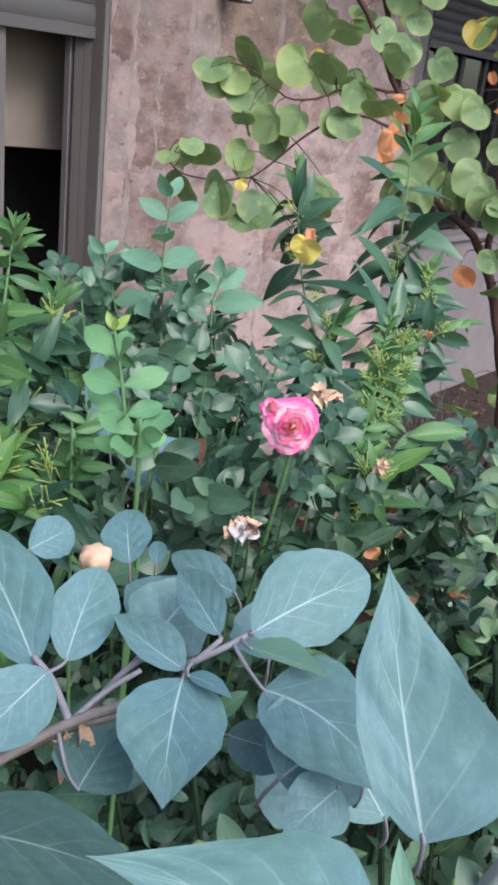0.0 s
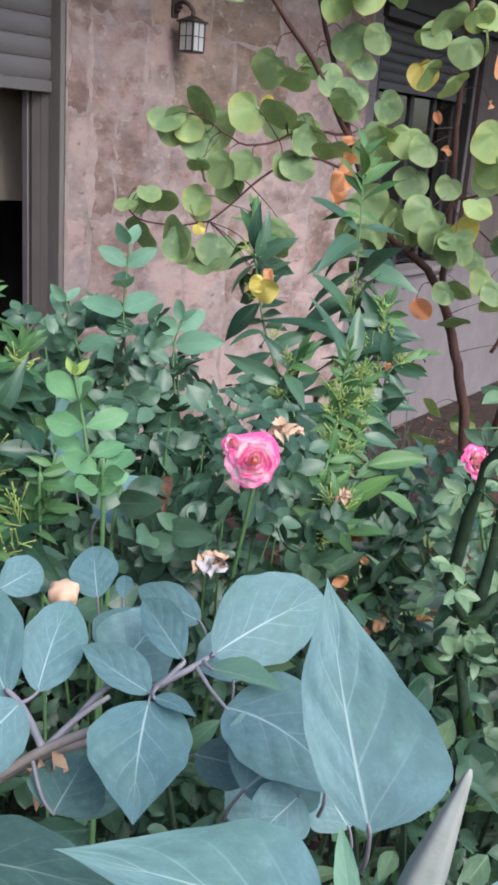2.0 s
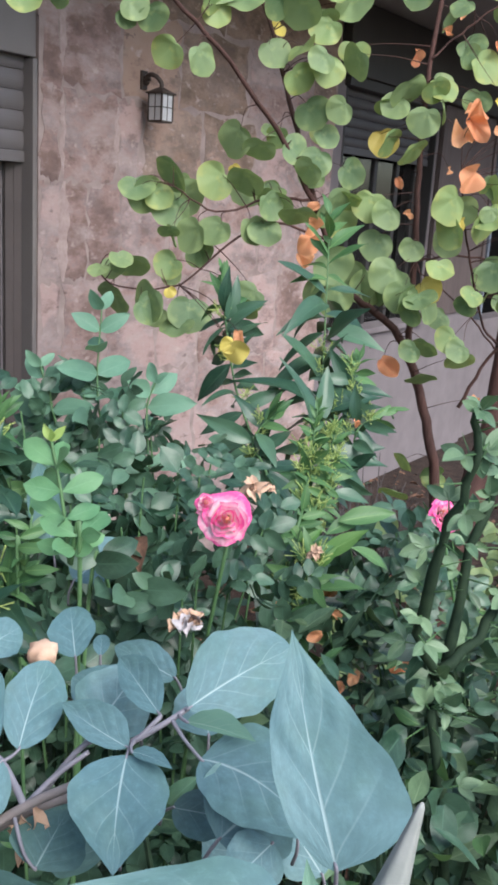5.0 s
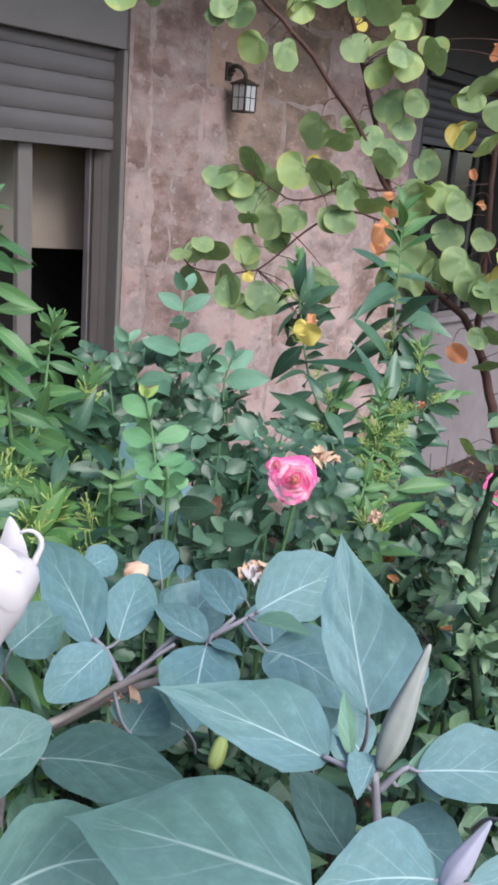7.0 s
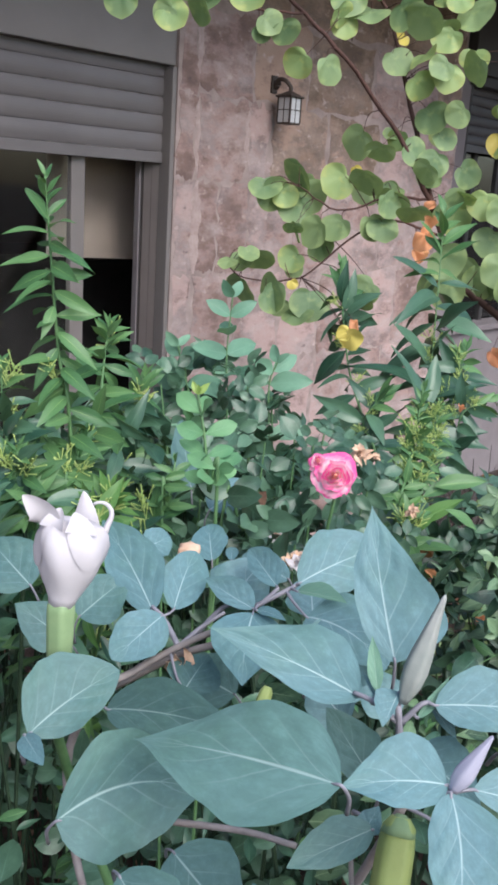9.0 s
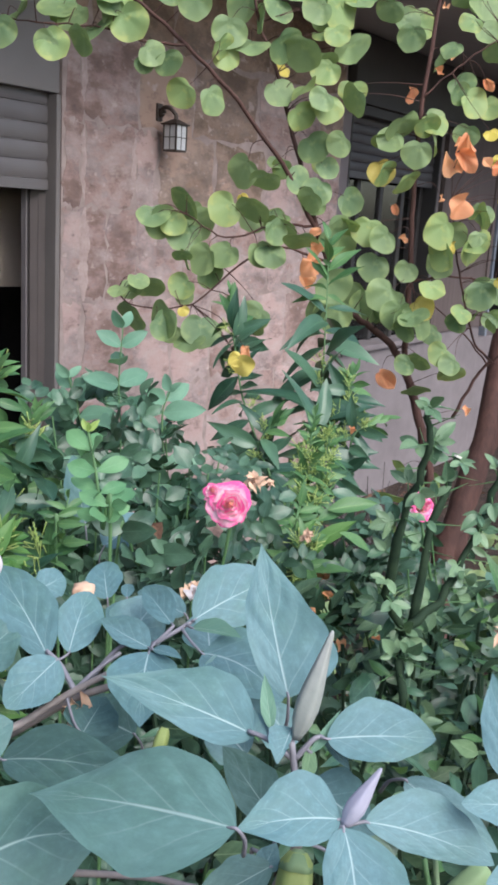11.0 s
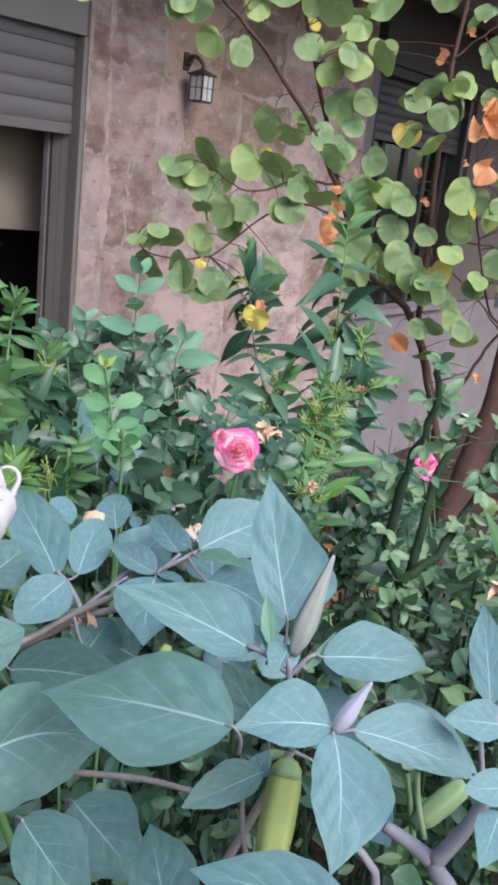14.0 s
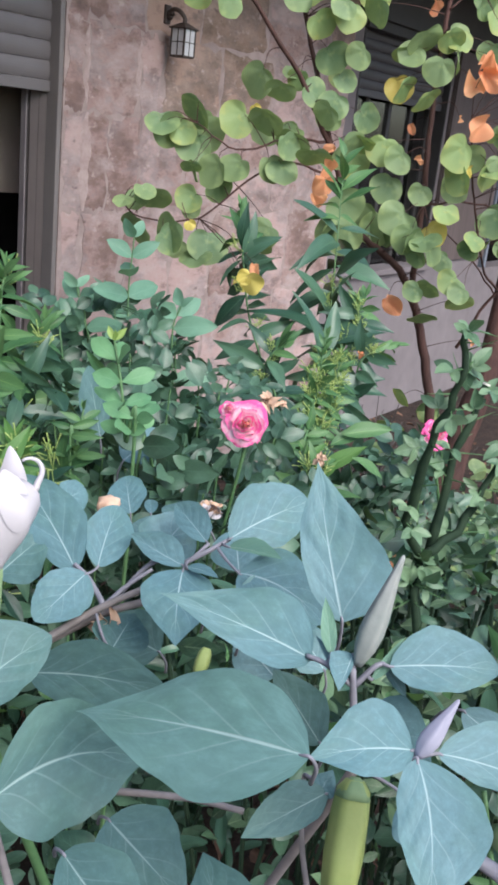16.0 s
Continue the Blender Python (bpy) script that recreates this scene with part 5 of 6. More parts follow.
datura_leaf((0.249, 0.080, 1.156), (0.251, 0.103, 1.175), 0.0026, 0.0037, (-0.67, -0.44, 0.60), point=1.10)
datura_stem(STEM_BROWN, 0.0055, 0.0034, (0.34, 0.30, GROUND - 0.02), (0.33, 0.26, 0.35), (0.30, 0.17, 0.80), (0.248, 0.058, 1.095))
datura_stem(STEM_PURPLE, 0.0034, 0.0022, (0.248, 0.058, 1.095), (0.253, 0.067, 1.126), (0.250, 0.072, 1.164))
datura_stem(STEM_PURPLE, 0.0022, 0.0015, (0.253, 0.070, 1.150), (0.260, 0.062, 1.164), (0.264, 0.058, 1.167))
datura_stem(STEM_PURPLE, 0.0022, 0.0015, (0.252, 0.071, 1.150), (0.244, 0.088, 1.162), (0.241, 0.102, 1.164))
datura_stem(STEM_BROWN, 0.0050, 0.0032, (0.36, 0.32, GROUND - 0.02), (0.30, 0.36, 0.45), (0.28, 0.46, 0.85), (0.270, 0.414, 1.002), (0.309, 0.397, 1.030), (0.341, 0.371, 1.055), (0.355, 0.335, 1.082))
datura_stem(STEM_PURPLE, 0.0026, 0.0017, (0.341, 0.371, 1.055), (0.365, 0.366, 1.069), (0.383, 0.351, 1.086))
datura_stem(STEM_PURPLE, 0.0026, 0.0017, (0.355, 0.387, 1.032), (0.391, 0.361, 1.085), (0.395, 0.325, 1.097), (0.412, 0.310, 1.117))
datura_stem(STEM_PURPLE, 0.0026, 0.0017, (0.395, 0.325, 1.097), (0.416, 0.303, 1.116), (0.440, 0.293, 1.127))
datura_stem(STEM_BROWN, 0.0042, 0.0036, (0.312, 0.432, 0.996), (0.356, 0.387, 1.034), (0.385, 0.353, 1.052), (0.401, 0.324, 1.078))
datura_stem(STEM_PURPLE, 0.003, 0.002, (0.341, 0.371, 1.055), (0.349, 0.400, 1.070), (0.349, 0.419, 1.078))
datura_stem(STEM_PURPLE, 0.0042, 0.0022, (0.32, 0.24, GROUND - 0.02), (0.31, 0.17, 0.6), (0.230, -0.026, 1.006), (0.210, -0.008, 1.091), (0.193, 0.004, 1.158))
datura_stem(STEM_PURPLE, 0.0036, 0.0017, (0.33, 0.20, GROUND - 0.02), (0.33, 0.08, 0.6), (0.303, -0.096, 1.001), (0.284, -0.080, 1.085), (0.274, -0.066, 1.157))
datura_stem(STEM_GREEN, 0.0025, 0.002, (0.276, -0.039, 1.037), (0.283, -0.018, 1.097))
datura_stem(STEM_BROWN, 0.0028, 0.0022, (0.186, 0.227, 1.021), (0.209, 0.164, 1.035), (0.217, 0.121, 1.043))
datura_stem(STEM_BROWN, 0.0022, 0.0016, (0.218, 0.061, 0.998), (0.222, 0.076, 1.041), (0.231, 0.086, 1.084))
datura_stem(STEM_GREEN, 0.005, 0.0045, (0.33, 0.34, 0.6), (0.24, 0.38, 0.9), (0.168, 0.343, 1.081), (0.169, 0.329, 1.123))
datura_stem(STEM_PURPLE, 0.0075, 0.0060, (0.30, 0.05, 0.80), (0.226, -0.080, 1.044), (0.231, -0.067, 1.082))
datura_stem(STEM_PURPLE, 0.0058, 0.0040, (0.231, -0.067, 1.082), (0.232, -0.049, 1.086), (0.228, -0.031, 1.092))
datura_stem(STEM_PURPLE, 0.0058, 0.0040, (0.231, -0.067, 1.082), (0.237, -0.080, 1.112), (0.245, -0.088, 1.137))
datura_stem(CALYX, 0.0022, 0.0018, (0.250, -0.051, 1.080), (0.256, -0.040, 1.100), (0.263, -0.033, 1.116))
petioles()
trumpet((0.175, 0.338, 1.162), (0.0185, 0.0035, 0.074), (-0.62, -0.70, 0.25))
bud((0.252, 0.070, 1.166), (0.268, 0.058, 1.243), 0.0082, BUD_SKIN, "pointed ribbed grey-green flower bud")
turned((0.303, -0.054, 1.097), (-0.027, 0.022, -0.033), [(0, 0.004), (0.005, 0.0075), (0.018, 0.0086), (0.036, 0.0082), (0.046, 0.005)], CALYX, "calyx", datura, 5, 0.08, 18, 0.0, "slanting pale green ribbed calyx")
bud((0.196, 0.000, 1.163), (0.217, -0.010, 1.195), 0.0060, BUD_PURPLE, "small purple flower bud")
bud((0.272, -0.070, 1.164), (0.281, -0.078, 1.189), 0.0058, BUD_PURPLE, "small purple flower bud")
turned((0.231, 0.049, 1.100), Vector((0.202, 0.036, 1.047)) - Vector((0.231, 0.049, 1.100)), [(0, 0.006), (0.006, 0.0105), (0.02, 0.012), (0.045, 0.0125), (0.066, 0.011), (0.072, 0.007)], POD, "seed_pod", datura, 5, 0.08, 20, 0.0, "yellow-green ribbed calyx of a faded flower")
turned((0.288, 0.214, 1.101), (-0.013, -0.002, -0.021), [(0, 0.003), (0.004, 0.005), (0.012, 0.0058), (0.018, 0.0052), (0.022, 0.003)], POD, "seed_pod", datura, 5, 0.08, 18, 0.0, "short yellow-green ribbed calyx")
turned((0.231, 0.049, 1.102), Vector((0.202, 0.036, 1.047)) - Vector((0.231, 0.049, 1.100)), [(0, 0.003), (0.003, 0.0062), (0.008, 0.0098), (0.013, 0.0116), (0.0135, 0.009)], CALYX, "pod_cap", datura, 5, 0.08, 20, 0.0, "green neck of the calyx")

# ---- roses ----
def rose_bloom(bush, at, along, radius, rng):
    """Many petals furled round a centre, the outer ones opening."""
    heart_ob = turned(Vector(at) - Vector(along).normalized() * radius * 0.95, along, [(0, 0.004), (radius * 0.3, radius * 0.22), (radius * 0.6, radius * 0.2), (radius * 0.7, 0.002)], STEM_GREEN, "bloom", bush, label="pink and cream striped rose in full bloom")
    turned(Vector(at) - Vector(along).normalized() * radius * 0.3, along, [(0, radius * 0.15), (radius * 0.5, radius * 0.17), (radius * 0.85, radius * 0.13), (radius * 1.02, radius * 0.04)], PETAL, "bud_centre", heart_ob, 3, 0.15, 18)
    m = frame_of(at, along, (0, 0, 1))
    for ring, (n, r0, lean, tall) in enumerate(((2, 0.05, -0.02, 0.78), (3, 0.13, -0.10, 0.76), (3, 0.22, 0.00, 0.74), (4, 0.33, 0.10, 0.72), (4, 0.46, 0.25, 0.66), (5, 0.58, 0.45, 0.66), (6, 0.66, 0.70, 0.62), (6, 0.72, 1.0, 0.55))):
        for k in range(n):
            a0 = 2 * math.pi * (k + 0.5 * ring + rng.uniform(-0.3, 0.3)) / n
            half = math.pi / n * rng.uniform(1.15, 1.5)
            lean_k, tall_k, ph = lean * rng.uniform(0.6, 1.4), tall * rng.uniform(0.85, 1.12), rng.uniform(0, 6.28)
            bm = bmesh.new()
            uv = bm.loops.layers.uv.new("UVMap")
            grid, where = [], {}
            for i in range(5):
                v = i / 4
                line = []
                for j in range(-3, 4):
                    s = j / 3
                    open_out = lean_k * v * v
                    r = radius * r0 * (0.55 + 0.45 * v) + radius * 0.35 * open_out + radius * 0.07 * v * math.sin(3.2 * s + ph)
                    h = radius * tall_k * v * (1 - 0.16 * s * s * v) - radius * 0.30 * open_out * v + radius * (0.14 - 0.08 * ring) + radius * 0.05 * v * math.sin(4.1 * s + 2 * ph)
                    ang = a0 + half * s * (0.7 + 0.3 * math.sin(math.pi * v * 0.8))
                    q = bm.verts.new((r * math.cos(ang), h, r * math.sin(ang)))
                    where[q] = (0.5 + s / 2, v)
                    line.append(q)
                grid.append(line)
            for p, q in zip(grid, grid[1:]):
                for j in range(6):
                    f = bm.faces.new((p[j], p[j + 1], q[j + 1], q[j]))
                    for loop in f.loops:
                        loop[uv].uv = where[loop.vert]
            child("petal", mesh_of("petal", bm, PETAL, True), heart_ob, m)
    return heart_ob


def compound(bush, heap, at, along, face, size, kind, rng):
    """A rose leaf: a stalk with five leaflets."""
    along = Vector(along).normalized()
    m = frame_of(at, along, face)
    side, up = m.col[0].xyz, m.col[2].xyz
    for d, s in ((0.35, -1), (0.35, 1), (0.68, -1), (0.68, 1), (0.8, 0)):
        p = Vector(at) + along * size * 1.7 * d - up * size * 0.25 * d * d
        way = along * (0.45 if s else 1.0) + side * s * 0.9 - up * rng.uniform(0.0, 0.3)
        f = up + jitter(rng, 0.35)
        if heap is None:
            put_leaf(kind, bush, p, way, f, size * rng.uniform(0.8, 1.15), rng, "leaflet")
        else:
            heap.add(kind, p, way, f, size * rng.uniform(0.8, 1.15), rng)


def rose_bush(bush, root, seed, kind, size, *tips):
    """Canes from the root to the tips, with leaves along the upper part."""
    rng = random.Random(seed)
    heap = Heap()
    singles = 0
    for tip in tips:
        tip = Vector(tip)
        a = Vector(root) + jitter(rng, 0.08) * Vector((1, 1, 0))
        mid = a.lerp(tip, 0.55) + jitter(rng, 0.06)
        pts = bend([a, mid, tip], 7)
        n = len(pts) - 1
        part("cane", tube(pts, [0.005 - 0.0032 * i / n for i in range(n + 1)], 5), STEM_GREEN, bush)
        for i in range(3, n + 1):
            for _ in range(2 + i % 2):
                p = pts[i] + jitter(rng, 0.03)
                ang = rng.uniform(0, 6.28)
                way = Vector((math.cos(ang), math.sin(ang), rng.uniform(-0.1, 0.7))) + OUT * 0.3
                near = i >= n - 2 and singles < 290
                compound(bush, None if near else heap, p, way, OUT + jitter(rng, 0.75), size * rng.uniform(0.7, 1.2), kind, rng)
                singles += 5 if near else 0
    heap.done("foliage", bush)


# ---- night jasmine ----
def cestrum_shoot(plant, rng, size, kind, flowers, gap, *points):
    """A shoot with long pointed leaves all round it, and clusters of narrow tubular flowers."""
    pts = bend(points, 8)
    n = len(pts) - 1
    part("stem", tube(pts, [0.0055 - 0.004 * i / n for i in range(n + 1)], 6), STEM_GREEN, plant, smooth=True)
    total = sum((b - a).length for a, b in zip(pts, pts[1:]))
    k = max(6, int(total / gap))
    for i in range(k):
        t = 0.06 + 0.94 * i / (k - 1)
        j = min(n - 1, int(t * n))
        p = pts[j].lerp(pts[j + 1], t * n - j)
        d = (pts[j + 1] - pts[j]).normalized()
        ang = i * 2.4 + rng.uniform(-0.4, 0.4)
        s1 = d.orthogonal().normalized()
        radial = s1 * math.cos(ang) + d.cross(s1) * math.sin(ang)
        young = max(0.0, (t - 0.8) / 0.2)
        way = radial * (1 - 0.55 * young) + d * (0.35 + 0.9 * young) - Vector((0, 0, rng.uniform(-0.2, 1.1) * (1 - young))) + jitter(rng, 0.35)
        L = size * rng.uniform(0.75, 1.15) * (1 - 0.62 * young)
        facing = OUT * 0.9 + Vector((0, 0, 0.7 if kind == "cestrum" and size > 0.15 else 0.0)) + jitter(rng, 0.5)
        put_leaf(kind if young < 0.3 or kind == "bright" else "lime", plant, p, way, facing, L, rng)
        if flowers and 0.35 < t < 0.9 and rng.random() < flowers:
            bloom_cluster(plant, p + radial * 0.012 + d * 0.01, (radial * 0.5 + Vector((0, 0, 0.9)) + OUT * 0.3), rng)


BLOSSOM = {}


def bloom_cluster(plant, at, way, rng):
    bm = BLOSSOM.setdefault(plant, bmesh.new())
    way = Vector(way).normalized()
    for _ in range(rng.randint(13, 22)):
        d = (way + jitter(rng, 1.1)).normalized()
        L = rng.uniform(0.016, 0.030)
        p = Vector(at) + way * rng.uniform(0, 0.03) + jitter(rng, 0.008)
        tube([p, p + d * L * 0.6, p + d * L], [0.0006, 0.0009, 0.0014], 4, bm)



def faded_bloom(parent, at, radius, material, label):
    """Crumpled petals hanging round a dry centre."""
    rng = random.Random(int(radius * 1e4))
    core = turned(Vector(at) - Vector((0, 0, radius * 0.4)), (-0.4, -0.2, 0.8), [(0, radius * 0.1), (radius * 0.3, radius * 0.3), (radius * 0.6, radius * 0.15)], DRY, "faded_bloom", parent, label=label)
    for _ in range(12):
        way = OUT * 0.4 + jitter(rng, 1.0)
        me = leaf_mesh("petal", radius * rng.uniform(0.8, 1.4), radius * (rng.uniform(0.7, 1.1) if material is WHITE_PETAL else rng.uniform(0.4, 0.8)), lance, FADED if material is WHITE_PETAL and rng.random() < 0.35 else material, 6, 3, rng.uniform(0.2, 1.0), rng.uniform(-0.3, 0.8), 0.22, 0, rng, 0.2, rng.uniform(-1, 1))
        child("petal", me, core, frame_of(Vector(at) + jitter(rng, radius * 0.2), way, OUT + jitter(rng, 0.6)))


def leafy_shoot(plant, rng, kind, size, gap, *points):
    """A stem with leaves in loose whorls."""
    pts = bend(points, 8)
    n = len(pts) - 1
    part("stem", tube(pts, [0.0030 - 0.0014 * i / n for i in range(n + 1)], 6), STEM_GREEN, plant, smooth=True)
    top = pts[n // 3:]
    total = sum((b - a).length for a, b in zip(top, top[1:]))
    k = max(3, int(total / gap))
    for i in range(k + 1):
        t = i / k * (len(top) - 1)
        j = min(len(top) - 2, int(t))
        p = top[j].lerp(top[j + 1], t - j)
        for s in range(3 if kind == "spoon" else 2):
            ang = i * 1.3 + s * (2.1 if kind == "spoon" else 3.1) + rng.uniform(-0.4, 0.4)
            young = i / k
            way = Vector((math.cos(ang), math.sin(ang), (0.4 if kind == "spoon" else 0.25) + 3.0 * max(0, young - 0.75)))
            put_leaf("tip" if kind == "spoon" and i == k else kind, plant, p, way, Vector((-0.78, -0.52, 0.42)) + jitter(rng, 0.35), size * rng.uniform(0.75, 1.2) * (1 - 2.4 * max(0, young - 0.8)), rng)


def thorn_stem(cut, *points):
    pts = bend(points, 4, 0.005, R_TH)
    n = len(pts) - 1
    stem = part("stem", tube(pts, [(0.0080 - 0.0028 * i / n) * R_TH.uniform(0.75, 1.15) for i in range(n + 1)], 8), STEM_DARK, thorn, smooth=True)
    if cut:
        d = (pts[-1] - pts[-2]).normalized()
        child("cut_end", mesh_of("cut_end", tube([pts[-1] - d * 0.001, pts[-1] + d * 0.002], 0.0062, 8), CUT_WOOD), stem, None, "pale pruned cut")
    for i in range(3, n + 1):
        d = (pts[i] - pts[i - 1]).normalized()
        way = (jitter(R_TH, 1.0) * Vector((1, 1, 0.35)) + Vector((0.25, -0.4, 0.1))).normalized()
        p = pts[i]
        child("thorn", mesh_of("thorn", tube([p, p + way * R_TH.uniform(0.03, 0.065)], [0.0016, 0.0003], 4), STEM_GREEN), stem)
        for _ in range(1):
            out = (jitter(R_TH, 1.0) + OUT * 0.5 + Vector((0, 0, 0.2))).normalized()
            q = p + out * 0.022
            part("petiole", tube([p, q], 0.0009, 4), STEM_GREEN, thorn)
            face = OUT + jitter(R_TH, 0.5)
            side = out.cross(face).normalized()
            for s, L in ((0, 0.032), (-0.9, 0.026), (0.9, 0.026)):
                put_leaf("trifoliate", thorn, q, out * (1 if s == 0 else 0.6) + side * s, face + jitter(R_TH, 0.2), L * R_TH.uniform(0.8, 1.2), R_TH)


rose_a = empty("rose_bush", (1.15, 0.95, GROUND), "rose bush with dark blue-green leaflets and a pink bloom", "rose bush")
rose_bush(rose_a, (1.15, 0.95, GROUND - 0.02), 21, "rose", 0.043,
          (1.135, 1.256, 1.060),
          (1.242, 1.292, 1.084),
          (1.280, 1.237, 1.088),
          (1.285, 1.136, 1.082),
          (1.309, 1.083, 1.044),
          (1.295, 1.000, 1.018),
          (1.365, 0.970, 0.977),
          (1.175, 1.091, 1.032),
          (1.137, 0.948, 0.997),
          (1.124, 0.862, 0.970),
          (1.028, 0.900, 0.945),
          (1.124, 0.741, 0.904),
          (1.231, 0.897, 0.989),
          (1.248, 0.760, 0.945),
          (1.091, 0.683, 0.874),
          (1.249, 0.704, 0.825),
          (1.014, 0.816, 0.915),
          (1.016, 0.731, 0.939),
          (1.003, 1.138, 0.982),
          (1.361, 0.755, 0.896),
          (1.023, 1.010, 0.968),
          (0.992, 0.740, 0.880))
part("cane", tube(bend([(1.15, 0.95, GROUND), (1.02, 0.74, 0.6), (0.996, 0.663, 1.008)], 6), 0.0032, 6), STEM_GREEN, rose_a, smooth=True)
rose_bloom(rose_a, (0.981, 0.660, 1.032), (-0.80, -0.50, 0.33), 0.0365, random.Random(8))
rose_bloom(rose_a, (0.976, 0.693, 1.050), (-0.70, -0.30, 0.65), 0.016, random.Random(9))
rose_b = empty("rose_bush", (1.75, 0.45, GROUND), "rose bush beside the redbud trunk, one pink bloom", "rose bush")
rose_bush(rose_b, (1.75, 0.45, GROUND - 0.02), 22, "rose", 0.043,
          (1.432, 0.789, 0.798),
          (1.577, 0.770, 0.822),
          (1.516, 0.675, 0.818),
          (1.592, 0.667, 0.846),
          (1.533, 0.583, 0.873),
          (1.519, 0.525, 0.904),
          (1.443, 0.669, 0.773),
          (1.433, 0.594, 0.777),
          (1.362, 0.695, 0.769),
          (1.388, 0.505, 0.841))
part("cane", tube(bend([(1.75, 0.45, GROUND), (1.55, 0.46, 0.5), (1.439, 0.513, 0.939)], 6), 0.0032, 6), STEM_GREEN, rose_b, smooth=True)
rose_bloom(rose_b, (1.426, 0.506, 0.965), (-0.35, -0.75, 0.55), 0.028, random.Random(10))
faded_bloom(rose_a, (1.201, 0.764, 1.006), 0.021, FADED, "withered peach-brown rose")
faded_bloom(rose_a, (1.260, 0.763, 0.991), 0.010, FADED, "withered peach-brown rose")
faded_bloom(rose_a, (0.943, 0.686, 0.885), 0.025, WHITE_PETAL, "ragged white flower past its bloom")
faded_bloom(rose_a, (0.946, 0.745, 0.905), 0.012, WHITE_PETAL, "ragged white flower past its bloom")
turned((0.465, 0.484, 1.070), (-0.15, -0.1, 1.0), [(0, 0.004), (0.007, 0.0095), (0.016, 0.0125), (0.023, 0.012), (0.026, 0.007)], FADED, "faded_bloom", datura, 6, 0.13, 24, 0.0, "withered peach-coloured flower")
pale = empty("young_shrub", (1.25, 1.35, GROUND), "young shrub with pale blue-green oval leaves", "shrub")
R_PALE = random.Random(31)
leafy_shoot(pale, R_PALE, "pale", 0.088, 0.042, (1.25, 1.35, GROUND), (1.232, 1.075, 0.776), (1.281, 1.163, 0.928), (1.297, 1.213, 1.090), (1.329, 1.236, 1.243))
leafy_shoot(pale, R_PALE, "pale", 0.088, 0.042, (1.25, 1.35, GROUND), (1.271, 1.023, 0.791), (1.290, 1.062, 0.938), (1.309, 1.092, 1.064), (1.328, 1.089, 1.118))
leafy_shoot(pale, R_PALE, "pale", 0.088, 0.042, (1.25, 1.35, GROUND), (1.196, 1.130, 0.782), (1.205, 1.189, 0.939), (1.238, 1.288, 1.062), (1.240, 1.315, 1.126))
green_shoot = empty("leafy_shoot", (0.62, 0.62, GROUND), "upright shoot with rounded light-green leaves", "shrub")
leafy_shoot(green_shoot, R_PALE, "spoon", 0.042, 0.030, (0.62, 0.62, GROUND), (0.570, 0.545, 1.024), (0.567, 0.556, 1.118), (0.567, 0.568, 1.184), (0.570, 0.586, 1.236))
leafy_shoot(green_shoot, R_PALE, "lime", 0.040, 0.03, (0.62, 0.62, GROUND), (0.682, 0.757, 0.926), (0.700, 0.768, 1.008), (0.718, 0.773, 1.076))
leafy_shoot(green_shoot, R_PALE, "rose", 0.050, 0.03, (0.62, 0.62, GROUND), (0.624, 0.589, 0.973), (0.657, 0.572, 1.040), (0.692, 0.532, 1.067))
jasmine_a = empty("night_jasmine", (1.75, 1.05, GROUND), "night jasmine with long dark leaves and greenish-yellow flowers", "shrub")
R_JAS = random.Random(41)
cestrum_shoot(jasmine_a, R_JAS, 0.185, "cestrum", 0.16, 0.024, (1.75, 1.05, GROUND), (1.72, 1.05, 0.2), (1.872, 1.042, 0.759), (2.107, 1.158, 0.963), (2.244, 1.241, 1.188), (2.341, 1.309, 1.448))
cestrum_shoot(jasmine_a, R_JAS, 0.125, "cestrum", 0.15, 0.031, (1.75, 1.05, GROUND), (1.72, 1.05, 0.2), (1.747, 0.996, 0.659), (1.904, 1.213, 0.833), (1.981, 1.350, 0.978), (1.993, 1.398, 1.123), (2.019, 1.429, 1.172), (2.067, 1.483, 1.283))
cestrum_shoot(jasmine_a, R_JAS, 0.060, "lime", 0.10, 0.013, (1.75, 1.05, GROUND), (1.72, 1.05, 0.2), (1.503, 0.856, 0.770), (1.581, 0.878, 0.868), (1.646, 0.910, 0.947), (1.674, 0.917, 1.054))
cestrum_shoot(jasmine_a, R_JAS, 0.055, "lime", 0.10, 0.015, (1.75, 1.05, GROUND), (1.72, 1.05, 0.2), (1.561, 0.864, 0.776), (1.640, 0.877, 0.855), (1.713, 0.898, 0.937), (1.733, 0.903, 1.010))
cestrum_shoot(jasmine_a, R_JAS, 0.110, "cestrum", 0.30, 0.040, (1.75, 1.05, GROUND), (1.72, 1.05, 0.2), (1.789, 0.966, 0.727), (2.033, 1.016, 0.820), (2.067, 1.012, 0.920), (2.170, 0.970, 0.957))
cestrum_shoot(jasmine_a, R_JAS, 0.100, "lime", 0.50, 0.040, (1.75, 1.05, GROUND), (1.72, 1.05, 0.2), (1.370, 0.741, 0.694), (1.349, 0.727, 0.797), (1.366, 0.730, 0.857))
cestrum_shoot(jasmine_a, R_JAS, 0.130, "cestrum", 0.20, 0.033, (1.75, 1.05, GROUND), (1.72, 1.05, 0.2), (1.739, 1.066, 0.785), (1.820, 1.177, 0.886), (1.866, 1.148, 0.970))
cestrum_shoot(jasmine_a, R_JAS, 0.130, "cestrum", 0.50, 0.033, (1.75, 1.05, GROUND), (1.72, 1.05, 0.2), (1.997, 1.061, 0.802), (2.150, 1.096, 0.968), (2.185, 1.091, 1.073))
jasmine_b = empty("night_jasmine", (0.85, 1.15, GROUND), "tall night jasmine in front of the window, yellow-green flowers", "shrub")
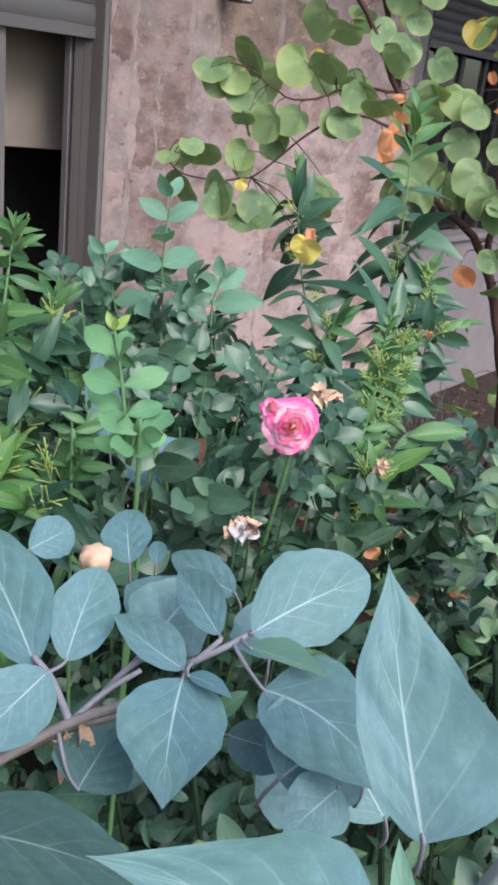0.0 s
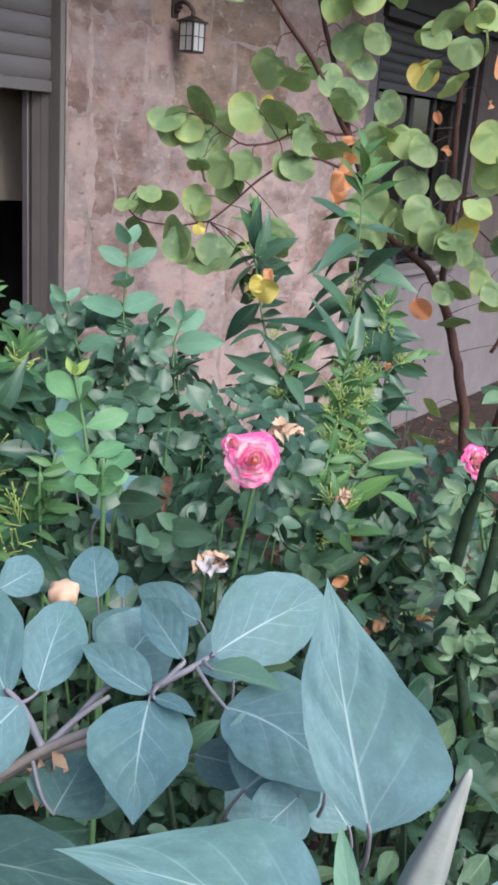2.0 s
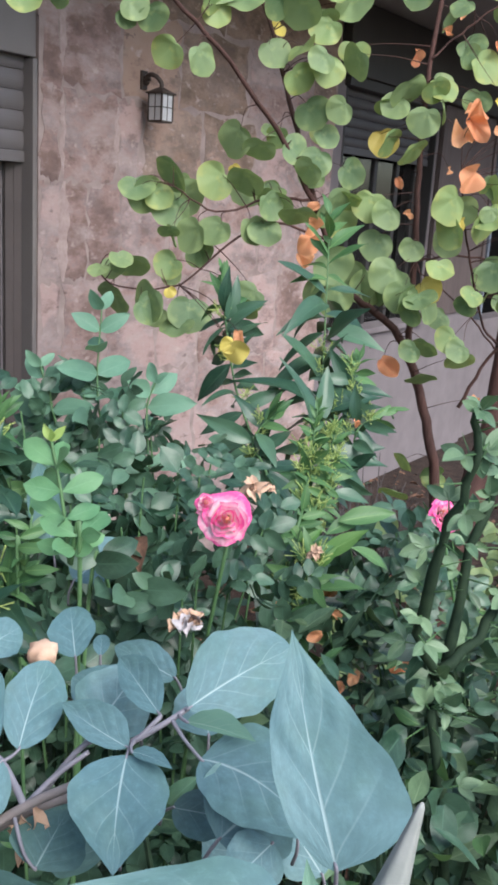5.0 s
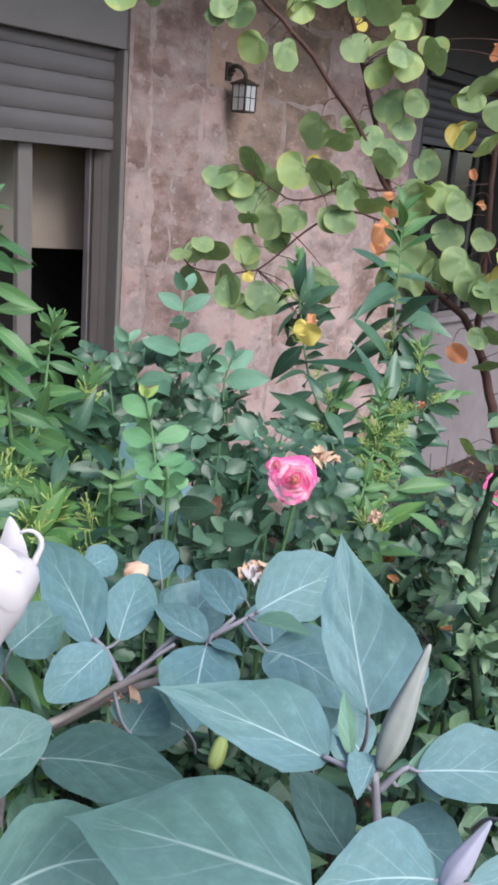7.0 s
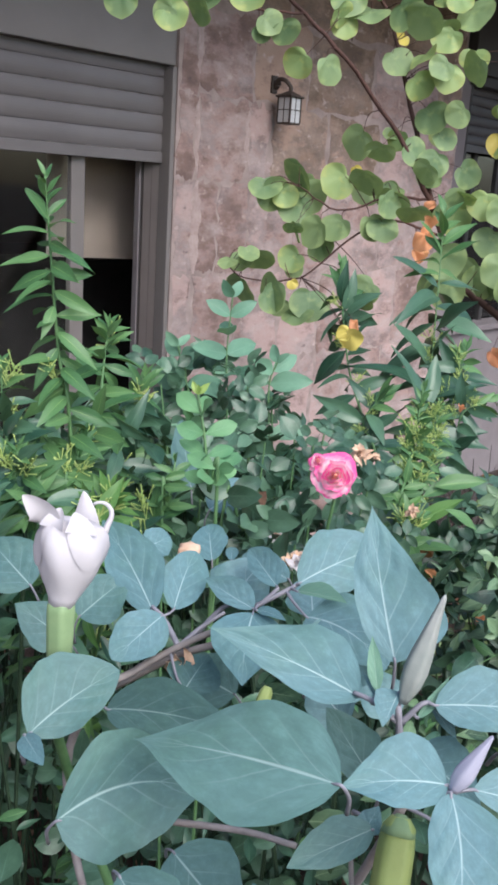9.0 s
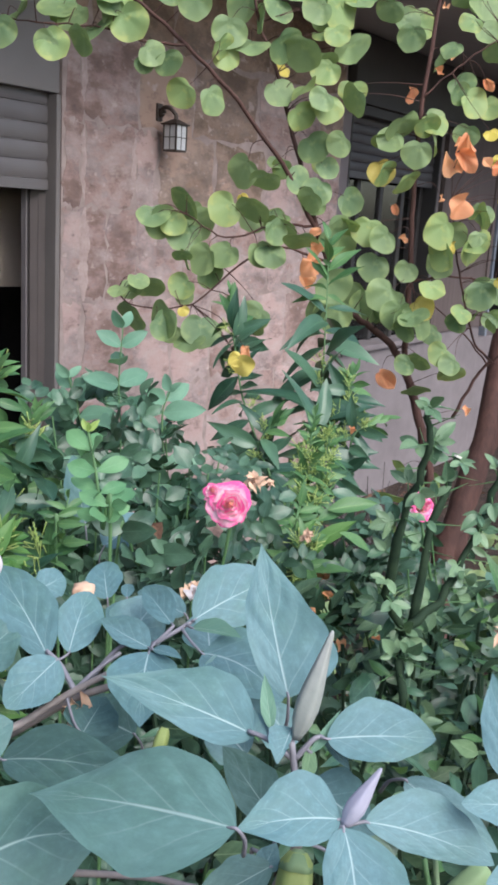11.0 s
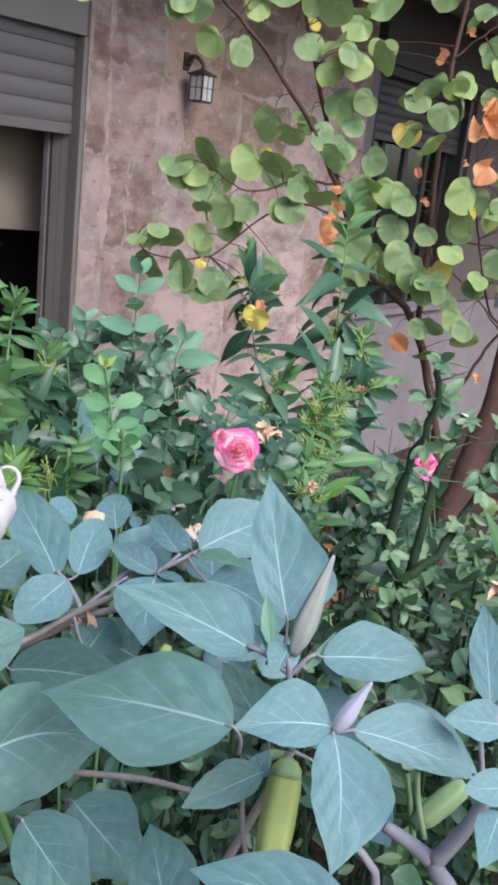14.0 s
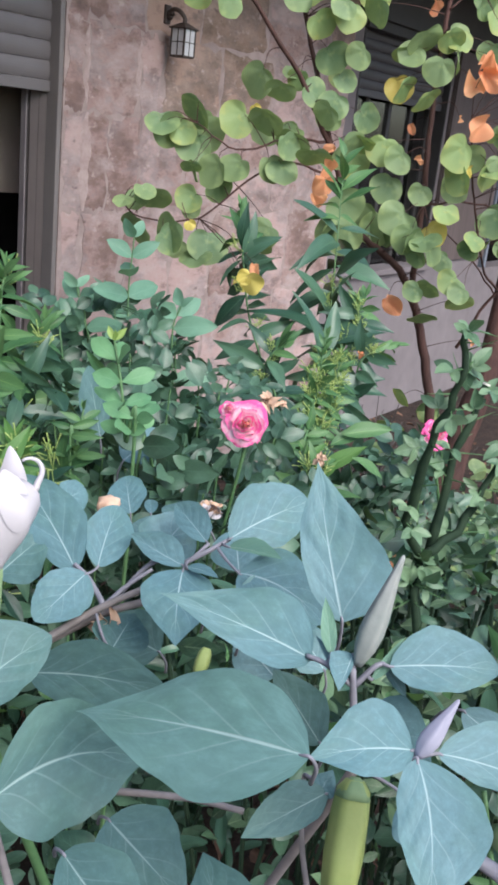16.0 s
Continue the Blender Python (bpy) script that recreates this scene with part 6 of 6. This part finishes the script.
cestrum_shoot(jasmine_b, R_JAS, 0.080, "lime", 0.05, 0.023, (0.85, 1.15, GROUND), (0.85, 1.15, 0.3), (0.738, 1.054, 1.020), (0.720, 1.070, 1.196), (0.706, 1.074, 1.354), (0.690, 1.070, 1.485))
cestrum_shoot(jasmine_b, R_JAS, 0.085, "lime", 0.06, 0.024, (0.85, 1.15, GROUND), (0.85, 1.15, 0.3), (0.810, 1.097, 0.944), (0.876, 1.150, 1.062), (0.933, 1.204, 1.155), (0.947, 1.211, 1.208))
cestrum_shoot(jasmine_b, R_JAS, 0.082, "lime", 0.14, 0.021, (0.85, 1.15, GROUND), (0.85, 1.15, 0.3), (0.687, 1.001, 0.944), (0.732, 1.045, 0.983), (0.784, 1.083, 1.026))
cestrum_shoot(jasmine_b, R_JAS, 0.082, "lime", 0.23, 0.021, (0.85, 1.15, GROUND), (0.85, 1.15, 0.3), (0.620, 0.987, 0.915), (0.618, 1.014, 0.975), (0.590, 1.003, 1.059))
cestrum_shoot(jasmine_b, R_JAS, 0.082, "cestrum", 0.14, 0.021, (0.85, 1.15, GROUND), (0.85, 1.15, 0.3), (0.609, 1.017, 0.957), (0.611, 1.066, 1.078), (0.623, 1.097, 1.183))
cestrum_shoot(jasmine_b, R_JAS, 0.090, "cestrum", 0.23, 0.030, (0.85, 1.15, GROUND), (0.85, 1.15, 0.3), (0.844, 1.059, 0.947), (0.948, 1.135, 1.032), (0.980, 1.134, 1.118))
cestrum_shoot(jasmine_b, R_JAS, 0.075, "bright", 0.05, 0.018, (0.85, 1.15, GROUND), (0.85, 1.15, 0.3), (0.579, 0.805, 0.937), (0.600, 0.806, 0.993), (0.619, 0.805, 1.041))
cestrum_shoot(jasmine_b, R_JAS, 0.082, "cestrum", 0.05, 0.022, (0.85, 1.15, GROUND), (0.85, 1.15, 0.3), (0.636, 0.809, 0.911), (0.671, 0.787, 0.954), (0.696, 0.779, 1.004))
for at, way, size in (((1.389, 0.740, 0.822), (0.066, -0.078, 0.076), 0.125), ((1.371, 0.752, 0.860), (-0.02, 0.03, 0.06), 0.060), ((1.371, 0.752, 0.855), (0.05, -0.02, 0.05), 0.055),
                      ((1.387, 0.693, 0.798), (0.05, -0.05, -0.03), 0.070), ((1.359, 0.714, 0.780), (-0.04, 0.05, 0.03), 0.060), ((1.375, 0.720, 0.815), (0.03, -0.02, 0.05), 0.060)):
    put_leaf("bright", jasmine_a, at, way, OUT + Vector((0, 0, 0.5)), size, random.Random(int(size * 1e4)))
for plant, bm in BLOSSOM.items():
    tagged(part("blossoms", bm, YELLOW_BLOOM, plant, "greenish-yellow narrow tubular flowers"), kind="stuff")
put_leaf("orange", jasmine_a, (1.977, 0.977, 0.956), (R_JAS.uniform(-1, 1), R_JAS.uniform(-1, 1), -0.6), OUT + jitter(R_JAS, 0.4), 0.030, R_JAS, "dry_leaf")
put_leaf("orange", jasmine_a, (1.421, 0.706, 0.780), (R_JAS.uniform(-1, 1), R_JAS.uniform(-1, 1), -0.6), OUT + jitter(R_JAS, 0.4), 0.032, R_JAS, "dry_leaf")
put_leaf("orange", jasmine_a, (1.365, 0.681, 0.750), (R_JAS.uniform(-1, 1), R_JAS.uniform(-1, 1), -0.6), OUT + jitter(R_JAS, 0.4), 0.030, R_JAS, "dry_leaf")
put_leaf("orange", jasmine_a, (1.310, 0.662, 0.731), (R_JAS.uniform(-1, 1), R_JAS.uniform(-1, 1), -0.6), OUT + jitter(R_JAS, 0.4), 0.032, R_JAS, "dry_leaf")
put_leaf("orange", jasmine_a, (1.677, 0.740, 0.674), (R_JAS.uniform(-1, 1), R_JAS.uniform(-1, 1), -0.6), OUT + jitter(R_JAS, 0.4), 0.030, R_JAS, "dry_leaf")
put_leaf("orange", jasmine_a, (1.256, 0.483, 0.768), (R_JAS.uniform(-1, 1), R_JAS.uniform(-1, 1), -0.6), OUT + jitter(R_JAS, 0.4), 0.035, R_JAS, "dry_leaf")
put_leaf("orange", jasmine_a, (1.206, 0.545, 0.741), (R_JAS.uniform(-1, 1), R_JAS.uniform(-1, 1), -0.6), OUT + jitter(R_JAS, 0.4), 0.030, R_JAS, "dry_leaf")
put_leaf("orange", jasmine_a, (1.234, 0.715, 0.801), (R_JAS.uniform(-1, 1), R_JAS.uniform(-1, 1), -0.6), OUT + jitter(R_JAS, 0.4), 0.020, R_JAS, "dry_leaf")
put_leaf("dry", jasmine_a, (1.038, 0.878, 0.929), (R_JAS.uniform(-1, 1), R_JAS.uniform(-1, 1), -0.6), OUT + jitter(R_JAS, 0.4), 0.065, R_JAS, "dry_leaf")
put_leaf("dry", jasmine_a, (1.733, 0.775, 0.700), (R_JAS.uniform(-1, 1), R_JAS.uniform(-1, 1), -0.6), OUT + jitter(R_JAS, 0.4), 0.060, R_JAS, "dry_leaf")
put_leaf("orange", jasmine_a, (1.194, 0.553, 0.722), (R_JAS.uniform(-1, 1), R_JAS.uniform(-1, 1), -0.6), OUT + jitter(R_JAS, 0.4), 0.030, R_JAS, "dry_leaf")
faded_bloom(rose_b, (0.974, 0.160, 0.955), 0.022, FADED, "withered pale orange flower")
faded_bloom(rose_b, (0.994, 0.138, 0.975), 0.012, FADED, "withered pale orange flower")
faded_bloom(rose_a, (1.175, 0.620, 0.937), 0.014, FADED, "withered peach-brown rose")
faded_bloom(datura, (0.350, 0.373, 1.028), 0.016, FADED, "shrivelled peach-brown flower")
put_leaf("lime", jasmine_a, (1.208, 0.245, 0.901), (-0.3, 0.1, 1), OUT + jitter(R_JAS, 0.3), 0.090, R_JAS)
put_leaf("lime", jasmine_a, (1.224, 0.222, 0.908), (0.1, -0.2, 1), OUT + jitter(R_JAS, 0.3), 0.100, R_JAS)
put_leaf("lime", jasmine_a, (1.227, 0.219, 0.913), (0.3, -0.3, 0.5), OUT + jitter(R_JAS, 0.3), 0.070, R_JAS)
put_leaf("lime", jasmine_a, (1.246, 0.619, 0.971), (0.5, -0.6, 0.2), OUT + jitter(R_JAS, 0.3), 0.100, R_JAS)
put_leaf("lime", jasmine_a, (1.231, 0.633, 0.948), (0.6, -0.5, 0.5), OUT + jitter(R_JAS, 0.3), 0.090, R_JAS)
put_leaf("lime", jasmine_a, (1.250, 0.593, 0.931), (0.4, -0.5, -0.2), OUT + jitter(R_JAS, 0.3), 0.080, R_JAS)
thorn = empty("thorny_bush", (1.05, 0.12, GROUND), "thorny bush, dark green stems pruned to pale cuts", "shrub")
R_TH = random.Random(51)
thorn_stem(0, (1.05, 0.12, GROUND), (0.958, 0.290, 0.765), (0.967, 0.316, 0.846), (0.985, 0.322, 0.912))
thorn_stem(1, (0.984, 0.321, 0.908), (0.938, 0.334, 0.978), (0.911, 0.306, 1.112), (0.906, 0.282, 1.206), (0.903, 0.283, 1.277))
thorn_stem(1, (0.984, 0.321, 0.908), (1.064, 0.294, 0.961), (1.129, 0.277, 1.060), (1.154, 0.263, 1.153))
thorn_stem(1, (1.008, 0.324, 0.913), (1.033, 0.318, 1.064), (1.074, 0.304, 1.170))


# ---- undergrowth ----
def undergrowth(name, label, seed, x0, x1, y0, y1, count, kinds, size, top, fall, crest=1.30):
    """A low thicket; its leaf tops sink away from the front of the bed."""
    rng = random.Random(seed)
    thing = empty(name, ((x0 + x1) / 2, (y0 + y1) / 2, GROUND), label, "undergrowth", kind="stuff")
    heap = Heap()
    for _ in range(count):
        x, y = rng.uniform(x0, x1), rng.uniform(y0, y1)
        x, y = x + rng.gauss(0, 0.09), y + rng.gauss(0, 0.07)
        reach = math.hypot(x + 0.2, y + 0.2)
        z1 = min(top, crest - fall * reach) + 0.10 * noise.noise((x * 3, y * 3, seed))
        z = max(GROUND + 0.02, z1 - abs(rng.gauss(0, 0.24)))
        way = Vector((rng.uniform(-1, 1), rng.uniform(-1, 1), rng.uniform(-0.4, 0.7)))
        heap.add(rng.choice(kinds), (x, y, z), way, OUT + jitter(rng, 0.95), size * rng.uniform(0.4, 1.4), rng)
    bm = bmesh.new()
    for _ in range(count // 25):
        x, y = rng.uniform(x0, x1), rng.uniform(y0, y1)
        z1 = min(top, crest - 0.05 - fall * math.hypot(x + 0.2, y + 0.2))
        tube(bend([(x + rng.uniform(-0.1, 0.1), y + rng.uniform(-0.1, 0.1), GROUND - 0.02), (x, y, z1 * 0.4 + GROUND * 0.6), (x + rng.uniform(-0.15, 0.15), y + rng.uniform(-0.15, 0.15), z1 - 0.05)], 3), 0.0035, 4, bm)
    tagged(part("stems", bm, STEM_DARK, thing), kind="stuff")
    heap.done("leaves", thing)


undergrowth("undergrowth", "dense low leaves between the shrubs", 61, 0.55, 2.2, 0.5, 2.4, 1700, ["rose", "rose", "cestrum", "rose"], 0.060, 0.85, 0.46, 1.25)
undergrowth("undergrowth", "shaded foliage filling the bed behind the roses", 67, 0.95, 1.75, 1.35, 2.2, 1900, ["rose", "cestrum", "rose"], 0.070, 0.80, 0.02, 0.88)
undergrowth("undergrowth", "tangled low leaves round the thorny bush", 62, 0.66, 1.9, -0.5, 0.5, 3000, ["citrus", "citrus", "cestrum", "citrus", "rose", "lime", "rose"], 0.055, 0.88, 0.42, 1.54)
undergrowth("undergrowth", "shaded leaves under the datura", 63, 0.15, 0.75, -0.15, 0.85, 260, ["rose", "cestrum"], 0.06, 0.50, 0.30)
undergrowth("undergrowth", "dark jasmine leaves below the window", 65, 0.2, 1.35, 0.95, 2.3, 2100, ["cestrum", "cestrum", "cestrum", "lime"], 0.080, 1.05, 0.30, 1.48)
undergrowth("undergrowth", "sparse low leaves under the redbud", 64, 1.7, 3.2, -0.4, 0.9, 1100, ["citrus", "rose", "cestrum"], 0.05, 0.5, 0.42, 1.36)

undergrowth("undergrowth", "round-leaved seedlings on the soil behind the trunks", 66, 2.3, 4.8, -0.4, 1.5, 1300, ["rose", "redbud", "citrus", "redbud"], 0.075, 0.10, 0.12, 0.50)


def litter():
    rng = random.Random(71)
    thing = empty("leaf_litter", (2.8, 0.9, GROUND), "scattered dry brown and orange leaves on the soil", "leaf litter", kind="stuff")
    heap = Heap()
    for _ in range(1300):
        x, y = rng.uniform(0.6, 6.5), rng.uniform(-1.2, 2.85)
        heap.add(rng.choice(("dry", "dry", "dry", "dry", "dry", "dry", "dry", "dry", "dry", "citrus")), (x, y, GROUND + 0.02 + rng.uniform(0, 0.05)), (rng.uniform(-1, 1), rng.uniform(-1, 1), 0.1), Vector((0, 0, 1)) + jitter(rng, 0.5), rng.uniform(0.03, 0.08), rng)
    heap.done("leaves", thing)
    twiggy = empty("dry_shrub", (4.25, 2.1, GROUND), "low grey twiggy shrub by the house wall", "shrub")
    for _ in range(150):
        a = Vector((4.25, 2.1, GROUND)) + jitter(rng, 0.25) * Vector((1, 1, 0))
        d = Vector((rng.uniform(-1, 1), rng.uniform(-1, 1), rng.uniform(0.5, 1.3))).normalized()
        part("twig", tube([a, a + d * 0.30 + jitter(rng, 0.03), a + d * rng.uniform(0.50, 0.72)], [0.006, 0.0045, 0.002], 4), TWIG, twiggy)


TWIG = plain("grey_twig", (0.05, 0.045, 0.045), (0.11, 0.10, 0.10), 40, 0.9, relief=0.3)
litter()


# ---- stones of the house wall, course by course ----
def stones():
    rng = random.Random(81)
    levels = [GROUND - 0.05, 0.12, 0.62, 1.08, 1.50, 1.87, 2.25, 2.66]
    first = {3: [2.845, 2.998, 3.215, 3.56], 4: [2.838, 3.185, 3.34, 3.80], 5: [2.832, 3.20, 3.60], 2: [2.85, 3.12, 3.50]}
    for row, (z0, z1) in enumerate(zip(levels, levels[1:])):
        x = 2.714
        while x < 5.09:
            w = rng.uniform(0.24, 0.66) if row % 2 or x > 2.8 else rng.uniform(0.13, 0.16)
            ahead = [e for e in first.get(row, []) if e > x + 0.01]
            x1 = ahead[0] if ahead else x + w if x + w < 4.88 else 5.098
            g = rng.uniform(0.004, 0.016)
            bm = bmesh.new()
            n = 7
            edge = []
            for (ax, az), (bx, bz) in (((x + g, z0 + g), (x1 - g, z0 + g)), ((x1 - g, z0 + g), (x1 - g, z1 - g)), ((x1 - g, z1 - g), (x + g, z1 - g)), ((x + g, z1 - g), (x + g, z0 + g))):
                for k in range(n):
                    t = k / n
                    edge.append((ax + (bx - ax) * t + rng.uniform(-0.020, 0.020), az + (bz - az) * t + rng.uniform(-0.020, 0.020)))
            cx, cz = (x + x1) / 2, (z0 + z1) / 2
            proud = rng.uniform(0.0005, 0.003)
            back = [bm.verts.new((px, WALL + 0.01, pz)) for px, pz in edge]
            mid = [bm.verts.new((px, WALL - proud * 0.5, pz)) for px, pz in edge]
            top = [bm.verts.new((cx + (px - cx) * 0.94, WALL - proud, cz + (pz - cz) * 0.94)) for px, pz in edge]
            m = len(edge)
            for k in range(m):
                q = (k + 1) % m
                bm.faces.new((back[k], back[q], mid[q], mid[k]))
                bm.faces.new((mid[k], mid[q], top[q], top[k]))
            bm.faces.new(top)
            bmesh.ops.recalc_face_normals(bm, faces=bm.faces[:])
            part("stone", bm, SHADED_OCHRE_STONE if row == 6 or (row == 5 and rng.random() < 0.7) or (row == 4 and rng.random() < 0.3) else STONE, STONE_WALL)
            x = x1


def lime_run(x, z0, z1, w, seed):
    """A ragged run of pale lime left on the wall face."""
    rng = random.Random(seed)
    bm = bmesh.new()
    n = 14
    lines = []
    for k in range(n + 1):
        z = z0 + (z1 - z0) * k / n
        h = w * 0.5 * rng.uniform(0.6, 1.15) * min(1, 4 * k / n + 0.2, 4 * (n - k) / n + 0.2)
        c = x + 0.004 * math.sin(k * 0.9 + seed) + rng.uniform(-0.004, 0.004)
        lines.append([bm.verts.new((c + e, y, z)) for e, y in ((-h, WALL - 0.0032), (0, WALL - 0.0055), (h, WALL - 0.0032))])
    for a, b in zip(lines, lines[1:]):
        for j in (0, 1):
            bm.faces.new((a[j], a[j + 1], b[j + 1], b[j]))
    part("lime_run", bm, LIME, STONE_WALL, "pale lime run on the stone", smooth=True)


stones()
for k, (x, z0, z1, w) in enumerate(((2.850, 1.08, 1.50, 0.060), (2.842, 1.53, 1.86, 0.028), (3.172, 1.62, 1.83, 0.034), (2.838, 1.95, 2.20, 0.036), (3.33, 1.55, 1.61, 0.045))):
    lime_run(x, z0, z1, w, k)
